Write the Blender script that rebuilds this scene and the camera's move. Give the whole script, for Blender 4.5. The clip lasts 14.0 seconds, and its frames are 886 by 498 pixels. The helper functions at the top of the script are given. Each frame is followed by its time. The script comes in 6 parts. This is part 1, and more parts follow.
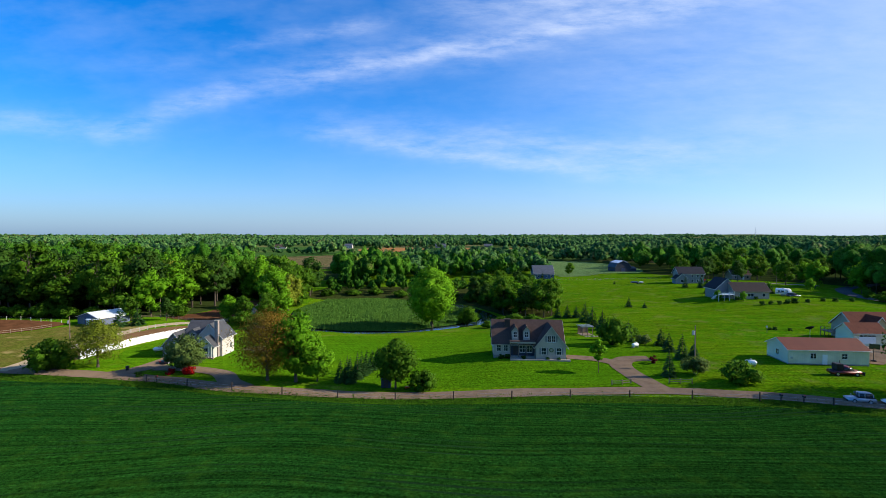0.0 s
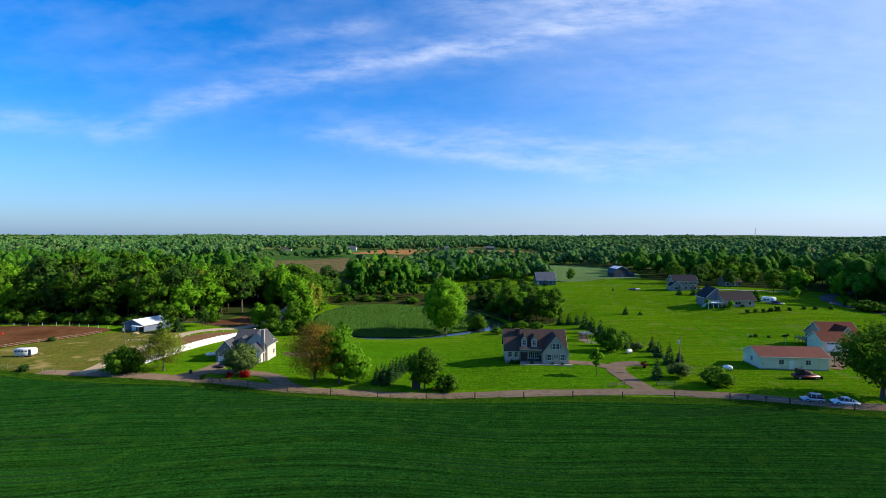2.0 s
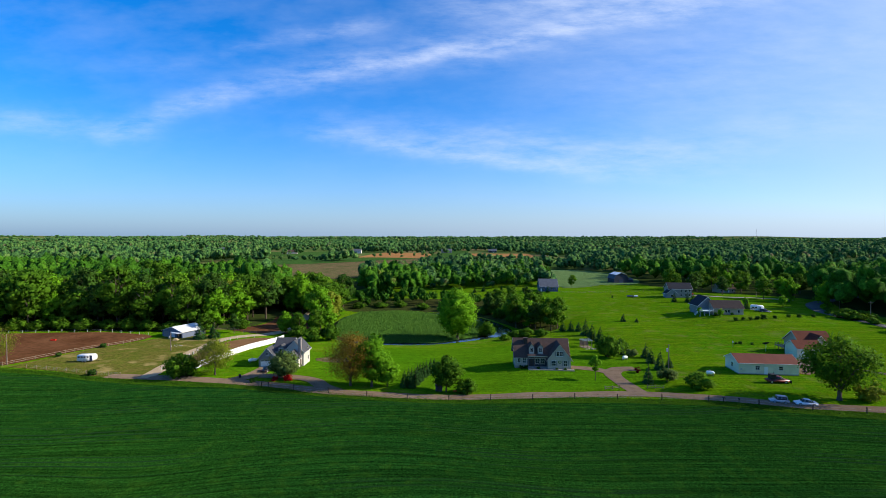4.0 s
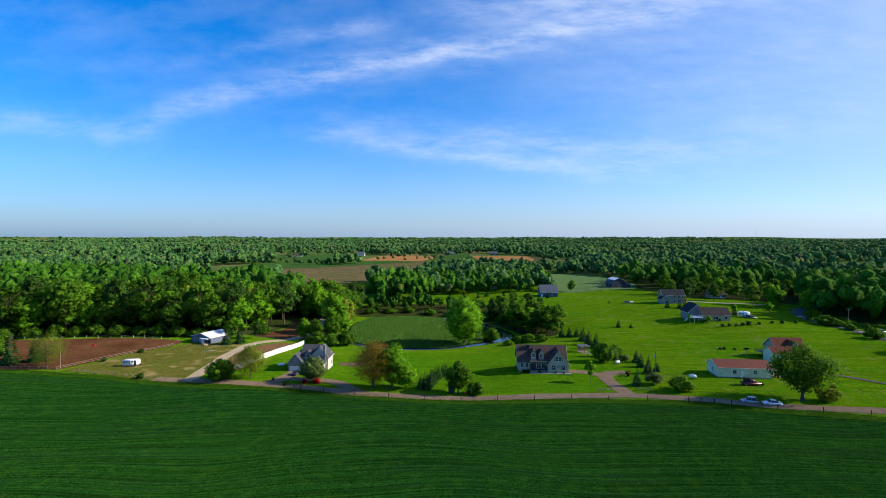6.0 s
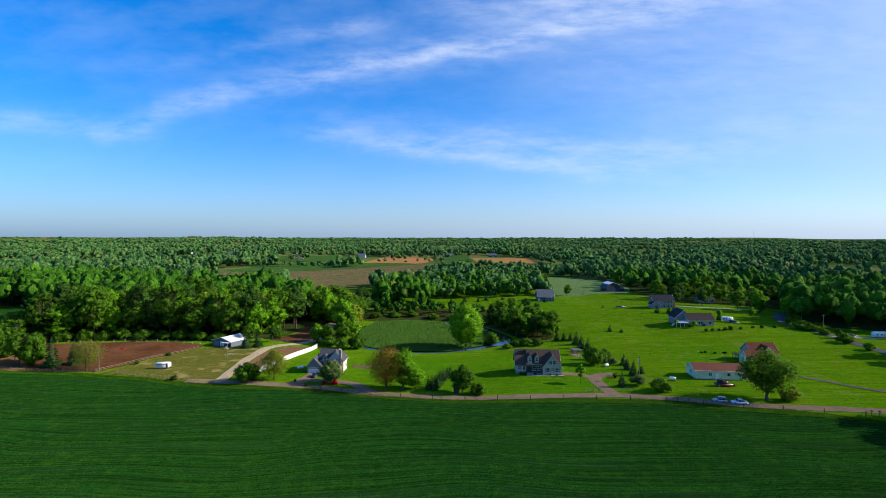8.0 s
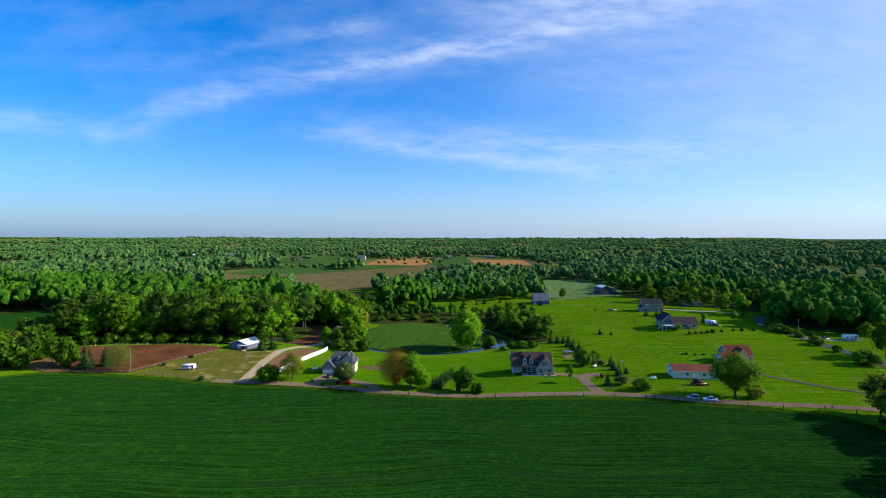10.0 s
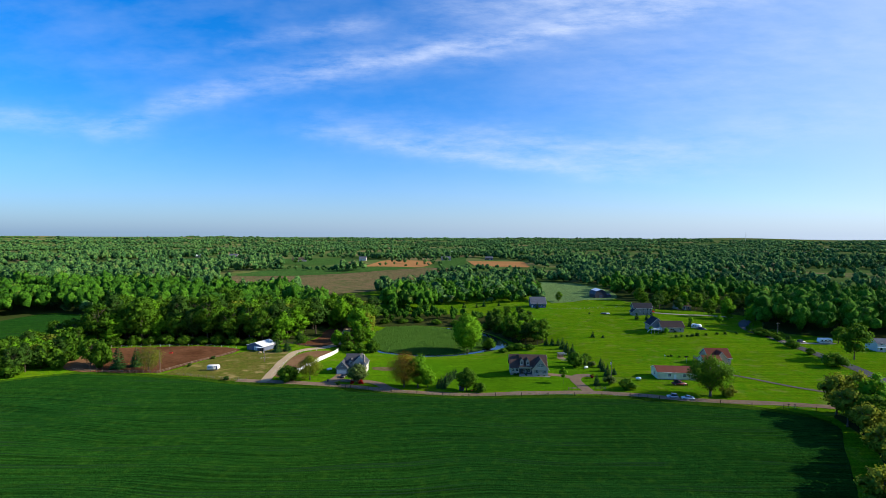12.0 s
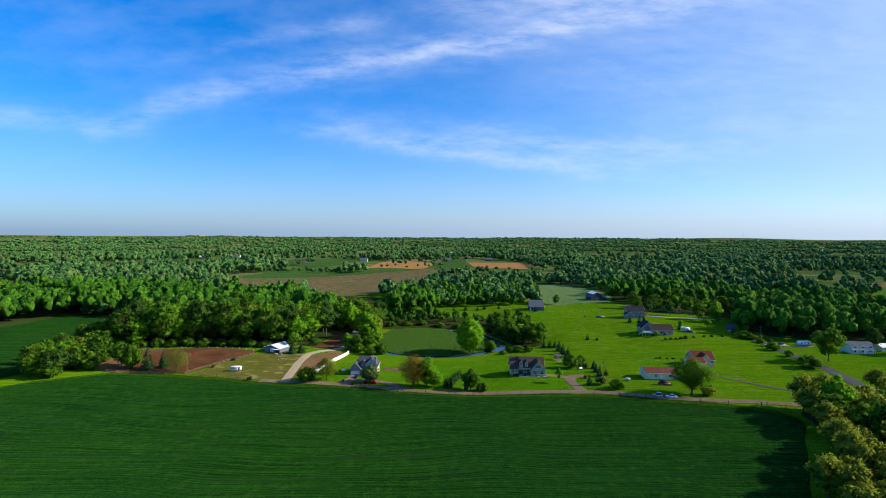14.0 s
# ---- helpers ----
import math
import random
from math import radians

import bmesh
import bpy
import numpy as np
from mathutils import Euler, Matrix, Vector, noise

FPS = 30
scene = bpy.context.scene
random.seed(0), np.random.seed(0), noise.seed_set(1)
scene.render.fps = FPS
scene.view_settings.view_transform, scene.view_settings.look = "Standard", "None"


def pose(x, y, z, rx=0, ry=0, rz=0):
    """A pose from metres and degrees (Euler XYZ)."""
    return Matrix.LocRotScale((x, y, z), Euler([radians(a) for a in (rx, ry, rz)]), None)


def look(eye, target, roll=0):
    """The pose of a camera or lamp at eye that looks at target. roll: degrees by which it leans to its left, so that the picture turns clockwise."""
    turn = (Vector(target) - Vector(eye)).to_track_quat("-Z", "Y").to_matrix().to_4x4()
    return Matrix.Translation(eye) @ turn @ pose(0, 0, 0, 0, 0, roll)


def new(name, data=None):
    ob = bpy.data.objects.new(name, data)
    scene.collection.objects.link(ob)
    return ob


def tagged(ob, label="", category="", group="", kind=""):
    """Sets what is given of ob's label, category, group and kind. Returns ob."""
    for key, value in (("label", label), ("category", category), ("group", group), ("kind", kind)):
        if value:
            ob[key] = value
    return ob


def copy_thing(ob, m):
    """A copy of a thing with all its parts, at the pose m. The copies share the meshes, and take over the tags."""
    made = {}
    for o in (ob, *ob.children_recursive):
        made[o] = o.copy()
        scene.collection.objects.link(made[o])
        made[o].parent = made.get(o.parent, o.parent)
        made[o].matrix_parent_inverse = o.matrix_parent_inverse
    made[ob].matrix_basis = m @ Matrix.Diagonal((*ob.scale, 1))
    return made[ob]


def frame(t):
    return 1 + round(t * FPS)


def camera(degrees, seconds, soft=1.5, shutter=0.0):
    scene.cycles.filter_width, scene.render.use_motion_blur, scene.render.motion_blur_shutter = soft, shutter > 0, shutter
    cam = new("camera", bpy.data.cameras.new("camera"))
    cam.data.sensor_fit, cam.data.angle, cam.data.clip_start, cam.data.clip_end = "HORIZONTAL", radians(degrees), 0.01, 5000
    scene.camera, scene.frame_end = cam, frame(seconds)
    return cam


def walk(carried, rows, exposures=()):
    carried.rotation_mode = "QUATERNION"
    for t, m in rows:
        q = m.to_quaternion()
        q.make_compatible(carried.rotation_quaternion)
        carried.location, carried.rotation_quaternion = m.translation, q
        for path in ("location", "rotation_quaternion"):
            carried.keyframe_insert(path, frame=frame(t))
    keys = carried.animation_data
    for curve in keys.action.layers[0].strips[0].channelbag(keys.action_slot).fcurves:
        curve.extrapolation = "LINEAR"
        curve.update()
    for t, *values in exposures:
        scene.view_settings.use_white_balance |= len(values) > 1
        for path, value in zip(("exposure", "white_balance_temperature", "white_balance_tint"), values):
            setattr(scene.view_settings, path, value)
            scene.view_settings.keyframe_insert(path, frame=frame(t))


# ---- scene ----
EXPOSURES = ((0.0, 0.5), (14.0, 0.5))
cam = camera(84.0, 14.0, 0.5)
# seconds, x, y, z, yaw, pitch, roll
ROWS = [
    (0.0, 0.00, 0.00, 28.00, 0.000, -1.645, 0.000),
    (0.5, -1.14, -4.16, 29.42, 0.013, -1.632, -0.010),
    (1.0, -2.37, -8.30, 30.80, -0.005, -1.640, -0.011),
    (1.5, -3.58, -12.43, 32.15, 0.009, -1.640, -0.063),
    (2.0, -4.83, -16.61, 33.53, 0.033, -1.660, -0.065),
    (2.5, -6.03, -20.85, 34.93, 0.127, -1.652, -0.028),
    (3.0, -7.28, -25.12, 36.44, 0.152, -1.635, -0.062),
    (5.5, -12.14, -46.14, 43.63, 0.211, -1.578, -0.051),
    (6.0, -12.87, -50.26, 45.07, 0.229, -1.568, -0.038),
    (6.5, -13.53, -54.42, 46.45, 0.186, -1.559, -0.057),
    (7.0, -14.06, -58.66, 47.83, 0.124, -1.571, -0.046),
    (7.5, -14.64, -62.86, 49.28, 0.073, -1.584, -0.065),
    (8.0, -15.16, -67.20, 50.69, 0.072, -1.599, -0.096),
    (10.5, -17.75, -89.47, 57.47, -0.257, -1.669, -0.097),
    (11.0, -18.37, -94.08, 58.89, -0.296, -1.691, -0.131),
    (11.5, -19.21, -98.67, 60.32, -0.354, -1.713, -0.156),
    (12.0, -19.91, -103.36, 61.92, -0.371, -1.737, -0.222),
    (12.5, -20.72, -108.02, 63.53, -0.378, -1.762, -0.188),
    (13.0, -21.54, -112.66, 65.03, -0.405, -1.798, -0.185),
    (13.5, -22.43, -117.33, 66.44, -0.452, -1.816, -0.213),
    (14.0, -23.44, -121.94, 68.02, -0.527, -1.844, -0.281),
]
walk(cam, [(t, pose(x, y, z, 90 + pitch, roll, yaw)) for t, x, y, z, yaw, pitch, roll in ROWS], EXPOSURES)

# ---- light ----
SUN_EL, SUN_AZ = radians(28), radians(90)
sun = new("sun", bpy.data.lights.new("sun", "SUN"))
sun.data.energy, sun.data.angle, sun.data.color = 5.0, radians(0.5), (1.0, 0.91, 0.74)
sun.matrix_world = look((0, 0, 0), (-math.sin(SUN_AZ) * math.cos(SUN_EL), -math.cos(SUN_AZ) * math.cos(SUN_EL), -math.sin(SUN_EL)))


def sky():
    w = bpy.data.worlds.new("sky")
    scene.world = w
    w.use_nodes = True
    nt = w.node_tree
    nt.nodes.clear()
    N, K = nt.nodes.new, nt.links.new

    def m(op, a, b=None, c=None, clamp=False):
        n = N("ShaderNodeMath")
        n.operation, n.use_clamp = op, clamp
        for i, v in enumerate((a, b, c)):
            if v is None:
                continue
            if isinstance(v, (int, float)):
                n.inputs[i].default_value = v
            else:
                K(v, n.inputs[i])
        return n.outputs[0]

    air = N("ShaderNodeTexSky")
    air.sky_type, air.sun_disc = "NISHITA", False
    air.sun_elevation, air.sun_rotation = SUN_EL, SUN_AZ
    air.altitude, air.air_density, air.dust_density, air.ozone_density = 250, 1.0, 0.5, 3.0
    hue = N("ShaderNodeHueSaturation")
    hue.inputs["Saturation"].default_value = 1.25
    tint = N("ShaderNodeMix")
    tint.data_type, tint.blend_type = "RGBA", "MULTIPLY"
    tint.inputs["Factor"].default_value = 1.0
    tint.inputs[7].default_value = SKY_TINT
    K(air.outputs[0], tint.inputs[6])
    K(tint.outputs[2], hue.inputs["Color"])
    co = N("ShaderNodeTexCoord")
    sep = N("ShaderNodeSeparateXYZ")
    K(co.outputs["Generated"], sep.inputs[0])
    dy = m("MAXIMUM", sep.outputs[1], 0.05)
    u, v = m("DIVIDE", sep.outputs[0], dy), m("DIVIDE", sep.outputs[2], dy)
    flat = N("ShaderNodeCombineXYZ")
    K(u, flat.inputs[0])
    K(v, flat.inputs[1])

    def noise_at(scale, detail, stretch, turn, rough=0.6):
        mp = N("ShaderNodeMapping")
        mp.inputs["Rotation"].default_value = (0, 0, turn)
        mp.inputs["Scale"].default_value = (1, stretch, 1)
        K(flat.outputs[0], mp.inputs[0])
        t = N("ShaderNodeTexNoise")
        t.inputs["Scale"].default_value, t.inputs["Detail"].default_value, t.inputs["Roughness"].default_value = scale, detail, rough
        K(mp.outputs[0], t.inputs[0])
        return t.outputs[0]

    warp = m("SUBTRACT", noise_at(5, 4, 1.5, -0.3), 0.5)
    fine = noise_at(9, 8, 4.0, -0.25, 0.65)
    soft = noise_at(3.2, 5, 2.5, -0.2)

    def streak(u0, v0, u1, v1, half, gain, wob=0.07):
        """A wisp of cirrus along a line of the sky, thinning to its ends."""
        L = math.hypot(u1 - u0, v1 - v0)
        cu, cv = (u1 - u0) / L, (v1 - v0) / L
        a = m("ADD", m("MULTIPLY", m("SUBTRACT", u, u0), cu), m("MULTIPLY", m("SUBTRACT", v, v0), cv))
        b = m("SUBTRACT", m("MULTIPLY", m("SUBTRACT", v, v0), cu), m("MULTIPLY", m("SUBTRACT", u, u0), cv))
        b = m("ADD", b, m("MULTIPLY", warp, wob))
        s = m("DIVIDE", m("SUBTRACT", a, L / 2), L / 2)
        ends = m("SUBTRACT", 1.0, m("MULTIPLY", s, s), clamp=True)
        q = m("DIVIDE", b, half)
        across = m("POWER", 2.718, m("MULTIPLY", m("MULTIPLY", q, q), -1.0))
        return m("MULTIPLY", m("MULTIPLY", ends, across), gain)

    total = None
    for args in ((-0.72, 0.185, -0.38, 0.31, 0.022, 0.75), (-0.60, 0.262, 0.70, 0.490, 0.018, 0.5), (-0.56, 0.275, 0.55, 0.46, 0.045, 0.42), (-1.15, 0.25, -0.54, 0.200, 0.024, 0.85),
                 (-0.34, 0.212, 0.54, 0.095, 0.014, 1.0), (-0.34, 0.225, 0.72, 0.118, 0.034, 1.0), (0.2, 0.12, 1.05, 0.27, 0.045, 0.6),
                 (-0.12, 0.455, 0.80, 0.495, 0.040, 0.7), (-0.36, 0.385, -0.08, 0.432, 0.018, 0.5), (0.1, 0.25, 1.2, 0.43, 0.12, 0.32), (-0.2, 0.07, 0.5, 0.085, 0.03, 0.2),
                 (-0.46, 0.375, -0.32, 0.392, 0.014, 0.3), (-0.75, 0.33, -0.4, 0.36, 0.02, 0.15)):
        k = streak(*args)
        total = k if total is None else m("ADD", total, k)
    tex = m("MULTIPLY_ADD", fine, 2.6, -0.85, clamp=True)
    total = m("MULTIPLY", total, m("MULTIPLY_ADD", tex, 0.85, 0.12))
    thin = m("MULTIPLY", m("MULTIPLY_ADD", soft, 3.0, -1.30, clamp=True), 0.20)
    total = m("MULTIPLY", m("ADD", total, thin), m("GREATER_THAN", sep.outputs[1], 0.05))
    low = m("MULTIPLY", sep.outputs[2], 3.0, clamp=True)
    total = m("MULTIPLY", m("MULTIPLY", total, low, clamp=True), CLOUD)
    mix = N("ShaderNodeMix")
    mix.data_type = "RGBA"
    K(total, mix.inputs["Factor"])
    hz = N("ShaderNodeMix")
    hz.data_type = "RGBA"
    glow = m("ADD", m("MULTIPLY", sep.outputs[0], math.sin(SUN_AZ)), m("MULTIPLY", sep.outputs[1], math.cos(SUN_AZ)))
    glow = m("MULTIPLY", m("POWER", m("MAXIMUM", m("MULTIPLY_ADD", glow, 0.5, 0.5), 0.0), 3.0), 1.1)
    low_haze = m("POWER", 2.718, m("MULTIPLY", m("MAXIMUM", sep.outputs[2], 0.0), -9.0))
    K(m("MAXIMUM", glow, m("MULTIPLY", low_haze, m("MULTIPLY_ADD", sep.outputs[0], 0.08, 0.86))), hz.inputs["Factor"])
    K(hue.outputs[0], hz.inputs[6])
    veil = N("ShaderNodeMix")
    veil.data_type = "RGBA"
    K(m("MULTIPLY_ADD", sep.outputs[0], 0.75, 0.5, clamp=True), veil.inputs["Factor"])
    veil.inputs[6].default_value, veil.inputs[7].default_value = HAZE_FAR, HAZE_SUN
    K(veil.outputs[2], hz.inputs[7])
    K(hz.outputs[2], mix.inputs[6])
    mix.inputs[7].default_value = (4.9, 5.5, 6.9, 1)
    bg = N("ShaderNodeBackground")
    bg.inputs["Strength"].default_value = SKY
    K(mix.outputs[2], bg.inputs["Color"])
    out = N("ShaderNodeOutputWorld")
    K(bg.outputs[0], out.inputs[0])


SKY, CLOUD = 0.118, 0.75
SKY_TINT = (0.82, 1.01, 1.37, 1)
HAZE_FAR, HAZE_SUN = (1.12, 1.95, 3.3, 1), (3.3, 4.1, 5.3, 1)
sky()

# ---- materials ----


class Mat:
    """A small builder of node materials in object or world coordinates."""

    def __init__(self, name, rough=0.8, metal=0.0, spec=0.3, space="Object"):
        self.m = bpy.data.materials.new(name)
        self.m.use_nodes = True
        self.t = self.m.node_tree
        self.b = self.t.nodes["Principled BSDF"]
        self.b.inputs["Roughness"].default_value = rough
        self.b.inputs["Diffuse Roughness"].default_value = 0.4 if rough >= 0.9 else 0.0
        self.b.inputs["Metallic"].default_value = metal
        self.b.inputs["Specular IOR Level"].default_value = spec
        if space == "World":
            self.co = self.N("ShaderNodeNewGeometry").outputs["Position"]
        else:
            self.co = self.N("ShaderNodeTexCoord").outputs["Object"]

    def N(self, kind):
        return self.t.nodes.new(kind)

    def K(self, a, b):
        self.t.links.new(a, b)

    def noise(self, scale, detail=4, stretch=(1, 1, 1), rough=0.6, turn=0.0):
        mp = self.N("ShaderNodeMapping")
        mp.inputs["Scale"].default_value = stretch
        mp.inputs["Rotation"].default_value = (0, 0, turn)
        self.K(self.co, mp.inputs[0])
        n = self.N("ShaderNodeTexNoise")
        n.inputs["Scale"].default_value, n.inputs["Detail"].default_value, n.inputs["Roughness"].default_value = scale, detail, rough
        self.K(mp.outputs[0], n.inputs[0])
        return n.outputs[0]

    def ramp(self, fac, *stops):
        r = self.N("ShaderNodeValToRGB")
        while len(r.color_ramp.elements) < len(stops):
            r.color_ramp.elements.new(0.5)
        for e, (p, c) in zip(r.color_ramp.elements, stops):
            e.position, e.color = p, (*c, 1) if len(c) == 3 else c
        self.K(fac, r.inputs[0])
        return r.outputs[0]

    def mix(self, fac, a, b, mode="MIX"):
        n = self.N("ShaderNodeMix")
        n.data_type, n.blend_type = "RGBA", mode
        for i, v in ((0, fac), (6, a), (7, b)):
            if isinstance(v, (int, float)):
                n.inputs[i].default_value = v
            elif isinstance(v, tuple):
                n.inputs[i].default_value = (*v, 1)
            else:
                self.K(v, n.inputs[i])
        return n.outputs[2]

    def math(self, op, a, b=0.0, c=0.0, clamp=False):
        n = self.N("ShaderNodeMath")
        n.operation, n.use_clamp = op, clamp
        for i, v in enumerate((a, b, c)):
            if isinstance(v, (int, float)):
                n.inputs[i].default_value = v
            else:
                self.K(v, n.inputs[i])
        return n.outputs[0]

    def bump(self, height, strength=0.5, dist=0.1):
        n = self.N("ShaderNodeBump")
        n.inputs["Strength"].default_value, n.inputs["Distance"].default_value = strength, dist
        self.K(height, n.inputs["Height"])
        self.K(n.outputs[0], self.b.inputs["Normal"])

    def col(self, c):
        if isinstance(c, tuple):
            self.b.inputs["Base Color"].default_value = (*c, 1)
        else:
            self.K(c, self.b.inputs["Base Color"])
        return self.m


def plain(name, colour, rough=0.6, metal=0.0, vary=0.12, scale=1.5, spec=0.3):
    """Paint or metal with faint mottling at two scales."""
    m = Mat(name, rough, metal, spec)
    n = m.math("ADD", m.math("MULTIPLY", m.noise(scale, 5), 0.6), m.math("MULTIPLY", m.noise(scale * 9, 3), 0.4))
    lo, hi = tuple(c * (1 - vary) for c in colour), tuple(min(1, c * (1 + vary)) for c in colour)
    return m.col(m.ramp(n, (0.3, lo), (0.7, hi)))


def siding(name, colour, pitch=0.2):
    """Horizontal lap boards."""
    m = Mat(name, 0.55)
    sep = m.N("ShaderNodeSeparateXYZ")
    m.K(m.co, sep.inputs[0])
    f = m.math("FRACT", m.math("MULTIPLY", sep.outputs[2], 1 / pitch))
    m.bump(f, 0.6, 0.03)
    n = m.noise(0.8, 6)
    c = m.ramp(n, (0.3, tuple(v * 0.88 for v in colour)), (0.7, colour))
    line = m.math("GREATER_THAN", f, 0.88)
    return m.col(m.mix(m.math("MULTIPLY", line, 0.25), c, tuple(v * 0.6 for v in colour)))


def shingle(name, colour, pitch=0.3):
    m = Mat(name, 0.9, spec=0.15)
    br = m.N("ShaderNodeTexVoronoi")
    br.inputs["Scale"].default_value = 1 / pitch
    m.K(m.co, br.inputs["Vector"])
    n = m.noise(0.5, 6)
    c = m.ramp(n, (0.3, tuple(v * 0.75 for v in colour)), (0.7, tuple(v * 1.2 for v in colour)))
    c = m.mix(0.35, c, m.ramp(br.outputs["Color"], (0.0, tuple(v * 0.6 for v in colour)), (1.0, tuple(v * 1.4 for v in colour))))
    m.bump(br.outputs["Distance"], 0.4, 0.03)
    return m.col(c)


def ribbed(name, colour, pitch=0.45, rough=0.45):
    """Ribbed sheet-metal roofing or wall sheeting."""
    m = Mat(name, rough, 0.0, 0.2)
    sep = m.N("ShaderNodeSeparateXYZ")
    m.K(m.co, sep.inputs[0])
    f = m.math("PINGPONG", m.math("MULTIPLY", sep.outputs[0], 1 / pitch), 0.5)
    m.bump(f, 0.5, 0.04)
    n = m.noise(0.4, 6, (1, 0.3, 1))
    return m.col(m.ramp(n, (0.3, tuple(v * 0.82 for v in colour)), (0.7, tuple(v * 1.1 for v in colour))))


def turf(name, a, b, c, streak=0.0, turn=0.0, grain=1.0, bare=0.0, outland=False):
    """Grass: broad patches, tufts, blades; streak: mowing or drilling lines."""
    m = Mat(name, 1.0, spec=0.0, space="World")
    big, mid, fine = m.noise(0.025, 5), m.noise(0.3 * grain, 6, rough=0.7), m.noise(2.2 * grain, 6, rough=0.75)
    col = m.mix(m.ramp(big, (0.35, (0, 0, 0)), (0.65, (1, 1, 1))), a, b)
    col = m.mix(m.math("MULTIPLY", m.ramp(mid, (0.42, (0, 0, 0)), (0.62, (1, 1, 1))), 0.7), col, c)
    col = m.mix(0.75, col, m.ramp(fine, (0.38, (0.2, 0.2, 0.2)), (0.62, (1.3, 1.3, 1.25))), "MULTIPLY")
    if streak:
        s = m.noise(0.9, 3, (0.03, 1.0, 1), turn=turn)
        col = m.mix(streak, col, m.ramp(s, (0.4, (0.45, 0.5, 0.4)), (0.6, (1, 1, 1))), "MULTIPLY")
    if bare:
        p = m.noise(0.12, 6)
        col = m.mix(m.math("MULTIPLY", m.ramp(p, (0.55, (0, 0, 0)), (0.68, (1, 1, 1))), bare), col, (0.30, 0.22, 0.09))
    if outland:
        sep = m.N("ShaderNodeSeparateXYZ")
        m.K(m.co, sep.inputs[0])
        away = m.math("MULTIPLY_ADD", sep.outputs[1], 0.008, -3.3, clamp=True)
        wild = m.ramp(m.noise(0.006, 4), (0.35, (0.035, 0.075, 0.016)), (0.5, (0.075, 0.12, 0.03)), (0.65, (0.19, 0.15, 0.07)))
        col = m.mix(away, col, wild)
    h = m.math("ADD", m.math("MULTIPLY", fine, 0.5), mid)
    m.bump(h, 0.8, 0.25)
    return m.col(col)


def crop_material():
    """Young cereal: drilled rows along the contour, wheel tracks in pairs."""
    m = Mat("young_cereal", 1.0, spec=0.0, space="World")
    sep = m.N("ShaderNodeSeparateXYZ")
    m.K(m.co, sep.inputs[0])
    bend = m.math("MULTIPLY", m.math("SUBTRACT", m.noise(0.007, 2), 0.5), 40.0)
    v = m.math("ADD", m.math("ADD", sep.outputs[1], bend), m.math("MULTIPLY", sep.outputs[0], 0.05))
    fine, mid, big = m.noise(2.4, 6, rough=0.75), m.noise(0.35, 6), m.noise(0.015, 4)
    rows = m.N("ShaderNodeTexNoise")
    rows.inputs["Scale"].default_value, rows.inputs["Detail"].default_value = 1.0, 3
    cb = m.N("ShaderNodeCombineXYZ")
    m.K(m.math("MULTIPLY", sep.outputs[0], 0.02), cb.inputs[0])
    m.K(m.math("MULTIPLY", v, 1.6), cb.inputs[1])
    m.K(cb.outputs[0], rows.inputs[0])
    track = None
    for period, shift, width in ((13.0, 0.0, 0.04), (13.0, 0.13, 0.04), (7.1, 0.4, 0.045)):
        f = m.math("FRACT", m.math("ADD", m.math("MULTIPLY", v, 1 / period), shift))
        f = m.math("LESS_THAN", f, width)
        track = f if track is None else m.math("MAXIMUM", track, f)
    broken = m.ramp(m.noise(0.03, 3), (0.42, (0, 0, 0)), (0.58, (1, 1, 1)))
    track = m.math("MULTIPLY", m.math("MULTIPLY", track, broken), 0.85)
    col = m.mix(m.ramp(big, (0.35, (0, 0, 0)), (0.65, (1, 1, 1))), CROP_A, CROP_B)
    col = m.mix(0.75, col, m.ramp(rows.outputs[0], (0.38, (0.42, 0.42, 0.42)), (0.60, (1.2, 1.2, 1.2))), "MULTIPLY")
    col = m.mix(0.8, col, m.ramp(fine, (0.37, (0.15, 0.15, 0.15)), (0.63, (1.3, 1.3, 1.3))), "MULTIPLY")
    col = m.mix(m.math("MULTIPLY", m.ramp(mid, (0.5, (0, 0, 0)), (0.7, (1, 1, 1))), 0.3), col, (0.04, 0.11, 0.01))
    col = m.mix(track, col, (0.012, 0.035, 0.012))
    h = m.math("ADD", m.math("MULTIPLY", fine, 0.6), rows.outputs[0])
    m.bump(h, 0.9, 0.3)
    return m.col(col)


def loose(name, a, b, c, scale=1.0):
    """Gravel, soil or asphalt: patches, stains and grit."""
    m = Mat(name, 1.0, spec=0.0, space="World")
    big, mid, fine = m.noise(0.06 * scale, 5), m.noise(0.6 * scale, 6), m.noise(6 * scale, 4)
    col = m.mix(m.ramp(big, (0.35, (0, 0, 0)), (0.65, (1, 1, 1))), a, b)
    col = m.mix(m.math("MULTIPLY", m.ramp(mid, (0.45, (0, 0, 0)), (0.7, (1, 1, 1))), 0.6), col, c)
    col = m.mix(0.4, col, m.ramp(fine, (0.3, (0.45, 0.45, 0.45)), (0.7, (1, 1, 1))), "MULTIPLY")
    m.bump(m.math("ADD", fine, m.math("MULTIPLY", mid, 2.0)), 0.7, 0.1)
    return m.col(col)


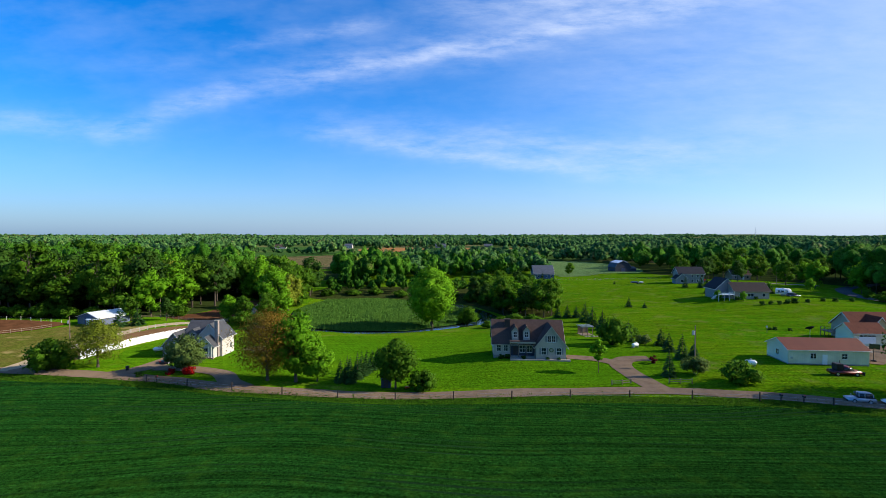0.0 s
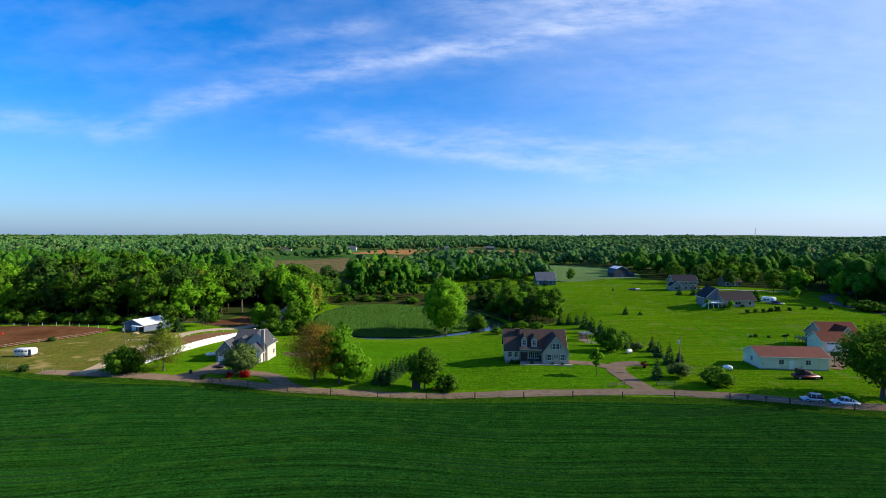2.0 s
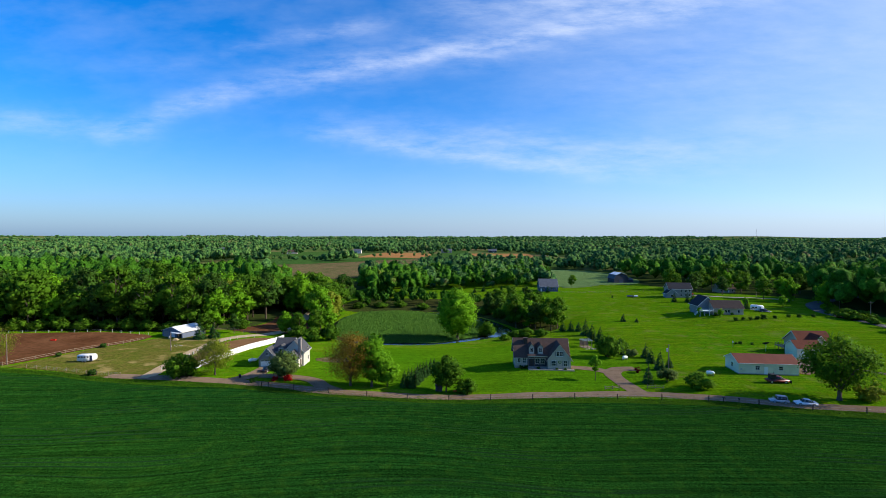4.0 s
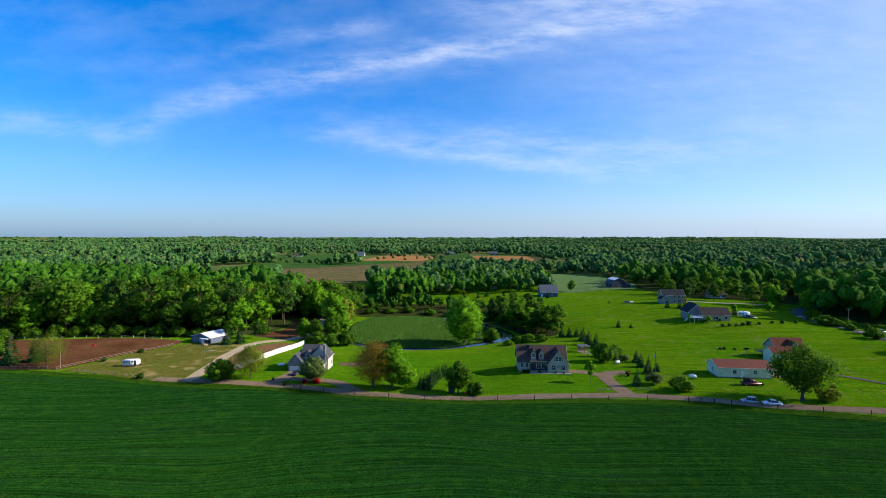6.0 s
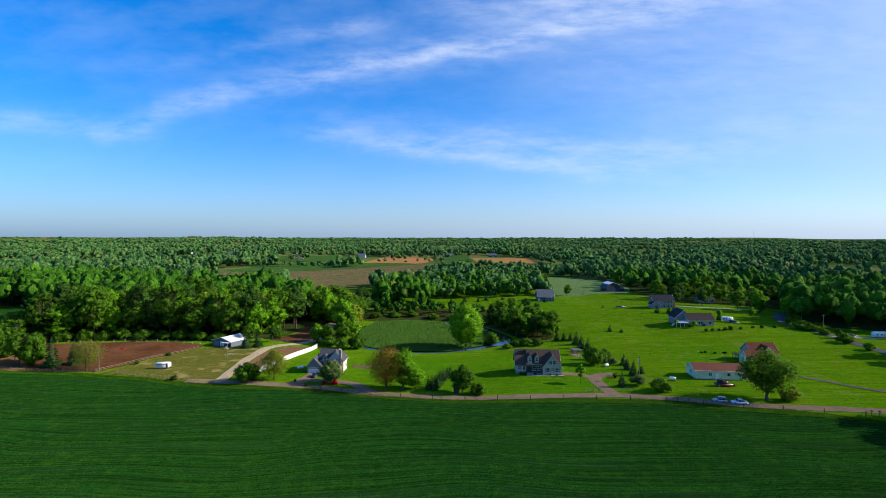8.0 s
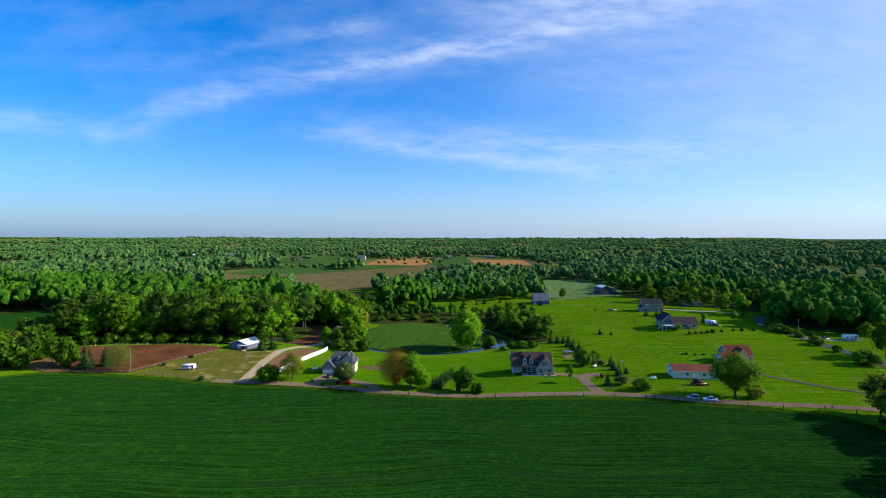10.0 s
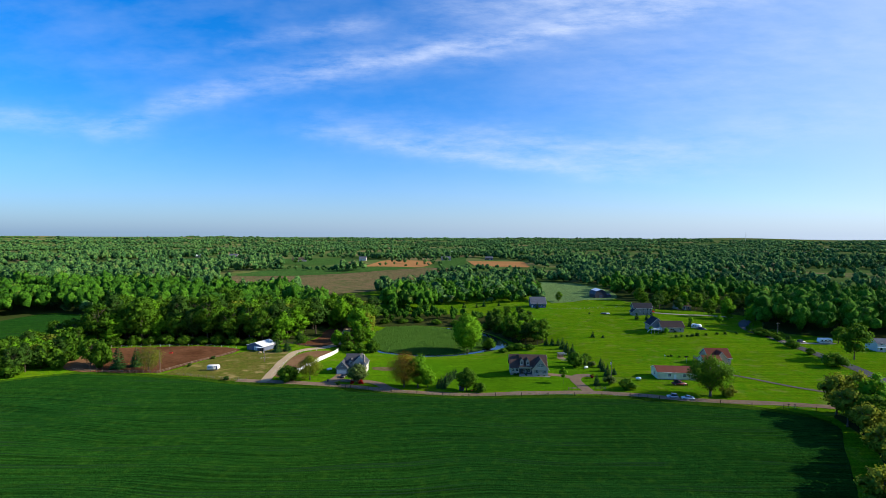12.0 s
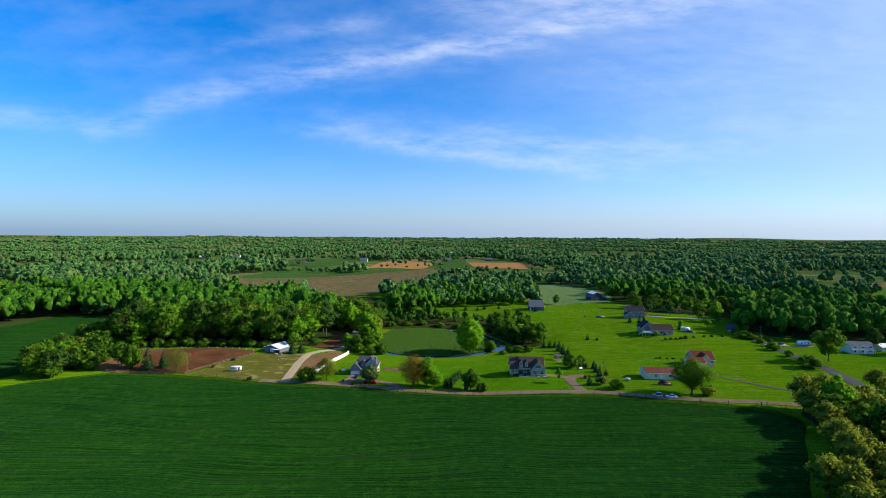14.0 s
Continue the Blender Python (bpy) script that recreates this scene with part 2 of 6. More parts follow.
def leaf_material(name, a, b, through_light=0.38):
    """Leaves: a tint for each plant, each spray and each patch of the crown."""
    m = Mat(name, 0.85, spec=0.08)
    info = m.N("ShaderNodeObjectInfo").outputs["Random"]
    geo = m.N("ShaderNodeNewGeometry").outputs["Random Per Island"]
    k = m.math("ADD", m.math("MULTIPLY", info, 0.45), m.math("MULTIPLY", geo, 0.4))
    k = m.math("ADD", k, m.math("MULTIPLY", m.noise(0.35, 3), 0.25))
    col = m.mix(m.math("MULTIPLY", k, 1.0, clamp=True), a, b)
    col = m.mix(0.7, col, m.ramp(m.noise(1.7, 5, rough=0.75), (0.36, (0.3, 0.35, 0.35)), (0.6, (1.2, 1.2, 1.1))), "MULTIPLY")
    m.col(col)
    tr = m.N("ShaderNodeBsdfTranslucent")
    m.K(m.mix(0.5, col, b), tr.inputs["Color"])
    mx = m.N("ShaderNodeMixShader")
    mx.inputs[0].default_value = through_light
    m.K(m.b.outputs[0], mx.inputs[1])
    m.K(tr.outputs[0], mx.inputs[2])
    out = m.t.nodes["Material Output"]
    m.K(mx.outputs[0], out.inputs["Surface"])
    return m.m


def woods_material():
    """Distant broadleaf woods seen as a mass: tint by island and by stand, with distance haze mixed into the greens."""
    m = Mat("hazy_woodland_leaves", 0.9, spec=0.05, space="World")
    geo = m.N("ShaderNodeNewGeometry").outputs["Random Per Island"]
    k = m.math("ADD", m.math("MULTIPLY", geo, 0.34), m.math("MULTIPLY", m.ramp(m.noise(0.09, 3), (0.32, (0, 0, 0)), (0.68, (1, 1, 1))), 0.5))
    k = m.math("ADD", k, m.math("MULTIPLY", m.ramp(m.noise(0.008, 3), (0.35, (0, 0, 0)), (0.65, (1, 1, 1))), 0.28))
    fine = m.noise(0.36, 6, rough=0.8)
    m.bump(fine, 1.0, 2.2)
    # bluer, duller greens than the nearer wood: haze put into the colour
    col = m.ramp(k, (0.10, (0.018, 0.066, 0.028)), (0.36, (0.044, 0.132, 0.042)), (0.62, (0.085, 0.205, 0.052)), (0.80, (0.125, 0.24, 0.06)), (0.95, (0.16, 0.15, 0.075)))
    # mottle also paints shaded gaps and light crown tops
    return m.col(m.mix(0.8, col, m.ramp(fine, (0.40, (0.12, 0.16, 0.2)), (0.60, (1.35, 1.3, 1.15))), "MULTIPLY"))


def mass_material():
    """Crowns of the nearer wood, tinted crown by crown."""
    m = Mat("wood_leaves", 0.9, spec=0.05, space="World")
    geo = m.N("ShaderNodeNewGeometry").outputs["Random Per Island"]
    k = m.math("ADD", m.math("MULTIPLY", geo, 0.3), m.math("MULTIPLY", m.ramp(m.noise(0.10, 3), (0.32, (0, 0, 0)), (0.68, (1, 1, 1))), 0.7))
    fine = m.noise(0.9, 5, rough=0.75)
    m.bump(fine, 1.0, 1.0)
    col = m.ramp(k, (0.1, (0.025, 0.088, 0.008)), (0.45, (0.050, 0.160, 0.011)), (0.75, (0.088, 0.235, 0.016)), (0.97, (0.15, 0.19, 0.035)))
    return m.col(m.mix(0.75, col, m.ramp(fine, (0.36, (0.25, 0.3, 0.3)), (0.62, (1.15, 1.15, 1.1))), "MULTIPLY"))


def water_material():
    m = Mat("pond_water", 0.08, spec=0.5, space="World")
    m.bump(m.noise(1.5, 4), 0.15, 0.05)
    return m.col((0.012, 0.022, 0.03))


def glass_material():
    m = Mat("window_glass", 0.05, spec=0.6)
    return m.col((0.02, 0.025, 0.03))


CROP_A, CROP_B = (0.011, 0.058, 0.009), (0.016, 0.070, 0.008)
M = dict(
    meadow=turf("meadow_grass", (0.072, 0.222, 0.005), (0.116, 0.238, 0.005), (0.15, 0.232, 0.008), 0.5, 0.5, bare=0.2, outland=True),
    lawn=turf("lawn_grass", (0.074, 0.212, 0.005), (0.112, 0.232, 0.006), (0.064, 0.175, 0.005), 0.4, 0.1),
    rough=turf("rough_grass", (0.04, 0.12, 0.006), (0.055, 0.125, 0.007), (0.02, 0.06, 0.006), 0.25, 0.0, 1.5),
    pasture=turf("worn_pasture", (0.085, 0.11, 0.015), (0.12, 0.13, 0.022), (0.16, 0.125, 0.035), 0.1, 0.0, 1.0, 0.8),
    marsh=turf("marsh_reeds", (0.065, 0.17, 0.022), (0.08, 0.19, 0.024), (0.05, 0.12, 0.016), 0.0, 0.0, 1.6),
    scrub=turf("marsh_scrub", (0.045, 0.065, 0.014), (0.06, 0.06, 0.02), (0.03, 0.05, 0.01), 0.0, 0.0, 0.8),
    tan=turf("dry_sedge", (0.21, 0.135, 0.078), (0.16, 0.13, 0.06), (0.075, 0.11, 0.035), 0.2, 0.0, 0.3),
    orange=loose("ploughed_field", (0.42, 0.20, 0.075), (0.36, 0.175, 0.065), (0.28, 0.16, 0.06), 0.2),
    farfield=turf("distant_crop", (0.05, 0.125, 0.028), (0.065, 0.14, 0.03), (0.05, 0.11, 0.028), 0.2, 0.0, 0.3),
    paleField=turf("pale_hayfield", (0.14, 0.24, 0.085), (0.17, 0.26, 0.09), (0.12, 0.20, 0.065), 0.2, 0.0, 0.6),
    crop=crop_material(),
    gravel=loose("gravel", (0.22, 0.15, 0.10), (0.26, 0.185, 0.125), (0.14, 0.10, 0.062)),
    grey_gravel=loose("grey_gravel", (0.13, 0.11, 0.085), (0.16, 0.135, 0.105), (0.09, 0.085, 0.05)),
    drive=loose("tan_gravel", (0.42, 0.32, 0.20), (0.46, 0.36, 0.23), (0.33, 0.25, 0.15)),
    soil=loose("bare_soil", (0.085, 0.036, 0.017), (0.15, 0.070, 0.034), (0.045, 0.021, 0.011)),
    sand=loose("light_soil", (0.22, 0.13, 0.065), (0.17, 0.09, 0.045), (0.12, 0.065, 0.03)),
    asphalt=loose("asphalt", (0.10, 0.10, 0.10), (0.13, 0.13, 0.125), (0.08, 0.08, 0.08)),
    concrete=loose("concrete", (0.36, 0.32, 0.26), (0.40, 0.36, 0.30), (0.28, 0.25, 0.2)),
    water=water_material(), glass=glass_material(), woods=woods_material(),
    bark=plain("bark", (0.10, 0.075, 0.055), 0.95, vary=0.4, scale=3),
    leaf=leaf_material("leaves", (0.032, 0.099, 0.006), (0.117, 0.252, 0.014)),
    bright=leaf_material("young_leaves", (0.085, 0.234, 0.008), (0.182, 0.403, 0.014)),
    dark=leaf_material("dark_leaves", (0.024, 0.072, 0.011), (0.066, 0.150, 0.019)),
    bronze=leaf_material("bronze_leaves", (0.150, 0.100, 0.015), (0.300, 0.181, 0.025)),
    olive=leaf_material("olive_leaves", (0.130, 0.179, 0.017), (0.277, 0.325, 0.029)),
    tuft=leaf_material("rough_grass_blades", (0.028, 0.085, 0.005), (0.06, 0.14, 0.008)), reed=leaf_material("reed_blades", (0.068, 0.176, 0.024), (0.135, 0.270, 0.041)),
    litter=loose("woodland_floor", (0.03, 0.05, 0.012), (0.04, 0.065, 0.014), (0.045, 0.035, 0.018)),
    mass=mass_material(),
    needle=leaf_material("needles", (0.017, 0.060, 0.014), (0.048, 0.120, 0.026), 0.15),
    purple=leaf_material("purple_leaves", (0.07, 0.008, 0.012), (0.13, 0.015, 0.02)),
    grey_leaf=leaf_material("silvery_leaves", (0.072, 0.130, 0.029), (0.156, 0.221, 0.058)),
    red_flower=leaf_material("red_blossom", (0.35, 0.01, 0.01), (0.6, 0.02, 0.02)),
    white=plain("white_paint", (0.78, 0.77, 0.74), 0.5, vary=0.05), vinyl=plain("white_vinyl", (0.85, 0.85, 0.84), 0.4, vary=0.03),
    trim=plain("white_trim", (0.62, 0.60, 0.55), 0.5, vary=0.04),
    chimney_siding=siding("pinkish_grey_siding", (0.34, 0.28, 0.26)), tan_siding=siding("tan_siding", (0.47, 0.41, 0.33)), white_siding=siding("white_siding", (0.62, 0.57, 0.51)), stable_siding=siding("dusty_blue_siding", (0.13, 0.16, 0.24)), grey_siding=siding("grey_siding", (0.22, 0.225, 0.24)),
    beige_siding=siding("beige_siding", (0.40, 0.33, 0.26)), blue_siding=siding("blue_siding", (0.06, 0.09, 0.20)), dark_siding=siding("dark_siding", (0.035, 0.04, 0.06)),
    cream_sheet=ribbed("cream_sheeting", (0.70, 0.66, 0.49)), brown_roof=shingle("brown_shingles", (0.085, 0.055, 0.046)), umber_roof=shingle("umber_shingles", (0.045, 0.032, 0.032)), grey_roof=shingle("grey_shingles", (0.075, 0.076, 0.085)), dark_roof=shingle("charcoal_shingles", (0.028, 0.029, 0.038)),
    blue_roof=shingle("slate_blue_shingles", (0.10, 0.11, 0.135)), red_roof=shingle("red_brown_shingles", (0.15, 0.040, 0.022)), red_metal=ribbed("red_roof_sheeting", (0.125, 0.034, 0.021), rough=0.7),
    white_metal=ribbed("white_roof_sheeting", (0.72, 0.74, 0.76)), chimney_brown=siding("dark_brown_siding", (0.05, 0.034, 0.03)),
    wood=plain("weathered_wood", (0.22, 0.16, 0.11), 0.9, vary=0.3, scale=4), dark_wood=plain("dark_wood", (0.06, 0.045, 0.035), 0.9, vary=0.3, scale=4),
    pole=plain("pole_wood", (0.20, 0.15, 0.11), 0.9, vary=0.3, scale=2), grey_metal=plain("galvanised_steel", (0.45, 0.46, 0.48), 0.45, 0.6),
    silver=plain("silver_car_paint", (0.42, 0.45, 0.50), 0.3, 0.3, 0.03, spec=0.6), white_car=plain("white_car_paint", (0.75, 0.77, 0.80), 0.3, 0.0, 0.03, spec=0.6),
    red_car=plain("dark_red_paint", (0.16, 0.012, 0.015), 0.35, 0.0, 0.08, spec=0.6), black_car=plain("black_paint", (0.015, 0.015, 0.018), 0.3, 0.0, 0.05, spec=0.6),
    navy=plain("navy_paint", (0.03, 0.05, 0.12), 0.35, spec=0.5), red=plain("bright_red_plastic", (0.65, 0.02, 0.015), 0.4), orange_pl=plain("orange_plastic", (0.75, 0.16, 0.02), 0.5),
    rubber=plain("tyre_rubber", (0.02, 0.02, 0.02), 0.9), black=plain("black_plastic", (0.02, 0.02, 0.022), 0.6),
)

# ---- terrain ----
CTRL = np.array([
    (20, 112, 0.0), (72, 105, 1.0), (-4, 173, -5.0), (-34, 95, -0.4), (32, 102, -0.5), (131, 379, -0.5),
    (70, 310, 0.0), (130, 199, 2.6), (83, 80, 1.1), (-127, 122, -1.6), (-150, 118, -1.6), (-128, 169, -3.0),
    (66, 80, 0.8), (73, 194, -0.5), (99, 145, -0.2), (48, 122, -0.3), (42, 150, -2.9), (-70, 118, -0.9),
    (-5, 117, -2.3), (-22, 122, -2.2), (138, 259, 2.4), (94, 366, -2.7), (-30, 215, -5.0), (30, 205, -4.8), (-60, 180, -4.8), (0, 30, 0.0),
    (0, -60, 0.0), (-150, 20, -1.0), (150, 20, 1.0), (200, 120, 1.0), (-250, 170, -2.0), (-330, 260, -2.0), (0, 300, -4.0),
])


def heights(x, y):
    """Height of the land at arrays x, y."""
    x, y = np.asarray(x, float), np.asarray(y, float)
    s, w = np.zeros_like(x), np.zeros_like(x)
    for a, b, h in CTRL:
        k = 1.0 / ((x - a) ** 2 + (y - b) ** 2 + 90.0) ** 1.6
        s += k * h
        w += k
    r = np.hypot(x, y)
    f = np.clip((r - 420) / 500, 0, 1)
    z = s / w * (1 - f * f * (3 - 2 * f))
    e = np.hypot((x + 20) / 52, (y - 208) / 48)
    k = np.clip((1.25 - e) / 0.35, 0, 1)
    k = k * k * (3 - 2 * k)
    z = z * (1 - k) - 5.0 * k
    roll = np.sin(x / 410 + 1.0) * np.cos(y / 530 + x / 900) + 0.6 * np.sin(y / 290 - x / 350)
    far = np.clip((r - 1500) / 3200, 0, 1.2)
    return z + 18.0 * far ** 1.3 + far * 6.0 * roll


def ground_at(x, y):
    return float(heights(np.array([x]), np.array([y]))[0])


def mesh_of(name, verts, faces, mat, smooth=False):
    me = bpy.data.meshes.new(name)
    me.from_pydata([tuple(v) for v in verts], [], [tuple(f) for f in faces])
    if smooth:
        me.polygons.foreach_set("use_smooth", [True] * len(me.polygons))
    me.materials.append(mat)
    me.update()
    return me


def inside(px, py, poly):
    ok = np.zeros(px.shape, bool)
    n = len(poly)
    for i in range(n):
        (x0, y0), (x1, y1) = poly[i], poly[(i + 1) % n]
        if y0 == y1:
            continue
        c = ((y0 > py) != (y1 > py)) & (px < (x1 - x0) * (py - y0) / (y1 - y0) + x0)
        ok ^= c
    return ok


def grid_faces(ni, nj):
    i, j = np.meshgrid(np.arange(ni - 1), np.arange(nj - 1), indexing="ij")
    a = (i * nj + j).ravel()
    return np.stack([a, a + nj, a + nj + 1, a + 1], 1)


def land():
    def axis(lo, hi, fine, far):
        a = list(np.arange(lo, hi + 0.1, fine))
        s, x = fine, hi
        while x < far:
            s = min(s * 1.12, 110)
            x += s
            a.append(x)
        s, x = fine, lo
        while x > -far if lo < -10 else x > -1500:
            s = min(s * 1.15, 130)
            x -= s
            a.insert(0, x)
        return np.array(a)
    xs, ys = axis(-240, 240, 4, 4950), axis(-160, 420, 4, 4950)
    X, Y = np.meshgrid(xs, ys, indexing="ij")
    Z = heights(X, Y)
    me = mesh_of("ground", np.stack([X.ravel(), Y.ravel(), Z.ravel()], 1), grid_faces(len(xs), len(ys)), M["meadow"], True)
    tagged(new("ground", me), "rolling green farmland of mown meadow grass", "ground", kind="structure")


def smooth_line(pts, n=6):
    """A rounded line through the points."""
    P = [Vector((*p, 0)) if len(p) == 2 else Vector(p) for p in pts]
    out = []
    for i in range(len(P) - 1):
        p0, p1, p2, p3 = P[max(i - 1, 0)], P[i], P[i + 1], P[min(i + 2, len(P) - 1)]
        for k in range(n):
            t = k / n
            out.append(0.5 * ((2 * p1) + (p2 - p0) * t + (2 * p0 - 5 * p1 + 4 * p2 - p3) * t * t + (3 * p1 - p0 - 3 * p2 + p3) * t ** 3))
    out.append(P[-1])
    return [(p.x, p.y) for p in out]


def patch(name, poly, step, lift, mat, label, rounded=True, flat=None, ragged=0.0, kind="structure", category="ground"):
    """A sheet of other cover on the land, inside an outline."""
    if rounded:
        poly = smooth_line(list(poly) + [poly[0]], 5)[:-1]
    if ragged:
        dense = []
        for (x0, y0), (x1, y1) in zip(poly, poly[1:] + poly[:1]):
            k = max(1, int(math.hypot(x1 - x0, y1 - y0) / step))
            for i in range(k):
                x, y = x0 + (x1 - x0) * i / k, y0 + (y1 - y0) * i / k
                d = noise.noise_vector(Vector((x * 0.25 / step, y * 0.25 / step, 3.0)))
                dense.append((x + d.x * ragged, y + d.y * ragged))
        poly = dense
    A = np.array(poly)
    xs = np.arange(A[:, 0].min() - step, A[:, 0].max() + 2 * step, step)
    ys = np.arange(A[:, 1].min() - step, A[:, 1].max() + 2 * step, step)
    X, Y = np.meshgrid(xs, ys, indexing="ij")
    F = grid_faces(len(xs), len(ys))
    x, y = X.ravel().copy(), Y.ravel().copy()
    keep = inside(x[F].mean(1), y[F].mean(1), poly)
    F = F[keep]
    used, count = np.unique(F, return_counts=True)
    rim = used[count < 4]
    B = np.roll(A, -1, 0)
    D = B - A
    LL = (D ** 2).sum(1) + 1e-9
    for i in rim:
        p = np.array((x[i], y[i]))
        t = np.clip(((p - A) * D).sum(1) / LL, 0, 1)
        q = A + D * t[:, None]
        k = ((q - p) ** 2).sum(1).argmin()
        x[i], y[i] = q[k]
    idx = np.full(len(x), -1)
    idx[used] = np.arange(len(used))
    z = heights(x[used], y[used]) + lift if flat is None else np.full(len(used), flat)
    me = mesh_of(name, np.stack([x[used], y[used], z], 1), idx[F], mat, True)
    return tagged(new(name, me), label, category, kind=kind)


def strip(name, line, width, lift, mat, label, category="road", step=4):
    """A road along a line, slightly crowned, with worn edges."""
    pts = smooth_line(line, 8)
    verts, faces, n = [], [], 7
    for i, (x, y) in enumerate(pts):
        ax, ay = pts[max(i - 1, 0)]
        bx, by = pts[min(i + 1, len(pts) - 1)]
        d = Vector((bx - ax, by - ay)).normalized()
        w = width * (1 + 0.12 * noise.noise(Vector((x * 0.2, y * 0.2, 0.5))))
        for k in range(n):
            o = (k / (n - 1) - 0.5) * w
            px, py = x - d.y * o, y + d.x * o
            verts.append((px, py, ground_at(px, py) + lift + 0.05 * (1 - (2 * k / (n - 1) - 1) ** 2)))
    for i in range(len(pts) - 1):
        for k in range(n - 1):
            a = i * n + k
            faces.append((a, a + 1, a + n + 1, a + n))
    return tagged(new(name, mesh_of(name, verts, faces, mat, True)), label, category, kind="structure")


land()
# the crop in front, and its grassy rim along the road
EDGE = [(-300, 40), (-228, 84), (-212, 104), (-184, 119), (-154, 115), (-124, 109), (-95, 100), (-67, 96), (-53, 92.5), (-40, 88), (-28, 85.5), (-8, 84.5), (11, 84), (31, 83.3), (44, 81), (56, 77.5), (73, 72), (93, 66.5), (106, 60), (108, 52)]
patch("crop_field", [(x, y - 1.5) for x, y in EDGE] + [(100, 40), (86, 20), (72, 0), (60, -40), (40, -320), (-300, -320)], 3, 0.12, M["crop"], "wide field of dark green young cereal with wheel tracks", False, ragged=0.7, category="crop field")
patch("verge", [(x, y + 2.6) for x, y in EDGE[1:]] + [(110, 56), (104, 57)] + [(x, y - 3) for x, y in EDGE[1:-2]][::-1], 1.5, 0.07, M["rough"], "rough bright grass verge between field and road", False, ragged=0.6, category="grass")
patch("crop_field_behind_hedge", [(-420, 180), (-345, 231), (-329, 282), (-286, 270), (-258, 255), (-235, 190), (-228, 140), (-232, 110), (-300, 60), (-420, 90)], 5, 0.1, M["crop"], "field of young cereal beyond a hedge", ragged=1.0, category="crop field")
patch("front_lawn", [(-60, 104), (-42, 99), (-20, 93), (20, 92), (44, 92), (52, 100), (56, 125), (44, 140), (30, 150), (0, 152), (-30, 150), (-50, 138), (-76, 140), (-79, 120), (-68, 108)], 3, 0.05, M["lawn"], "mown lawn round the houses", ragged=0.5, category="lawn")
strip("road", [(-107, 107.6), (-102, 106.8), (-97.5, 106), (-83, 103.3), (-69, 100.5), (-55, 97), (-43, 91.8), (-34.5, 89.6), (-23, 88.3), (-8.6, 88), (12, 88.2), (22, 88.3), (35.8, 88.6), (44, 87), (50.4, 84.3), (58.3, 81.7), (66, 78.8), (75, 76), (90, 73.5), (103, 72.6), (119, 69.9), (140, 65), (175, 58), (230, 50)], 4.2, 0.10, M["gravel"], "unpaved gravel country road")
strip("house_drive", [(39.5, 88.5), (39, 94), (38.5, 100), (38.6, 106), (41, 110.5), (44, 111.6), (47, 111.5)], 4.6, 0.13, M["gravel"], "gravel driveway to the cape-style house", "driveway")
strip("house_drive_spur", [(39.2, 107), (35, 111.3), (30.5, 112.7), (28.4, 113)], 4.0, 0.15, M["gravel"], "gravel parking apron beside the house", "driveway")
strip("paddock_drive", [(-95.2, 104.5), (-94.8, 108), (-95.5, 116), (-96.5, 127), (-98, 140), (-98.5, 152), (-98.7, 163), (-94, 172), (-86, 180), (-80, 196), (-82, 220), (-85, 250)], 4.6, 0.12, M["drive"], "pale tan gravel farm drive", "driveway")
strip("white_house_drive", [(-70, 100.5), (-67, 103), (-64.5, 107), (-63.5, 112), (-63.3, 115)], 5.0, 0.14, M["gravel"], "gravel driveway to a garage", "driveway")
strip("white_house_drive_loop", [(-62, 106), (-54, 105), (-46, 101), (-41, 94), (-37, 90.5)], 4.2, 0.16, M["gravel"], "curving gravel loop drive", "driveway")
strip("meadow_drive", [(97, 118), (104, 114.5), (109.5, 110), (115, 104), (120, 97.5), (127, 90.5), (137, 84), (150, 78), (165, 72)], 2.4, 0.12, M["grey_gravel"], "narrow grey gravel drive through the meadow", "driveway")
patch("parking_apron", [(88, 106), (92, 102), (100, 110), (106, 114), (113, 118), (112, 122), (104, 122), (97, 118), (90, 112)], 2, 0.14, M["gravel"], "gravel apron before the garage", category="driveway")
strip("paved_road", [(158, 40), (163, 80), (170, 112), (172.5, 127), (175, 150), (177, 177), (176, 195), (180, 215), (196, 240), (225, 262), (270, 290)], 6.2, 0.12, M["asphalt"], "grey asphalt road past the meadow")
strip("camper_drive", [(176, 174), (186, 172), (196, 171), (204, 172)], 3.5, 0.14, M["concrete"], "pale gravel parking drive", "driveway")
strip("rear_drive", [(140, 272), (152, 266), (164, 262), (178, 262), (196, 256)], 4, 0.14, M["concrete"], "pale drive behind the houses", "driveway")
patch("paddock_soil", [(-213, 166), (-200, 140), (-192, 124), (-172, 119.5), (-150, 119), (-146, 121), (-138, 142), (-131, 164), (-134, 172), (-154, 177), (-185, 172)], 2.5, 0.10, M["soil"], "churned brown soil of a horse paddock", ragged=0.8, category="soil")
patch("sand_corner", [(-205, 150), (-200, 131), (-188, 122), (-178, 121), (-184, 135), (-192, 152)], 2, 0.16, M["sand"], "light sandy soil corner", ragged=1.0, category="soil")
patch("pasture", [(-145, 117), (-137, 140), (-129, 163), (-118, 172), (-104, 170), (-101, 150), (-99, 127), (-97.5, 108), (-110, 107), (-128, 113)], 2.5, 0.08, M["pasture"], "worn yellowish pasture grass", ragged=0.6, category="grass")
patch("riding_ring", [(-93, 112), (-94, 130), (-96, 150), (-93, 164), (-84, 172), (-78.5, 168), (-80, 140), (-85, 114)], 2, 0.09, M["sand"], "bare earth riding ring beside the fence", ragged=0.5, category="soil")
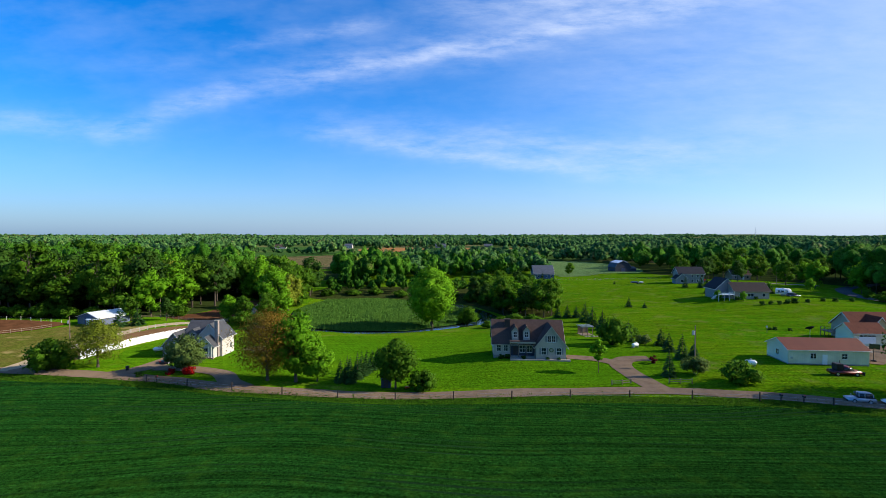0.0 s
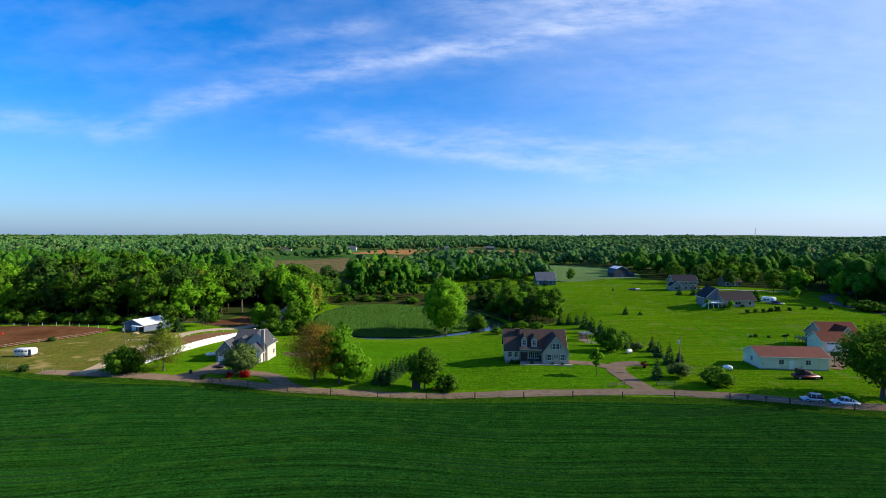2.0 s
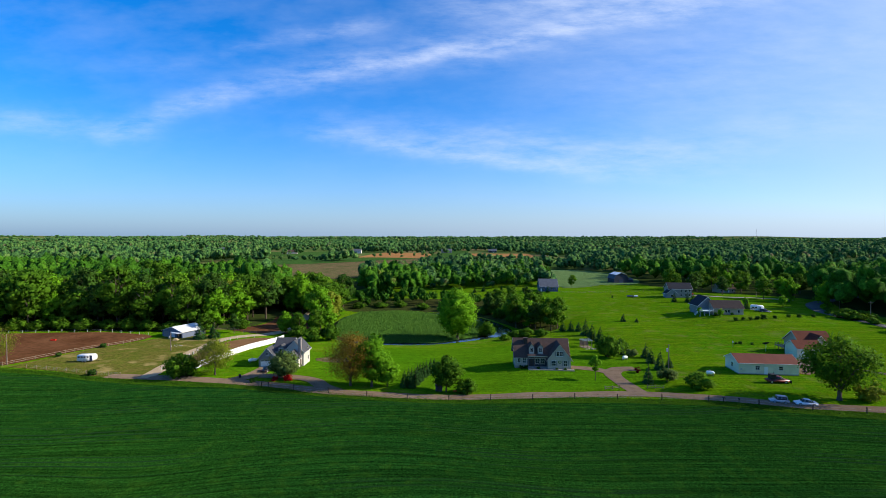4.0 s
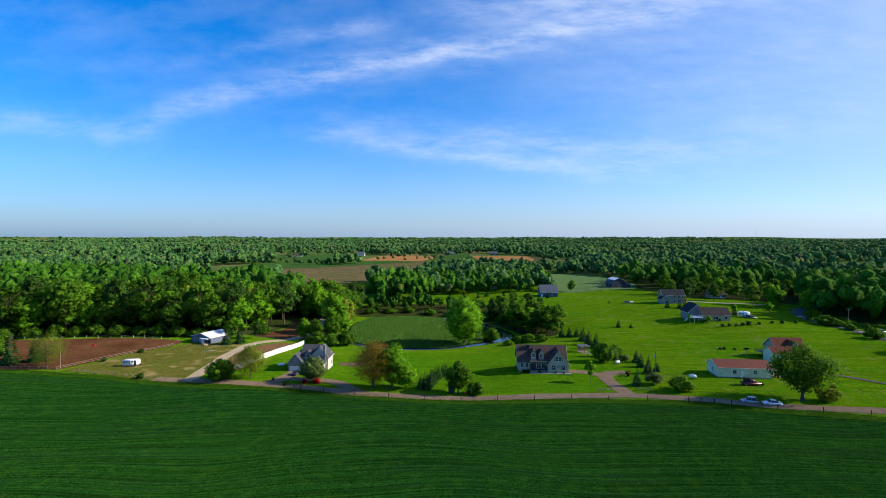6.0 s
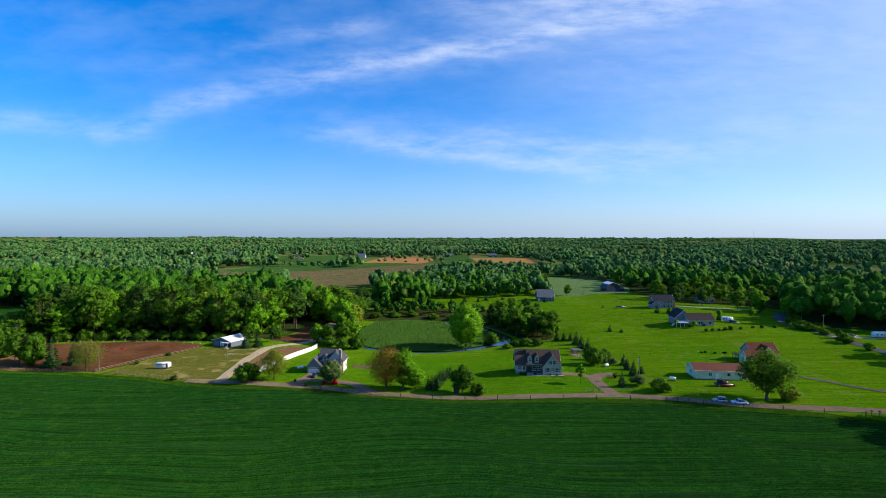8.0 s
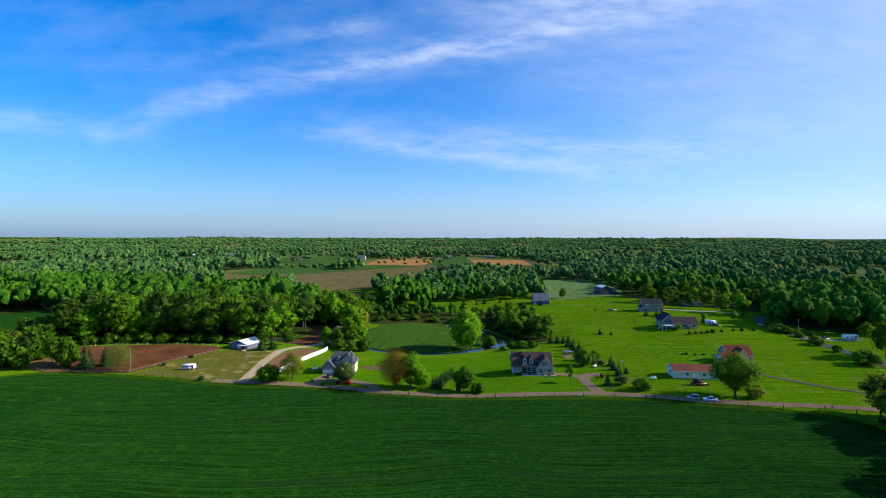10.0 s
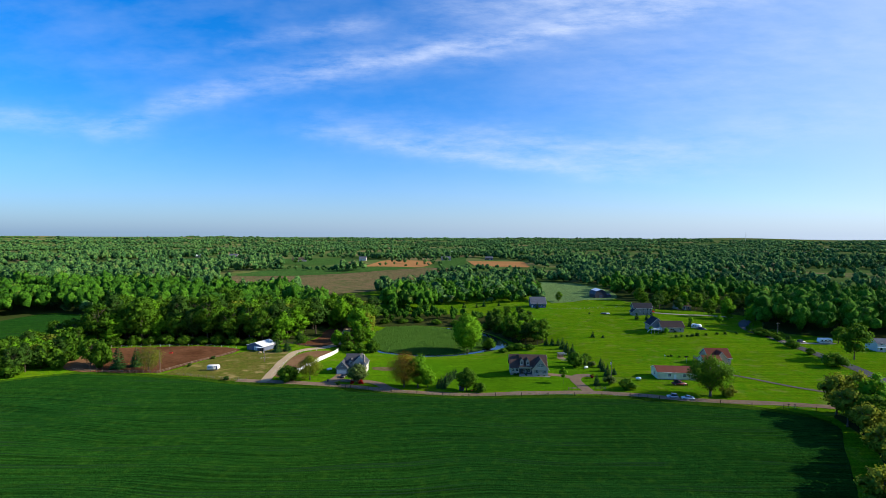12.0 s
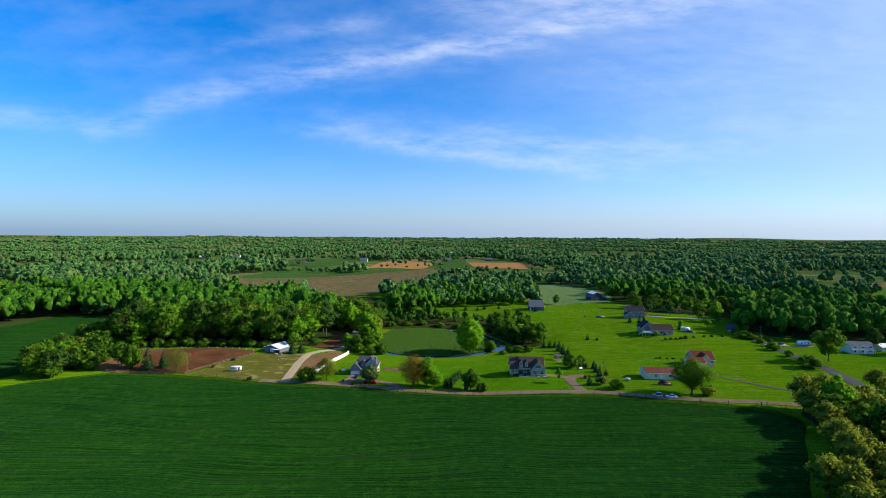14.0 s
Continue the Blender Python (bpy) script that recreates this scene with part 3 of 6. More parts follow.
patch("soil_yard", [(-104, 184), (-92, 180), (-78, 184), (-72, 196), (-74, 222), (-84, 236), (-96, 230), (-96, 205)], 2.5, 0.09, M["soil"], "dark bare soil yard among trees", ragged=1.2, category="soil")
patch("pond_water", [(-65, 214), (-59, 182), (-50, 169), (-34, 163.2), (-13, 165), (4, 173), (17, 183), (22, 196), (16, 216), (6, 234), (-12, 244), (-40, 254), (-60, 248)], 3, 0, M["water"], "still pond water reflecting the sky", flat=-4.92, category="pond")
REEDS = [(-58, 246), (-63, 215), (-57, 184), (-48, 172.5), (-30, 166.5), (-12, 168), (0, 176), (10, 184), (15, 198), (8, 218), (-8, 234), (-32, 250)]
patch("reed_bed", REEDS, 2.5, 0, M["marsh"], "bright green reeds filling the pond", flat=-4.70, ragged=1.6, category="reeds")
patch("sedge_field", [(-330, 560), (-226, 462), (-157, 415), (-100, 440), (-60, 500), (-20, 600), (30, 700), (40, 780), (-40, 800), (-106, 790), (-150, 720), (-210, 660), (-300, 700)], 12, 0.3, M["tan"], "dry tan sedge meadow", ragged=5, category="field")
patch("far_green_strip", [(-330, 640), (-300, 610), (-200, 640), (-100, 740), (-60, 800), (-160, 820), (-280, 760)], 12, 0.6, M["farfield"], "green hay strip", ragged=4, category="field")
patch("orange_field", [(45, 1020), (170, 1007), (150, 815), (50, 850)], 20, 0.4, M["orange"], "orange ploughed field", False, ragged=3, category="field")
patch("tan_plough", [(-165, 830), (-110, 800), (-46, 830), (-44, 1010), (-139, 1050)], 20, 0.4, M["orange"], "tan ploughed field", ragged=4, category="field")
patch("far_crop", [(-30, 790), (24, 800), (40, 1010), (52, 1190), (0, 1200), (-20, 1000)], 20, 0.4, M["farfield"], "distant green crop", False, ragged=3, category="field")
patch("far_crop_west", [(-760, 900), (-640, 760), (-450, 830), (-560, 1130), (-700, 1030)], 25, 0.4, M["farfield"], "distant green pasture", ragged=4, category="field")
patch("far_crop_mid", [(-420, 1100), (-330, 900), (-230, 880), (-250, 1120)], 25, 0.4, M["farfield"], "distant green pasture", ragged=4, category="field")
patch("hayfield", [(84, 355), (112, 366), (150, 372), (170, 450), (150, 525), (105, 536), (90, 450)], 5, 0.12, M["paleField"], "pale green hayfield", ragged=2, category="field")
patch("far_crop_east", [(470, 618), (575, 630), (592, 684), (478, 668)], 12, 0.4, M["farfield"], "green crop strip among far woods", ragged=3, category="field")
patch("far_fallow_east", [(550, 1205), (735, 1235), (750, 1325), (565, 1312)], 20, 0.4, M["tan"], "distant brownish fallow", ragged=4, category="field")
patch("far_stubble_east", [(350, 940), (480, 960), (520, 1110), (370, 1095)], 20, 0.4, M["tan"], "distant tan stubble", ragged=4, category="field")

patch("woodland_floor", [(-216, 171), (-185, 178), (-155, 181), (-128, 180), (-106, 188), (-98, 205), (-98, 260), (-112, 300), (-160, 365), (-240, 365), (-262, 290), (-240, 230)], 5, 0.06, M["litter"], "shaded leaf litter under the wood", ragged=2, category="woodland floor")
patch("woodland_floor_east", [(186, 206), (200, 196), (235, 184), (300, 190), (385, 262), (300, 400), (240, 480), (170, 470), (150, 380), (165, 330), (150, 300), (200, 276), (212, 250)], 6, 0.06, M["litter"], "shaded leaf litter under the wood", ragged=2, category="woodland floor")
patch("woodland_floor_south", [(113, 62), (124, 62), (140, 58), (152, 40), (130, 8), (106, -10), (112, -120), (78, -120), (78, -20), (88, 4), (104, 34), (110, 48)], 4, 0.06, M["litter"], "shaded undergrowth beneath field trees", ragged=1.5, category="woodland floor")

patch("marsh_margin", [(-72, 252), (-60, 246), (-30, 254), (-6, 242), (10, 232), (20, 212), (28, 196), (40, 188), (46, 206), (44, 256), (20, 290), (-30, 300), (-66, 292)], 4, 0.06, M["scrub"], "dull brownish marsh scrub behind the pond", ragged=2, category="scrub")
patch("sand_patch", [(-51, 124), (-44, 123), (-40, 127), (-45, 130), (-52, 128)], 1.5, 0.1, M["tan"], "worn tan sand patch in the lawn", ragged=0.6, category="soil")

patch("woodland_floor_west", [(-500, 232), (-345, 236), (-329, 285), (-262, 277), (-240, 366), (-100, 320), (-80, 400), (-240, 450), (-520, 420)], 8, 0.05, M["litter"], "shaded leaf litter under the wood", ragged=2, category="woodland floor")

# ---- plants ----


def crown_points(rng, h, w, base, clumps, per, leaf, shape, fill=0.55, core=True):
    """Leaf sprays on the surfaces of clumps that fill a crown. Returns quads and outward normals."""
    V, Nn, cores = [], [], []
    ch = h - base
    for c in range(clumps):
        while True:
            p = rng.uniform(-1, 1, 3)
            r = np.linalg.norm(p)
            if 0.25 < r < 1 and rng.random() < r ** fill:
                break
        t = (p[2] + 1) / 2
        k = shape(t)
        cen = np.array((p[0] * k * w / 2 * 0.86, p[1] * k * w / 2 * 0.86, base + ch * (0.06 + 0.86 * t)))
        rad = (0.15 + 0.13 * rng.random()) * w * (0.55 + 0.45 * k)
        cores.append((*cen, rad))
        d = rng.normal(size=(per, 3))
        d /= np.linalg.norm(d, axis=1)[:, None]
        d[:, 2] = d[:, 2] * 0.85 + 0.12
        q = cen + d * rad * rng.uniform(0.62, 1.12, (per, 1)) * np.array((1, 1, 0.8))
        out = q - np.array((0, 0, base + ch * 0.40))
        out /= np.linalg.norm(out, axis=1)[:, None] + 1e-6
        n = d * 0.55 + out * 0.6 + rng.normal(size=(per, 3)) * 0.22
        n /= np.linalg.norm(n, axis=1)[:, None]
        f = d + rng.normal(size=(per, 3)) * 0.6
        f /= np.linalg.norm(f, axis=1)[:, None]
        a = np.cross(f, rng.normal(size=(per, 3)))
        a /= np.linalg.norm(a, axis=1)[:, None] + 1e-6
        b = np.cross(f, a)
        s = leaf * rng.uniform(0.6, 1.25, (per, 1))
        e = rng.uniform(0.45, 0.9, (per, 1))
        V.append(np.stack([q - a * s, q - b * s * e - n * s * 0.1, q + a * s + n * s * 0.2, q + b * s * e], 1))
        Nn.append(np.repeat(n[:, None], 4, 1))
    V, Nn = np.concatenate(V).reshape(-1, 3), np.concatenate(Nn).reshape(-1, 3)
    if not core:
        return V, Nn, None
    C = np.array(cores)
    return V, Nn, lobes_at(rng, C[:, :3], C[:, 3:] * np.array((0.56, 0.56, 0.50)))


def ico():
    """The twelve corners and twenty faces of an icosahedron."""
    g = (1 + 5 ** 0.5) / 2
    v = np.array([(-1, g, 0), (1, g, 0), (-1, -g, 0), (1, -g, 0), (0, -1, g), (0, 1, g), (0, -1, -g), (0, 1, -g), (g, 0, -1), (g, 0, 1), (-g, 0, -1), (-g, 0, 1)], float)
    f = "0 11 5 0 5 1 0 1 7 0 7 10 0 10 11 1 5 9 5 11 4 11 10 2 10 7 6 7 1 8 3 9 4 3 4 2 3 2 6 3 6 8 3 8 9 4 9 5 2 4 11 6 2 10 8 6 7 9 8 1"
    return v / np.linalg.norm(v[0]), np.array([int(k) for k in f.split()]).reshape(-1, 3)


def lobes_at(g, cen, rad):
    """Uneven leafy masses with these centres and radii. Returns corners, outward normals and faces."""
    v, f = ico()
    n = len(cen)
    a, t = g.uniform(0, 2 * math.pi, n), g.uniform(-0.6, 0.6, n)
    x, y, z = v[None, :, 0], v[None, :, 1] * np.cos(t)[:, None] - v[None, :, 2] * np.sin(t)[:, None], v[None, :, 1] * np.sin(t)[:, None] + v[None, :, 2] * np.cos(t)[:, None]
    d = np.stack([x * np.cos(a)[:, None] - y * np.sin(a)[:, None], x * np.sin(a)[:, None] + y * np.cos(a)[:, None], z], 2)
    V = cen[:, None] + d * rad[:, None] * g.uniform(0.6, 1.3, (n, 12, 1))
    d = d + g.normal(size=d.shape) * 0.42
    d /= np.linalg.norm(d, axis=2)[..., None]
    F = f[None] + 12 * np.arange(n)[:, None, None]
    return V.reshape(-1, 3), d.reshape(-1, 3), F.reshape(-1, 3)


def quads_mesh(name, V, Nn, mat, solid=None):
    """Leaf sprays, four corners each, and the leafy masses that they grow on."""
    n = len(V) // 4
    loops, starts = np.arange(n * 4, dtype=np.int32), np.arange(0, n * 4, 4, dtype=np.int32)
    if solid is not None:
        lv, ln, lf = solid
        loops = np.concatenate([loops, (lf.ravel() + n * 4).astype(np.int32)])
        starts = np.concatenate([starts, (n * 4 + 3 * np.arange(len(lf))).astype(np.int32)])
        V, Nn = np.concatenate([V, lv]), np.concatenate([Nn, ln])
    me = bpy.data.meshes.new(name)
    me.vertices.add(len(V))
    me.vertices.foreach_set("co", V.astype(np.float32).ravel())
    me.loops.add(len(loops))
    me.loops.foreach_set("vertex_index", loops)
    me.polygons.add(len(starts))
    me.polygons.foreach_set("loop_start", starts)
    me.polygons.foreach_set("use_smooth", np.ones(len(starts), bool))
    me.update(calc_edges=True)
    if Nn is not None:
        me.normals_split_custom_set_from_vertices(Nn.tolist())
    me.materials.append(mat)
    return me


def tube(V, F, pts, radii, sides=6):
    """A tapering limb through the points, added to V and F."""
    o = len(V)
    for i, (p, r) in enumerate(zip(pts, radii)):
        p = Vector(p)
        d = (Vector(pts[min(i + 1, len(pts) - 1)]) - Vector(pts[max(i - 1, 0)])).normalized()
        a = d.orthogonal().normalized()
        b = d.cross(a)
        for k in range(sides):
            t = 2 * math.pi * k / sides
            V.append(p + a * r * math.cos(t) + b * r * math.sin(t))
    for i in range(len(pts) - 1):
        for k in range(sides):
            F.append((o + i * sides + k, o + i * sides + (k + 1) % sides, o + (i + 1) * sides + (k + 1) % sides, o + (i + 1) * sides + k))


def trunk_mesh(rng, h, w, base, limbs, thick, fork=0.3, reach=0.75):
    V, F = [], []
    top = h * 0.8
    lean = rng.normal(size=2) * 0.02 * h
    spine = [(lean[0] * t * t, lean[1] * t * t, top * t - 0.4 * (t == 0)) for t in (0, 0.08, 0.3, 0.6, 1.0)]
    tube(V, F, spine, [thick * 1.5, thick, thick * 0.8, thick * 0.5, thick * 0.1], 8)
    for i in range(limbs):
        t = fork + (0.75 - fork) * i / max(1, limbs - 1)
        a = i * 2.4 + rng.random()
        z0 = top * t
        out = w * 0.5 * reach * (0.7 + 0.3 * rng.random())
        rise = (h - z0) * 0.55
        p = [(lean[0] * t * t, lean[1] * t * t, z0), (math.cos(a) * out * 0.4, math.sin(a) * out * 0.4, z0 + rise * 0.45), (math.cos(a) * out, math.sin(a) * out, z0 + rise)]
        tube(V, F, p, [thick * 0.45, thick * 0.28, thick * 0.05], 5)
        for s in (-0.5, 0.6):
            e = (math.cos(a + s) * out * 0.95, math.sin(a + s) * out * 0.95, z0 + rise * (1.0 + 0.25 * s))
            tube(V, F, [p[1], e], [thick * 0.2, thick * 0.03], 4)
    return V, F


ROUND = lambda t: math.sqrt(max(0.05, 1 - (2 * t - 0.85) ** 2 * 0.75))
TALL = lambda t: min(1.0, 0.62 + 0.9 * t) * math.sqrt(max(0.08, 1 - max(0, t - 0.5) ** 2 * 3.6))
OVAL = lambda t: math.sqrt(max(0.05, 1 - (2 * t - 1) ** 2 * 0.9))


def tree(name, seed, h, w, base, clumps, per, leaf, mat, limbs=6, thick=None, shape=ROUND, label="", category="tree", fork=0.3, fill=0.55, core=True):
    rng = np.random.default_rng(seed)
    root = tagged(new(name), label, category)
    V, Nn, cores = crown_points(rng, h, w, base, clumps, per, leaf, shape, fill, core)
    c = new("crown", quads_mesh("crown", V, Nn, mat, cores))
    c.parent = root
    tv, tf = trunk_mesh(rng, h, w, base, limbs, thick or h * 0.022, fork)
    t = new("trunk", mesh_of("trunk", tv, tf, M["bark"], True))
    t.parent = root
    return root


def bush(name, seed, h, w, clumps, per, leaf, mat, label="", category="shrub"):
    rng = np.random.default_rng(seed)
    root = tagged(new(name), label, category)
    V, Nn, cores = crown_points(rng, h, w, 0.0, clumps, per, leaf, ROUND)
    V[:, 2] = np.maximum(V[:, 2], 0.02)
    if cores:
        cores[0][:, 2] = np.maximum(cores[0][:, 2], 0.02)
    c = new("foliage", quads_mesh("foliage", V, Nn, mat, cores))
    c.parent = root
    tv, tf = [], []
    for i in range(5):
        a = i * 1.3
        tube(tv, tf, [(math.cos(a) * 0.1, math.sin(a) * 0.1, -0.1), (math.cos(a) * w * 0.3, math.sin(a) * w * 0.3, h * 0.7)], [0.06, 0.02], 5)
    s = new("stems", mesh_of("stems", tv, tf, M["bark"], True))
    s.parent = root
    return root


def conifer(name, seed, h, w, mat, label="", tiers=15, spray=22):
    """A spruce: whorls of drooping boughs on a straight stem."""
    rng = np.random.default_rng(seed)
    root = tagged(new(name), label, "conifer")
    V, Nn = [], []
    for i in range(tiers):
        t = i / (tiers - 1)
        z = h * (0.06 + 0.92 * t)
        R = w / 2 * (1 - t) ** 0.85 + 0.06
        n = max(5, int(spray * (1 - 0.65 * t)))
        for k in range(n):
            a = rng.uniform(0, 2 * math.pi)
            r = R * rng.uniform(0.85, 1.1)
            d = np.array((math.cos(a), math.sin(a), -0.22))
            sd = np.array((-math.sin(a), math.cos(a), 0))
            p0 = np.array((0, 0, z + 0.12 * R))
            p1 = p0 + d * r
            wd = 0.16 * r + 0.10 * h / tiers
            for lift in (0.0, 1.0):
                up = np.array((0, 0, h / tiers * 0.55 * lift))
                m = p0 * 0.45 + p1 * 0.55
                V += [p0 * 0.75 + p1 * 0.25 + up * 0.3, m - sd * wd + up * 0.6, p1 + up * 0.1, m + sd * wd + up * 0.3 - np.array((0, 0, 0.1 * wd))]
                nn = np.array((d[0], d[1], 0.55)) + rng.normal(size=3) * 0.2
                nn /= np.linalg.norm(nn)
                Nn += [nn] * 4
    c = new("boughs", quads_mesh("boughs", np.array(V), np.array(Nn), mat))
    c.parent = root
    tv, tf = [], []
    tube(tv, tf, [(0, 0, -0.3), (0, 0, h * 0.5), (0, 0, h * 0.98)], [h * 0.022, h * 0.014, 0.01], 6)
    s = new("trunk", mesh_of("trunk", tv, tf, M["bark"], True))
    s.parent = root
    return root


def stand(ob, x, y, scale=1.0, turn=0.0, sink=0.05, tall=None):
    ob.matrix_basis = pose(x, y, ground_at(x, y) - sink, 0, 0, turn) @ Matrix.Diagonal((scale, scale, tall or scale, 1))
    return ob


def again(ob, x, y, scale=1.0, turn=0.0, tall=None, sink=0.05):
    keep = ob.scale.copy()
    ob.scale = (1, 1, 1)
    c = copy_thing(ob, pose(x, y, ground_at(x, y) - sink, 0, 0, turn) @ Matrix.Diagonal((scale, scale, tall or scale, 1)))
    ob.scale = keep
    return c


# trees that stand by themselves round the houses
stand(tree("maple", 1, 14.6, 13.4, 0.8, 80, 190, 0.15, M["bronze"], 16, 0.30, OVAL, "broad maple with thin bronze spring leaves by the road", fork=0.12, fill=0.4, core=False), -34.3, 95.4)
stand(tree("ash_tree", 2, 14.4, 9.0, 1.0, 57, 76, 0.32, M["bright"], 8, 0.3, OVAL, "slender tree with bright green young leaves"), -28.6, 94.8)
stand(tree("young_tree", 3, 8.2, 6.8, 0.8, 39, 76, 0.28, M["bright"], 6, 0.16, ROUND, "low bright green roadside tree"), -24.6, 95.6)
stand(tree("lawn_tree", 4, 9.6, 8.2, 1.6, 52, 81, 0.30, M["leaf"], 7, 0.2, ROUND, "round green lawn tree by the road"), -9.0, 92.6)
stand(bush("lilac_bush", 5, 3.8, 6.0, 24, 64, 0.23, M["leaf"], "dense green shrub by the road"), -3.6, 91.6)
stand(tree("dogwood", 6, 7.6, 8.6, 1.0, 55, 78, 0.27, M["grey_leaf"], 6, 0.16, ROUND, "spreading pale green ornamental tree"), -54.4, 103.4)
stand(tree("copper_tree", 7, 10.6, 11.0, 0.8, 60, 130, 0.18, M["olive"], 8, 0.24, ROUND, "rounded tree with olive to copper leaves", core=False), -75.6, 107)
stand(bush("hedge_bush", 8, 6.8, 9.0, 37, 73, 0.29, M["leaf"], "large dense green bush by the drive"), -84.0, 105.2)
stand(tree("cottonwood", 9, 22.6, 16.4, 1.0, 138, 93, 0.40, M["bright"], 10, 0.5, TALL, "tall columnar bright green cottonwood by the pond", fork=0.15), -4.0, 174)
stand(tree("sapling", 10, 7.4, 2.9, 1.4, 18, 61, 0.23, M["bright"], 4, 0.07, OVAL, "slim young tree on the lawn"), 32.0, 100.6)
stand(tree("oak", 11, 15.6, 14.0, 2.4, 72, 130, 0.31, M["leaf"], 12, 0.46, ROUND, "spreading dark green oak by the road", fork=0.10, core=False), 82.6, 80.3)
stand(bush("thin_bush", 12, 5.1, 6.4, 22, 38, 0.23, M["olive"], "thin open shrub beside the oak"), 89.0, 79.6)
stand(bush("red_maple_bush", 13, 2.3, 1.9, 11, 54, 0.14, M["purple"], "small dark red ornamental maple"), 46.3, 107.3)
stand(bush("pole_bush", 14, 3.7, 4.8, 22, 64, 0.23, M["grey_leaf"], "pale shrub at the utility pole"), 50.4, 97.4)
stand(bush("drive_bush", 15, 4.4, 6.6, 28, 67, 0.25, M["leaf"], "broad green shrub by the road"), 55.2, 90.6)
spruce = stand(conifer("spruce", 20, 5.4, 3.2, M["needle"], "small dark green spruce"), 45.0, 97.0, 1.05)
for x, y, h, w in ((55.8, 125.2, 4.6, 3.2), (54.7, 118.4, 4.5, 3.2), (53.8, 110, 5.7, 3.2), (57.6, 112.3, 3.0, 2.6), (-20.1, 95.5, 4.6, 2.4), (-18.1, 95.3, 5.2, 2.5), (-17.3, 99, 5.2, 2.6), (-16.3, 104.7, 4.9, 2.7), (-14.8, 110.5, 4.4, 2.6), (-12.6, 116, 3.8, 2.6), (-16.9, 101.8, 5.0, 2.6), (-15.6, 107.6, 4.6, 2.6), (-13.6, 113.2, 4.2, 2.6), (-19.0, 97.2, 4.8, 2.5),
                   (42.9, 183.3, 4.7, 3.4), (45.9, 181, 4.6, 3.4), (48.8, 179.2, 4.2, 3.2), (49.4, 170.5, 6.7, 4.2), (49.8, 163.2, 6.3, 4.3), (51.3, 157.6, 6.2, 4.2), (49.6, 131, 5.4, 3.6), (73.4, 193.6, 4.0, 2.8), (79, 192, 2.2, 2.0), (143, 214, 5.0, 3.4), (117, 218, 3.2, 2.4),
                   (96, 275, 2.0, 1.5), (120, 243, 5.5, 3.2), (126, 240, 6.0, 3.4), (131, 244, 5.5, 3.2), (-9, 330, 3.5, 3.0), (2, 332, 5, 4), (13, 331, 4, 3), (20, 335, 6, 4), (33, 333, 4, 3), (62, 306, 5, 3.5), (-104, 167, 6.4, 5), (-108.5, 164.5, 6.8, 5.4), (-170, 126, 11.5, 7), (-164, 130, 9.5, 6)):
    again(spruce, x, y, w / 2.8, random.uniform(0, 360), h / 5.0)
shrub = stand(bush("round_shrub", 21, 1.6, 2.3, 9, 48, 0.18, M["dark"], "small clipped round shrub in the lawn"), 118.9, 182.6)
for x, y, s in ((122.4, 183, 0.9), (125.4, 182.6, 0.9), (129, 183.5, 1.1), (132.4, 184.6, 1.3), (138.3, 186, 0.9), (146.9, 189.5, 0.9), (152.2, 190.3, 1.0), (160, 192, 1.0), (116, 193.5, 1.1), (119, 194.2, 1.0), (124, 194.2, 0.8), (13.4, 112.0, 0.7), (14.8, 111.8, 0.7), (18.3, 110.6, 0.6), (23.5, 109.8, 0.5), (26, 109.7, 0.5), (102, 144, 0.6), (-62, 99.5, 0.8), (-112, 108, 1.2), (-139, 130, 1.0), (-135, 146, 1.1), (98.5, 145.3, 0.7), (96.8, 145, 0.6)):
    again(shrub, x, y, s, random.uniform(0, 360))
thicket = stand(bush("thicket_bush", 22, 5.2, 7.5, 28, 64, 0.36, M["leaf"], "rounded green thicket shrub"), 44.0, 126.5, 0.95, 0, 0.05, 1.35)
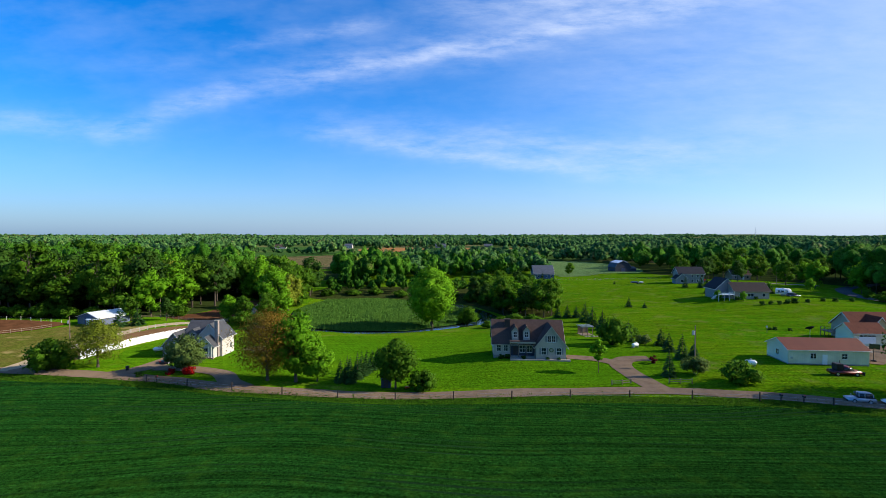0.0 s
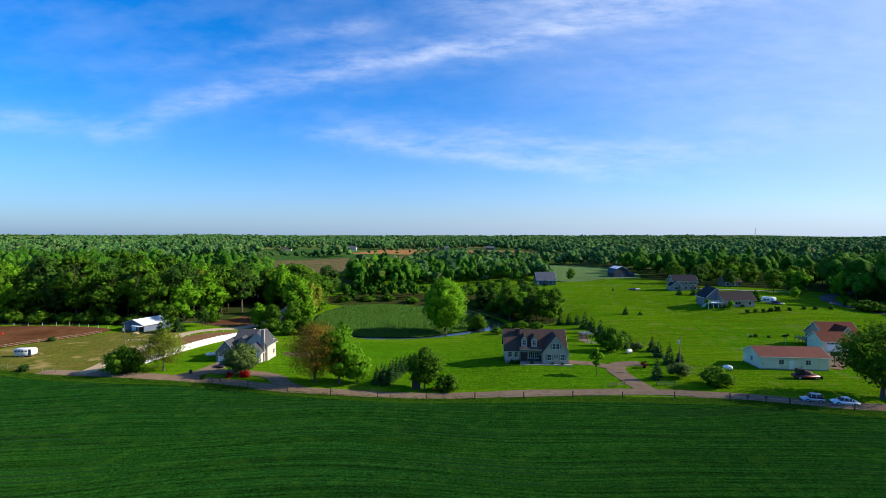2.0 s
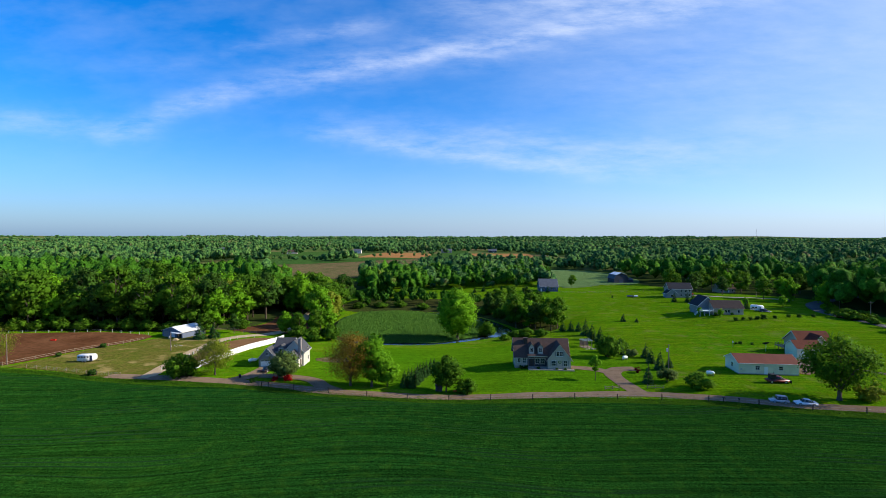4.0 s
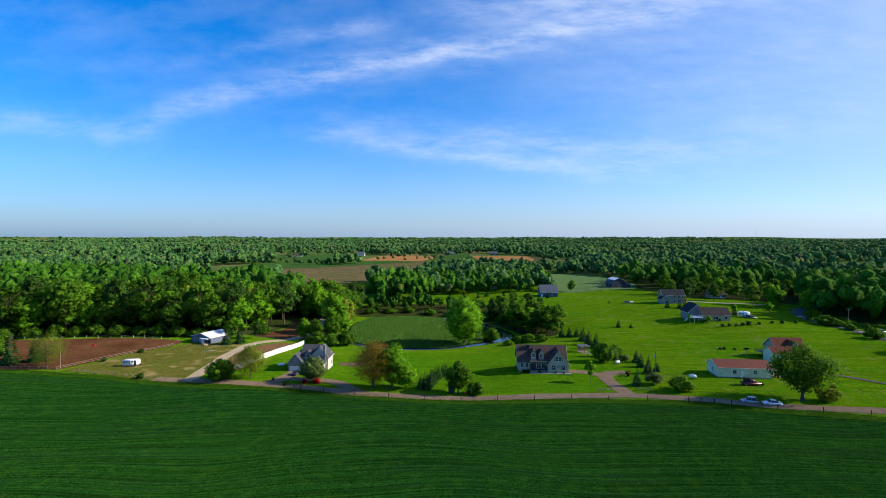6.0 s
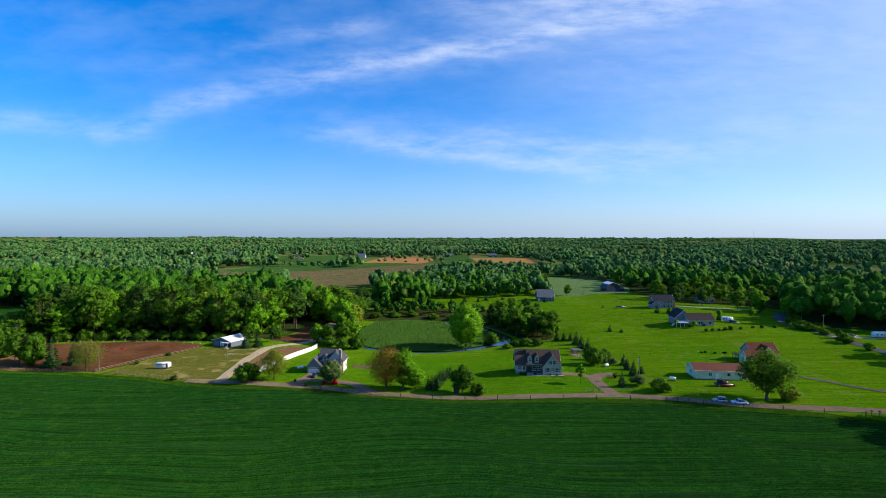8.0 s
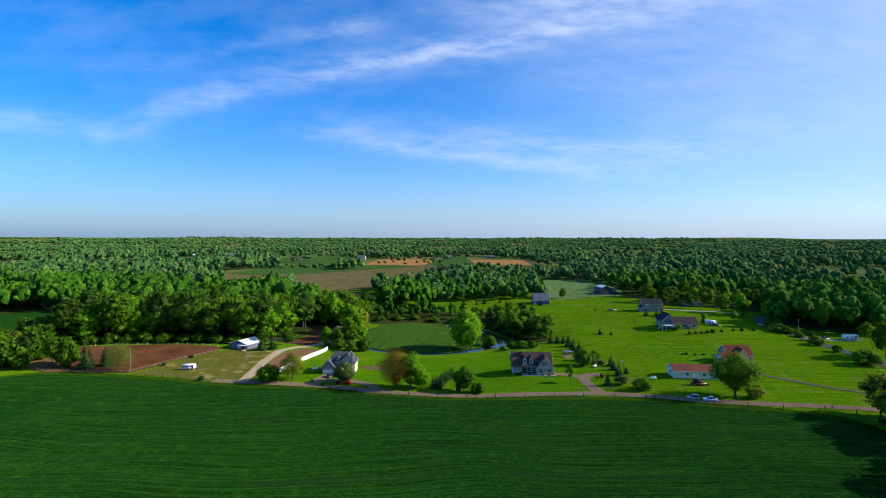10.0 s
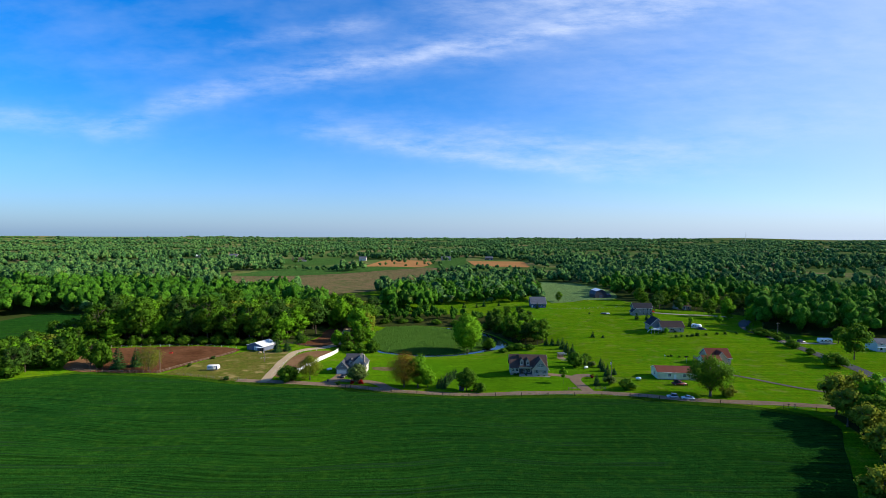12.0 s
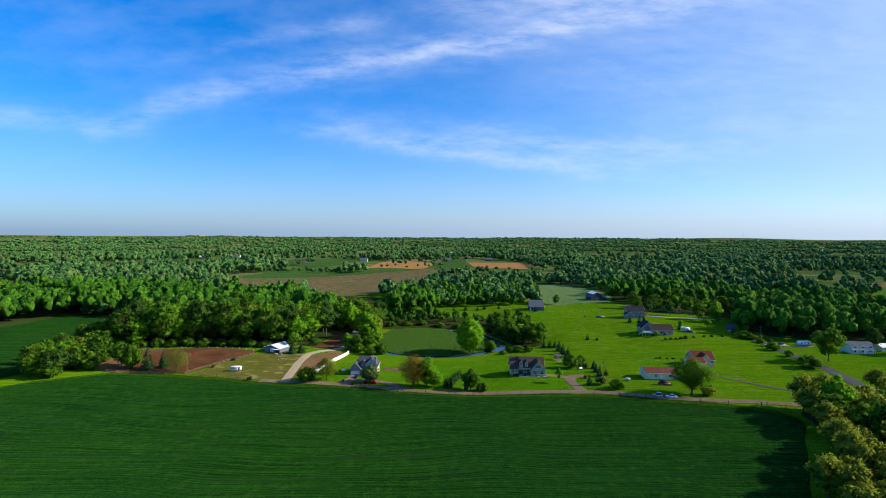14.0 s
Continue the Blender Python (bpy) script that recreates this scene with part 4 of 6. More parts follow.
for x, y, s, hh in ((50.5, 136, 0.6, 0.8), (54, 142, 0.6, 0.8), (47.5, 141, 0.7, 0.9), (174.6, 189.8, 1.5, 0.9), (181, 189, 1.2, 0.8), (176, 178.5, 0.7, 0.55), (171.5, 160.5, 0.9, 0.9), (170.5, 146, 0.6, 0.7), (164.6, 123, 1.4, 1.25), (9.2, 181.5, 0.9, 1.2), (16, 172, 0.6, 0.5), (-72, 176, 1.0, 1.0), (-64, 170, 1.1, 1.1),
                   (-58, 172, 1.0, 1.3), (-216, 117, 1.9, 2.5), (-208, 131, 1.8, 2.2), (-204, 141, 1.7, 2.6), (-221, 127, 1.7, 2.0), (-214, 150, 1.7, 2.3), (-226, 163, 1.8, 2.2), (-199, 127, 1.2, 1.5), (-179, 128, 1.1, 2.4), (-209, 112, 1.2, 1.4), (-212, 169, 1.0, 1.0), (-203, 174, 1.2, 0.9), (-194, 177, 1.0, 1.1), (-186, 179.5, 1.2, 0.9), (-177, 180, 1.0, 1.2), (-168, 181.5, 1.3, 1.0), (-158, 183, 1.1, 0.9), (-149, 183.5, 1.2, 1.1), (-140, 182, 1.0, 1.0), (-131, 183, 1.2, 0.8), (-101, 188, 0.8, 0.9), (-60, 256, 1.0, 0.7), (-48, 260, 1.1, 0.6), (-36, 262, 0.9, 0.8), (-22, 258, 1.1, 0.7), (-8, 253, 1.0, 0.8), (4, 248, 1.0, 1.0), (14, 240, 1.1, 1.0), (20, 228, 1.0, 1.1), (25, 214, 0.9, 1.0), (-70, 240, 1.0, 1.0), (-68, 226, 0.9, 0.9), (26, 176, 0.9, 0.7), (31, 172, 0.8, 0.6), (21, 176.5, 0.8, 0.6)):
    again(thicket, x, y, s, random.uniform(0, 360), hh)
stand(bush("blossom_bush", 23, 2.6, 4.2, 15, 64, 0.20, M["grey_leaf"], "pale blossoming shrub beside the drive"), 52.0, 127.5)
stand(bush("azalea", 24, 1.5, 3.6, 11, 64, 0.14, M["red_flower"], "low shrub full of red blossom"), -52.6, 101.6)
stand(bush("azalea", 25, 1.4, 2.2, 8, 57, 0.14, M["red_flower"], "low shrub full of red blossom"), -56.5, 101.0)
stand(tree("budding_tree", 26, 12.6, 12.5, 0.4, 80, 70, 0.16, M["olive"], 18, 0.2, OVAL, "round budding tree with bare brown twigs", fork=0.08, fill=0.3, core=False), -153.4, 121.5)

# woodland: four kinds of tree, then many of each
forest = [tree("forest_tree", 40 + i, h, w, b, cl, 48, 0.45, M[mt], 5, 0.26, sh, lb) for i, (h, w, b, cl, mt, sh, lb) in enumerate((
    (18, 11.5, 1.6, 36, "leaf", ROUND, "tall green broadleaf tree of the wood"), (20, 10.5, 2.2, 36, "leaf", OVAL, "tall green broadleaf tree of the wood"),
    (16, 11.0, 1.0, 36, "bright", ROUND, "bright green broadleaf tree of the wood"), (18, 10.0, 1.6, 34, "dark", OVAL, "dark green tree of the wood"), (15, 10, 1.6, 32, "olive", ROUND, "olive tree with thin spring leaves")))]
HOME = [(-150, 190), (-170, 196), (-185, 186), (-140, 206), (-128, 214)]
for ob, (x, y) in zip(forest, HOME):
    stand(ob, x, y)
rng = random.Random(5)
taken = list(HOME)


MASS = []


def grow(poly, gap, weights, lo=0.8, hi=1.2, most=400, near=True):
    """Trees at random inside an outline, no closer than gap."""
    xs, ys = [p[0] for p in poly], [p[1] for p in poly]
    made = tries = 0
    while made < most and tries < 6000:
        tries += 1
        x, y = rng.uniform(min(xs), max(xs)), rng.uniform(min(ys), max(ys))
        if not inside(np.array([x]), np.array([y]), poly)[0] or any((x - a) ** 2 + (y - b) ** 2 < gap * gap for a, b in taken):
            continue
        taken.append((x, y))
        s = rng.uniform(lo, hi)
        kind = rng.choices(range(5), weights)[0]
        made += 1
        if near:
            again(forest[kind], x, y, s, rng.uniform(0, 360), s * rng.uniform(0.9, 1.12))
        else:
            MASS.append((x, y, (18, 20, 16, 18, 15)[kind] * s, (11.5, 10.5, 11, 10, 10)[kind] * s))


grow([(-216, 172), (-185, 181), (-155, 184), (-128, 184), (-106, 192), (-100, 215), (-104, 232), (-240, 232), (-232, 200)], 7.6, (5, 4, 3, 3, 1), 1.1, 1.5)
grow([(-104, 232), (-104, 260), (-118, 300), (-160, 360), (-240, 360), (-262, 290), (-240, 232)], 8.0, (5, 4, 3, 3, 1), 1.05, 1.4, 300, False)
grow([(-480, 236), (-345, 240), (-329, 288), (-262, 280), (-240, 360), (-330, 420), (-500, 380)], 8.0, (4, 4, 2, 3, 1), 1.05, 1.4, 300, near=False)
grow([(-235, 190), (-222, 172), (-205, 146), (-200, 132), (-210, 118), (-222, 122), (-236, 150), (-252, 230)], 7.0, (3, 2, 2, 3, 2), 0.6, 0.85)
grow([(-222, 112), (-210, 110), (-206, 120), (-224, 124)], 5.0, (3, 1, 1, 3, 1), 0.75, 0.9, 4)
grow([(-186, 124), (-176, 124), (-174, 136), (-186, 136)], 5.0, (1, 3, 0, 1, 2), 0.7, 0.85, 2)
grow([(-96, 238), (-76, 226), (-70, 196), (-62, 190), (-66, 216), (-68, 250), (-72, 272), (-104, 276), (-108, 262)], 6.0, (3, 3, 4, 1, 2), 0.75, 1.25)
grow([(-80, 182), (-70, 178), (-62, 184), (-70, 194)], 5.0, (2, 1, 4, 1, 0), 0.5, 0.7, 5)
grow([(24, 200), (34, 190), (42, 186), (46, 192), (44, 206), (36, 222), (24, 224)], 5.5, (4, 2, 2, 2, 4), 0.65, 1.0)
grow([(10, 240), (24, 224), (44, 224), (40, 256), (20, 262)], 6.0, (3, 2, 1, 3, 1), 0.5, 0.75)
grow([(-62, 258), (-30, 266), (10, 256), (14, 276), (-30, 296), (-66, 286)], 7.0, (3, 2, 1, 4, 2), 0.35, 0.6, near=False)
grow([(-64, 300), (-30, 296), (-24, 330), (-50, 380), (-70, 350)], 7.0, (2, 2, 2, 4, 1), 0.95, 1.25, near=False)
grow([(-30, 350), (20, 352), (55, 345), (62, 370), (84, 400), (90, 470), (60, 500), (-20, 480), (-40, 420)], 8.0, (4, 3, 3, 2, 1), 0.62, 0.92, near=False)
grow([(148, 380), (190, 330), (260, 320), (300, 400), (240, 480), (168, 470)], 10.0, (4, 3, 3, 3, 1), 0.95, 1.3, 70, near=False)
grow([(150, 300), (175, 290), (220, 280), (260, 310), (190, 326), (156, 330)], 10.0, (4, 2, 3, 3, 1), 0.7, 1.0, 20)
grow([(186, 205), (200, 200), (230, 215), (280, 235), (330, 300), (270, 320), (230, 285), (205, 250)], 7.2, (2, 3, 1, 8, 1), 1.05, 1.4, 170, near=False)
grow([(196, 190), (230, 180), (300, 190), (380, 260), (330, 300), (250, 215)], 9.0, (3, 3, 2, 5, 1), 1.0, 1.35, 80, near=False)
grow([(112, 66), (124, 64), (140, 60), (150, 40), (130, 10), (104, -10), (84, -6), (92, 14), (104, 36), (110, 50)], 7.0, (1, 0, 1, 0, 9), 0.8, 1.1, 60)
grow([(76, 2), (88, 10), (98, 24), (106, 34), (112, 22), (102, -6), (98, -46), (76, -46), (72, -12)], 6.2, (1, 0, 1, 0, 9), 0.75, 1.0, 40)
grow([(84, -8), (104, -10), (112, -60), (100, -120), (80, -120), (78, -60)], 8.0, (3, 2, 2, 3, 4), 0.8, 1.05, 30, near=False)
for x, y, s, k in ((186.3, 245.5, 0.9, 2), (189.1, 221.5, 0.95, 2), (169.6, 226.6, 0.4, 2), (171.1, 198.1, 0.28, 0), (94, 365.7, 0.62, 0), (184.5, 136, 1.1, 0), (163.5, 84, 0.8, 4), (178, 255, 0.8, 0), (165, 275, 0.7, 3), (150, 283, 0.75, 3), (206, 172, 0.6, 0), (230, 160, 0.8, 3), (240, 150, 0.9, 0), (-112, 176, 0.55, 0), (-100.5, 178, 0.5, 3), (110, 196, 0.28, 2), (117, 191, 0.25, 2), (176, 170, 0.3, 3), (150, 226.7, 0.3, 2)):
    again(forest[k], x, y, s, rng.uniform(0, 360))


def far_woods():
    """Woods and hedgerows out to the skyline: leaf sprays massed into crowns."""
    g = np.random.default_rng(11)
    clear = [
        [(20, 590), (185, 590), (192, 820), (50, 850)],
        [(-128, 325), (-72, 286), (-62, 320), (-75, 400), (-98, 436), (-160, 412)], [(465, 610), (580, 625), (600, 690), (470, 672)], [(540, 1200), (740, 1230), (760, 1330), (560, 1320)],
        [(-340, 700), (-340, 560), (-226, 455), (-157, 408), (-95, 432), (-50, 500), (-10, 600), (40, 690), (60, 790), (-30, 1010), (-150, 1060), (-250, 1130), (-430, 1110), (-330, 880), (-290, 740)],
        [(-60, 400), (-20, 345), (60, 340), (66, 300), (-40, 300)], [(-35, 780), (60, 840), (180, 800), (185, 1030), (60, 1210), (-10, 1210)],
        [(80, 350), (160, 362), (175, 450), (155, 535), (100, 545), (84, 450)], [(-770, 900), (-640, 740), (-440, 830), (-570, 1140), (-710, 1040)], [(340, 930), (490, 950), (530, 1120), (360, 1100)], [(1440, 1740), (1640, 1700), (1760, 2150), (1560, 2180)],
        [(-300, 260), (-300, -50), (260, -50), (260, 330), (200, 356), (160, 366), (80, 354), (-20, 347), (-60, 320), (-100, 310), (-160, 372), (-262, 372)], [(-500, 40), (-500, 230), (-345, 236), (-329, 284), (-262, 276), (-230, 200), (-230, 60)], [(180, 330), (150, 380), (168, 478), (300, 470), (390, 280), (300, 180)],
    ]
    rows = []
    for (x0, y0), (x1, y1), gap, size in HEDGEROWS:
        k = max(1, int(math.hypot(x1 - x0, y1 - y0) / gap))
        for i in range(k + 1):
            rows.append((x0 + (x1 - x0) * i / k + g.normal() * gap * 0.35, y0 + (y1 - y0) * i / k + g.normal() * gap * 0.5, size * g.uniform(0.7, 1.3), size * g.uniform(0.7, 1.15)))
    out = []
    for r0, r1, gap, size, lobes, sprays, leaf in ((0, 0, 1, 1, 10, 130, 0.46), (1, 0, 1, 1, 6, 20, 0.7), (230, 700, 8.8, 10.5, 6, 24, 0.55), (700, 1500, 12.0, 11.5, 4, 8, 0.75), (1500, 2800, 17.5, 14.5, 3, 2, 1.2), (2800, 4750, 35, 27, 2, 0, 1)):
        n = 0 if not r1 else int(0.5 * radians(96) * (r1 * r1 - r0 * r0) / (gap * gap))
        r = np.sqrt(g.uniform(r0 * r0, max(r0, r1) ** 2, n))
        a = g.uniform(radians(-48), radians(48), n)
        x, y = r * np.sin(a), r * np.cos(a)
        keep = np.ones(n, bool)
        for c in clear:
            keep &= ~inside(x, y, c)
        patchy = np.sin(x / 130 + 1.7 * np.sin(y / 170)) + np.sin(y / 145 + 1.3 * np.sin(x / 110) + 2.0) + 0.6 * np.sin((x + y) / 61)
        keep &= (patchy > (-1.1 if r0 < 600 else 0.1)) | (g.random(n) < 0.10)
        x, y = x[keep], y[keep]
        big = g.beta(2.0, 2.4, len(x))
        h = size * (0.55 + 1.0 * big) * (1.3 if r0 < 1500 else 0.72 if r0 < 2500 else 0.40)
        h *= 0.95 + 0.3 * np.sin(x / 47 + 2.0 * np.sin(y / 83)) * np.cos(y / 59 + 1.5 * np.sin(x / 71))
        w = size * (0.6 + 0.75 * big) * g.uniform(0.8, 1.2, len(x))
        if not r1:
            x, y, h, w = np.array(rows if r0 else MASS).T
        n = len(x)
        foot = np.stack([x, y, heights(x, y)], 1)
        # a middle mass and smaller ones round and above it
        d = g.normal(size=(n, lobes, 3))
        d /= np.linalg.norm(d, axis=2)[..., None]
        d[..., 2] = np.abs(d[..., 2]) * 1.25 - 0.45
        d[:, 0] *= 0.1
        size_of = np.stack([w, w, h], 1)[:, None]
        cen = foot[:, None] + np.array((0, 0, 0.56)) * size_of + d * np.array((0.34, 0.34, 0.30)) * size_of
        rad = g.uniform(0.16, 0.27, (n, lobes, 1)) * np.stack([w, w, 0.5 * (w + h) * 0.92], 1)[:, None]
        rad[:, 0] = np.array((0.36, 0.36, 0.40)) * size_of[:, 0]
        if lobes < 5:
            rad[:, 1:] *= 1.35
        solid = lobes_at(g, cen.reshape(-1, 3), rad.reshape(-1, 3) * (0.9 if sprays > 50 else 1.0))
        V, nn = np.zeros((0, 3)), np.zeros((0, 3))
        if sprays:
            k = g.integers(0, lobes, (n, sprays, 1))
            e = g.normal(size=(n, sprays, 3))
            e /= np.linalg.norm(e, axis=2)[..., None]
            e[..., 2] = e[..., 2] * 0.8 + 0.2
            p = np.take_along_axis(cen, k, 1) + e * np.take_along_axis(rad, k, 1) * g.uniform(0.9, 1.12, (n, sprays, 1))
            f = e + g.normal(size=e.shape) * 0.5
            f /= np.linalg.norm(f, axis=2)[..., None]
            t = np.cross(f, g.normal(size=e.shape))
            t /= np.linalg.norm(t, axis=2)[..., None] + 1e-6
            b = np.cross(f, t)
            s = leaf * g.uniform(0.6, 1.25, (n, sprays, 1))
            V = np.stack([p - t * s, p - b * s * 0.8, p + t * s, p + b * s * 0.8], 2).reshape(-1, 3)
            nn = e + g.normal(size=e.shape) * 0.18
            nn /= np.linalg.norm(nn, axis=2)[..., None]
            nn = np.repeat(nn.reshape(-1, 3), 4, 0)
        out.append((V, nn, solid))
    tagged(new("woods", quads_mesh("woods", out[0][0], out[0][1], M["mass"], out[0][2])), "green broadleaf woods beyond the nearest trees", "woods", kind="stuff")
    V, Nn = np.concatenate([o[0] for o in out[1:]]), np.concatenate([o[1] for o in out[1:]])
    shift = np.cumsum([0] + [len(o[2][0]) for o in out[1:]])
    solid = (np.concatenate([o[2][0] for o in out[1:]]), np.concatenate([o[2][1] for o in out[1:]]), np.concatenate([o[2][2] + k for o, k in zip(out[1:], shift)]))
    tagged(new("distant_woods", quads_mesh("distant_woods", V, Nn, M["woods"], solid)), "green broadleaf woods and hedgerows reaching the horizon", "woods", kind="stuff")


# hedgerows and clumps between the far fields: two ends, spacing, size
HEDGEROWS = [((-330, 735), (-170, 700), 9, 10), ((-185, 700), (-150, 720), 7, 17), ((-180, 730), (-155, 735), 8, 16), ((-25, 672), (40, 690), 9, 11), ((-10, 690), (60, 715), 9, 12), ((-140, 850), (-48, 846), 17, 7),
             ((-120, 930), (-90, 925), 14, 13), ((45, 800), (165, 780), 24, 7), ((30, 640), (180, 650), 13, 9), ((60, 700), (160, 715), 20, 8), ((-250, 1130), (50, 1120), 14, 11), ((175, 800), (185, 1010), 13, 13), ((-35, 810), (-25, 1010), 30, 9), ((-430, 1120), (-250, 1140), 14, 12),
             ((-320, 890), (-300, 990), 25, 12), ((-60, 1040), (0, 1010), 13, 12), ((-760, 905), (-640, 745), 16, 14), ((-640, 745), (-440, 820), 14, 14), ((-620, 960), (-590, 900), 22, 12)]
far_woods()

# ---- buildings ----


def part(name, bm, mat, parent, label=""):
    me = bpy.data.meshes.new(name)
    bm.to_mesh(me)
    bm.free()
    me.materials.append(mat)
    ob = new(name, me)
    ob.parent = parent
    if label:
        ob["label"] = label
    return ob


def box(x0, x1, y0, y1, z0, z1, bevel=0.0, bm=None):
    own = bmesh.new()
    bmesh.ops.create_cube(own, size=1)
    for v in own.verts:
        v.co = Vector(((x0 + x1) / 2 + v.co.x * (x1 - x0), (y0 + y1) / 2 + v.co.y * (y1 - y0), (z0 + z1) / 2 + v.co.z * (z1 - z0)))
    if bevel:
        bmesh.ops.bevel(own, geom=own.edges[:], offset=bevel, segments=2, affect="EDGES")
    if bm is None:
        return own
    tmp = bpy.data.meshes.new("tmp")
    own.to_mesh(tmp)
    own.free()
    bm.from_mesh(tmp)
    bpy.data.meshes.remove(tmp)
    return bm


def prism(profile, y0, y1):
    """A solid with the outline profile (x, z), from y0 to y1."""
    bm = bmesh.new()
    a = [bm.verts.new((x, y0, z)) for x, z in profile]
    b = [bm.verts.new((x, y1, z)) for x, z in profile]
    bm.faces.new(a[::-1])
    bm.faces.new(b)
    n = len(a)
    for i in range(n):
        bm.faces.new((a[i], a[(i + 1) % n], b[(i + 1) % n], b[i]))
    bmesh.ops.recalc_face_normals(bm, faces=bm.faces[:])
    return bm


def swap(bm):
    """Turn a solid built along y so that it lies along x."""
    for v in bm.verts:
        v.co = Vector((v.co.y, v.co.x, v.co.z))
    bmesh.ops.reverse_faces(bm, faces=bm.faces[:])
    return bm


def block(root, x0, x1, y0, y1, eave, ridge, along, wall, roof, over=0.45, thick=0.18, trim=None, floor=-1.2, name="wall"):
    """A gabled block: its walls, two roof slabs and white barge boards."""
    lo, hi, s, e = (y0, y1, x0, x1) if along == "x" else (x0, x1, y0, y1)
    mid, half = (lo + hi) / 2, (hi - lo) / 2
    w = prism([(lo, floor), (hi, floor), (hi, eave), (mid, ridge - 0.02), (lo, eave)], s, e)
    part(name, swap(w) if along == "x" else w, wall, root)
    k = (ridge - eave) / half
    for sg in (-1, 1):
        edge, ez = mid + sg * (half + over), eave - k * over
        r = prism([(mid, ridge), (edge, ez), (edge, ez + thick), (mid, ridge + thick)], s - over, e + over)
        part("roof", swap(r) if along == "x" else r, roof, root)
        if trim:
            for q in (s - over - 0.06, e + over + 0.002):
                t = prism([(mid, ridge - 0.12), (edge, ez - 0.12), (edge, ez + thick - 0.03), (mid, ridge + thick - 0.03)], q, q + 0.058)
                part("barge_board", swap(t) if along == "x" else t, trim, root)
            g = prism([(edge, ez - 0.05), (edge + sg * 0.10, ez - 0.05), (edge + sg * 0.10, ez + 0.12), (edge, ez + 0.12)], s - over, e + over)
            part("gutter", swap(g) if along == "x" else g, trim, root)


def window(root, x, z, w, h, face, at, shutters=None, bars=True, trim="trim"):
    """A framed window on the wall that looks to face ('-y', '+x', '-x'), at that place."""
    def place(a0, a1, d0, d1, z0, z1):
        if face == "-y":
            return box(a0, a1, at - d1, at - d0, z0, z1)
        if face == "+x":
            return box(at + d0, at + d1, a0, a1, z0, z1)
        return box(at - d1, at - d0, a0, a1, z0, z1)
    f = 0.09
    fr = part("window", place(x - w / 2 - f, x + w / 2 + f, 0.002, 0.06, z - h / 2 - f, z + h / 2 + f), M[trim], root, "white window frame")
    part("pane", place(x - w / 2, x + w / 2, 0.062, 0.075, z - h / 2, z + h / 2), M["glass"], fr)
    if bars:
        part("glazing_bar", place(x - w / 2, x + w / 2, 0.077, 0.10, z - 0.035, z + 0.035), M[trim], fr)
        part("glazing_bar", place(x - 0.025, x + 0.025, 0.077, 0.095, z - h / 2, z + h / 2), M[trim], fr)
    part("sill", place(x - w / 2 - 0.14, x + w / 2 + 0.14, 0.062, 0.15, z - h / 2 - f - 0.05, z - h / 2 - f + 0.01), M[trim], fr)
    if shutters:
        for sx in (-1, 1):
            c = x + sx * (w / 2 + f + 0.2)
            part("shutter", place(c - 0.18, c + 0.18, 0.004, 0.05, z - h / 2, z + h / 2), M[shutters], root, "grey louvred shutter")


def door(root, x, z0, w, h, at, mat, face="-y", panels=0):
    def place(a0, a1, d0, d1, z0, z1):
        return box(a0, a1, at - d1, at - d0, z0, z1) if face == "-y" else (box(at + d0, at + d1, a0, a1, z0, z1) if face == "+x" else box(at - d1, at - d0, a0, a1, z0, z1))
    d = part("door", place(x - w / 2, x + w / 2, 0.004, 0.07, z0, z0 + h), M[mat], root)
    for i in range(panels):
        zz = z0 + h * (i + 0.5) / panels
        for j in range(max(1, int(w / 1.2))):
            n = max(1, int(w / 1.2))
            xx = x - w / 2 + w * (j + 0.5) / n
            lit = panels > 2 and i == panels - 1
            part("pane" if lit else "panel", place(xx - w / n * 0.42, xx + w / n * 0.42, 0.072, 0.09, zz - h / panels * 0.34, zz + h / panels * 0.34), M["glass" if lit else mat], d)
    part("handle", place(x + w * 0.36, x + w * 0.36 + 0.06, 0.072, 0.13, z0 + h * 0.48, z0 + h * 0.48 + 0.06), M["grey_metal"], d)
    return d


def building(name, x, y, yaw, label, category="house", z=None):
    root = tagged(new(name), label, category)
    root.matrix_basis = pose(x, y, ground_at(x, y) if z is None else z, 0, 0, yaw)
    return root


def dormer(root, x, y0, y1, z0, eave, peak, wall, roof, w=1.5):
    part("dormer", prism([(x - w / 2, z0), (x + w / 2, z0), (x + w / 2, eave), (x, peak - 0.02), (x - w / 2, eave)], y0, y1), wall, root)
    k = (peak - eave) / (w / 2)
    for sg in (-1, 1):
        e = x + sg * (w / 2 + 0.2)
        part("dormer_roof", prism([(x, peak), (e, eave - k * 0.2), (e, eave - k * 0.2 + 0.1), (x, peak + 0.1)], y0 - 0.25, y1), roof, root)
    window(root, x, (z0 + eave) / 2 + 0.25, w * 0.5, 1.15, "-y", y0)


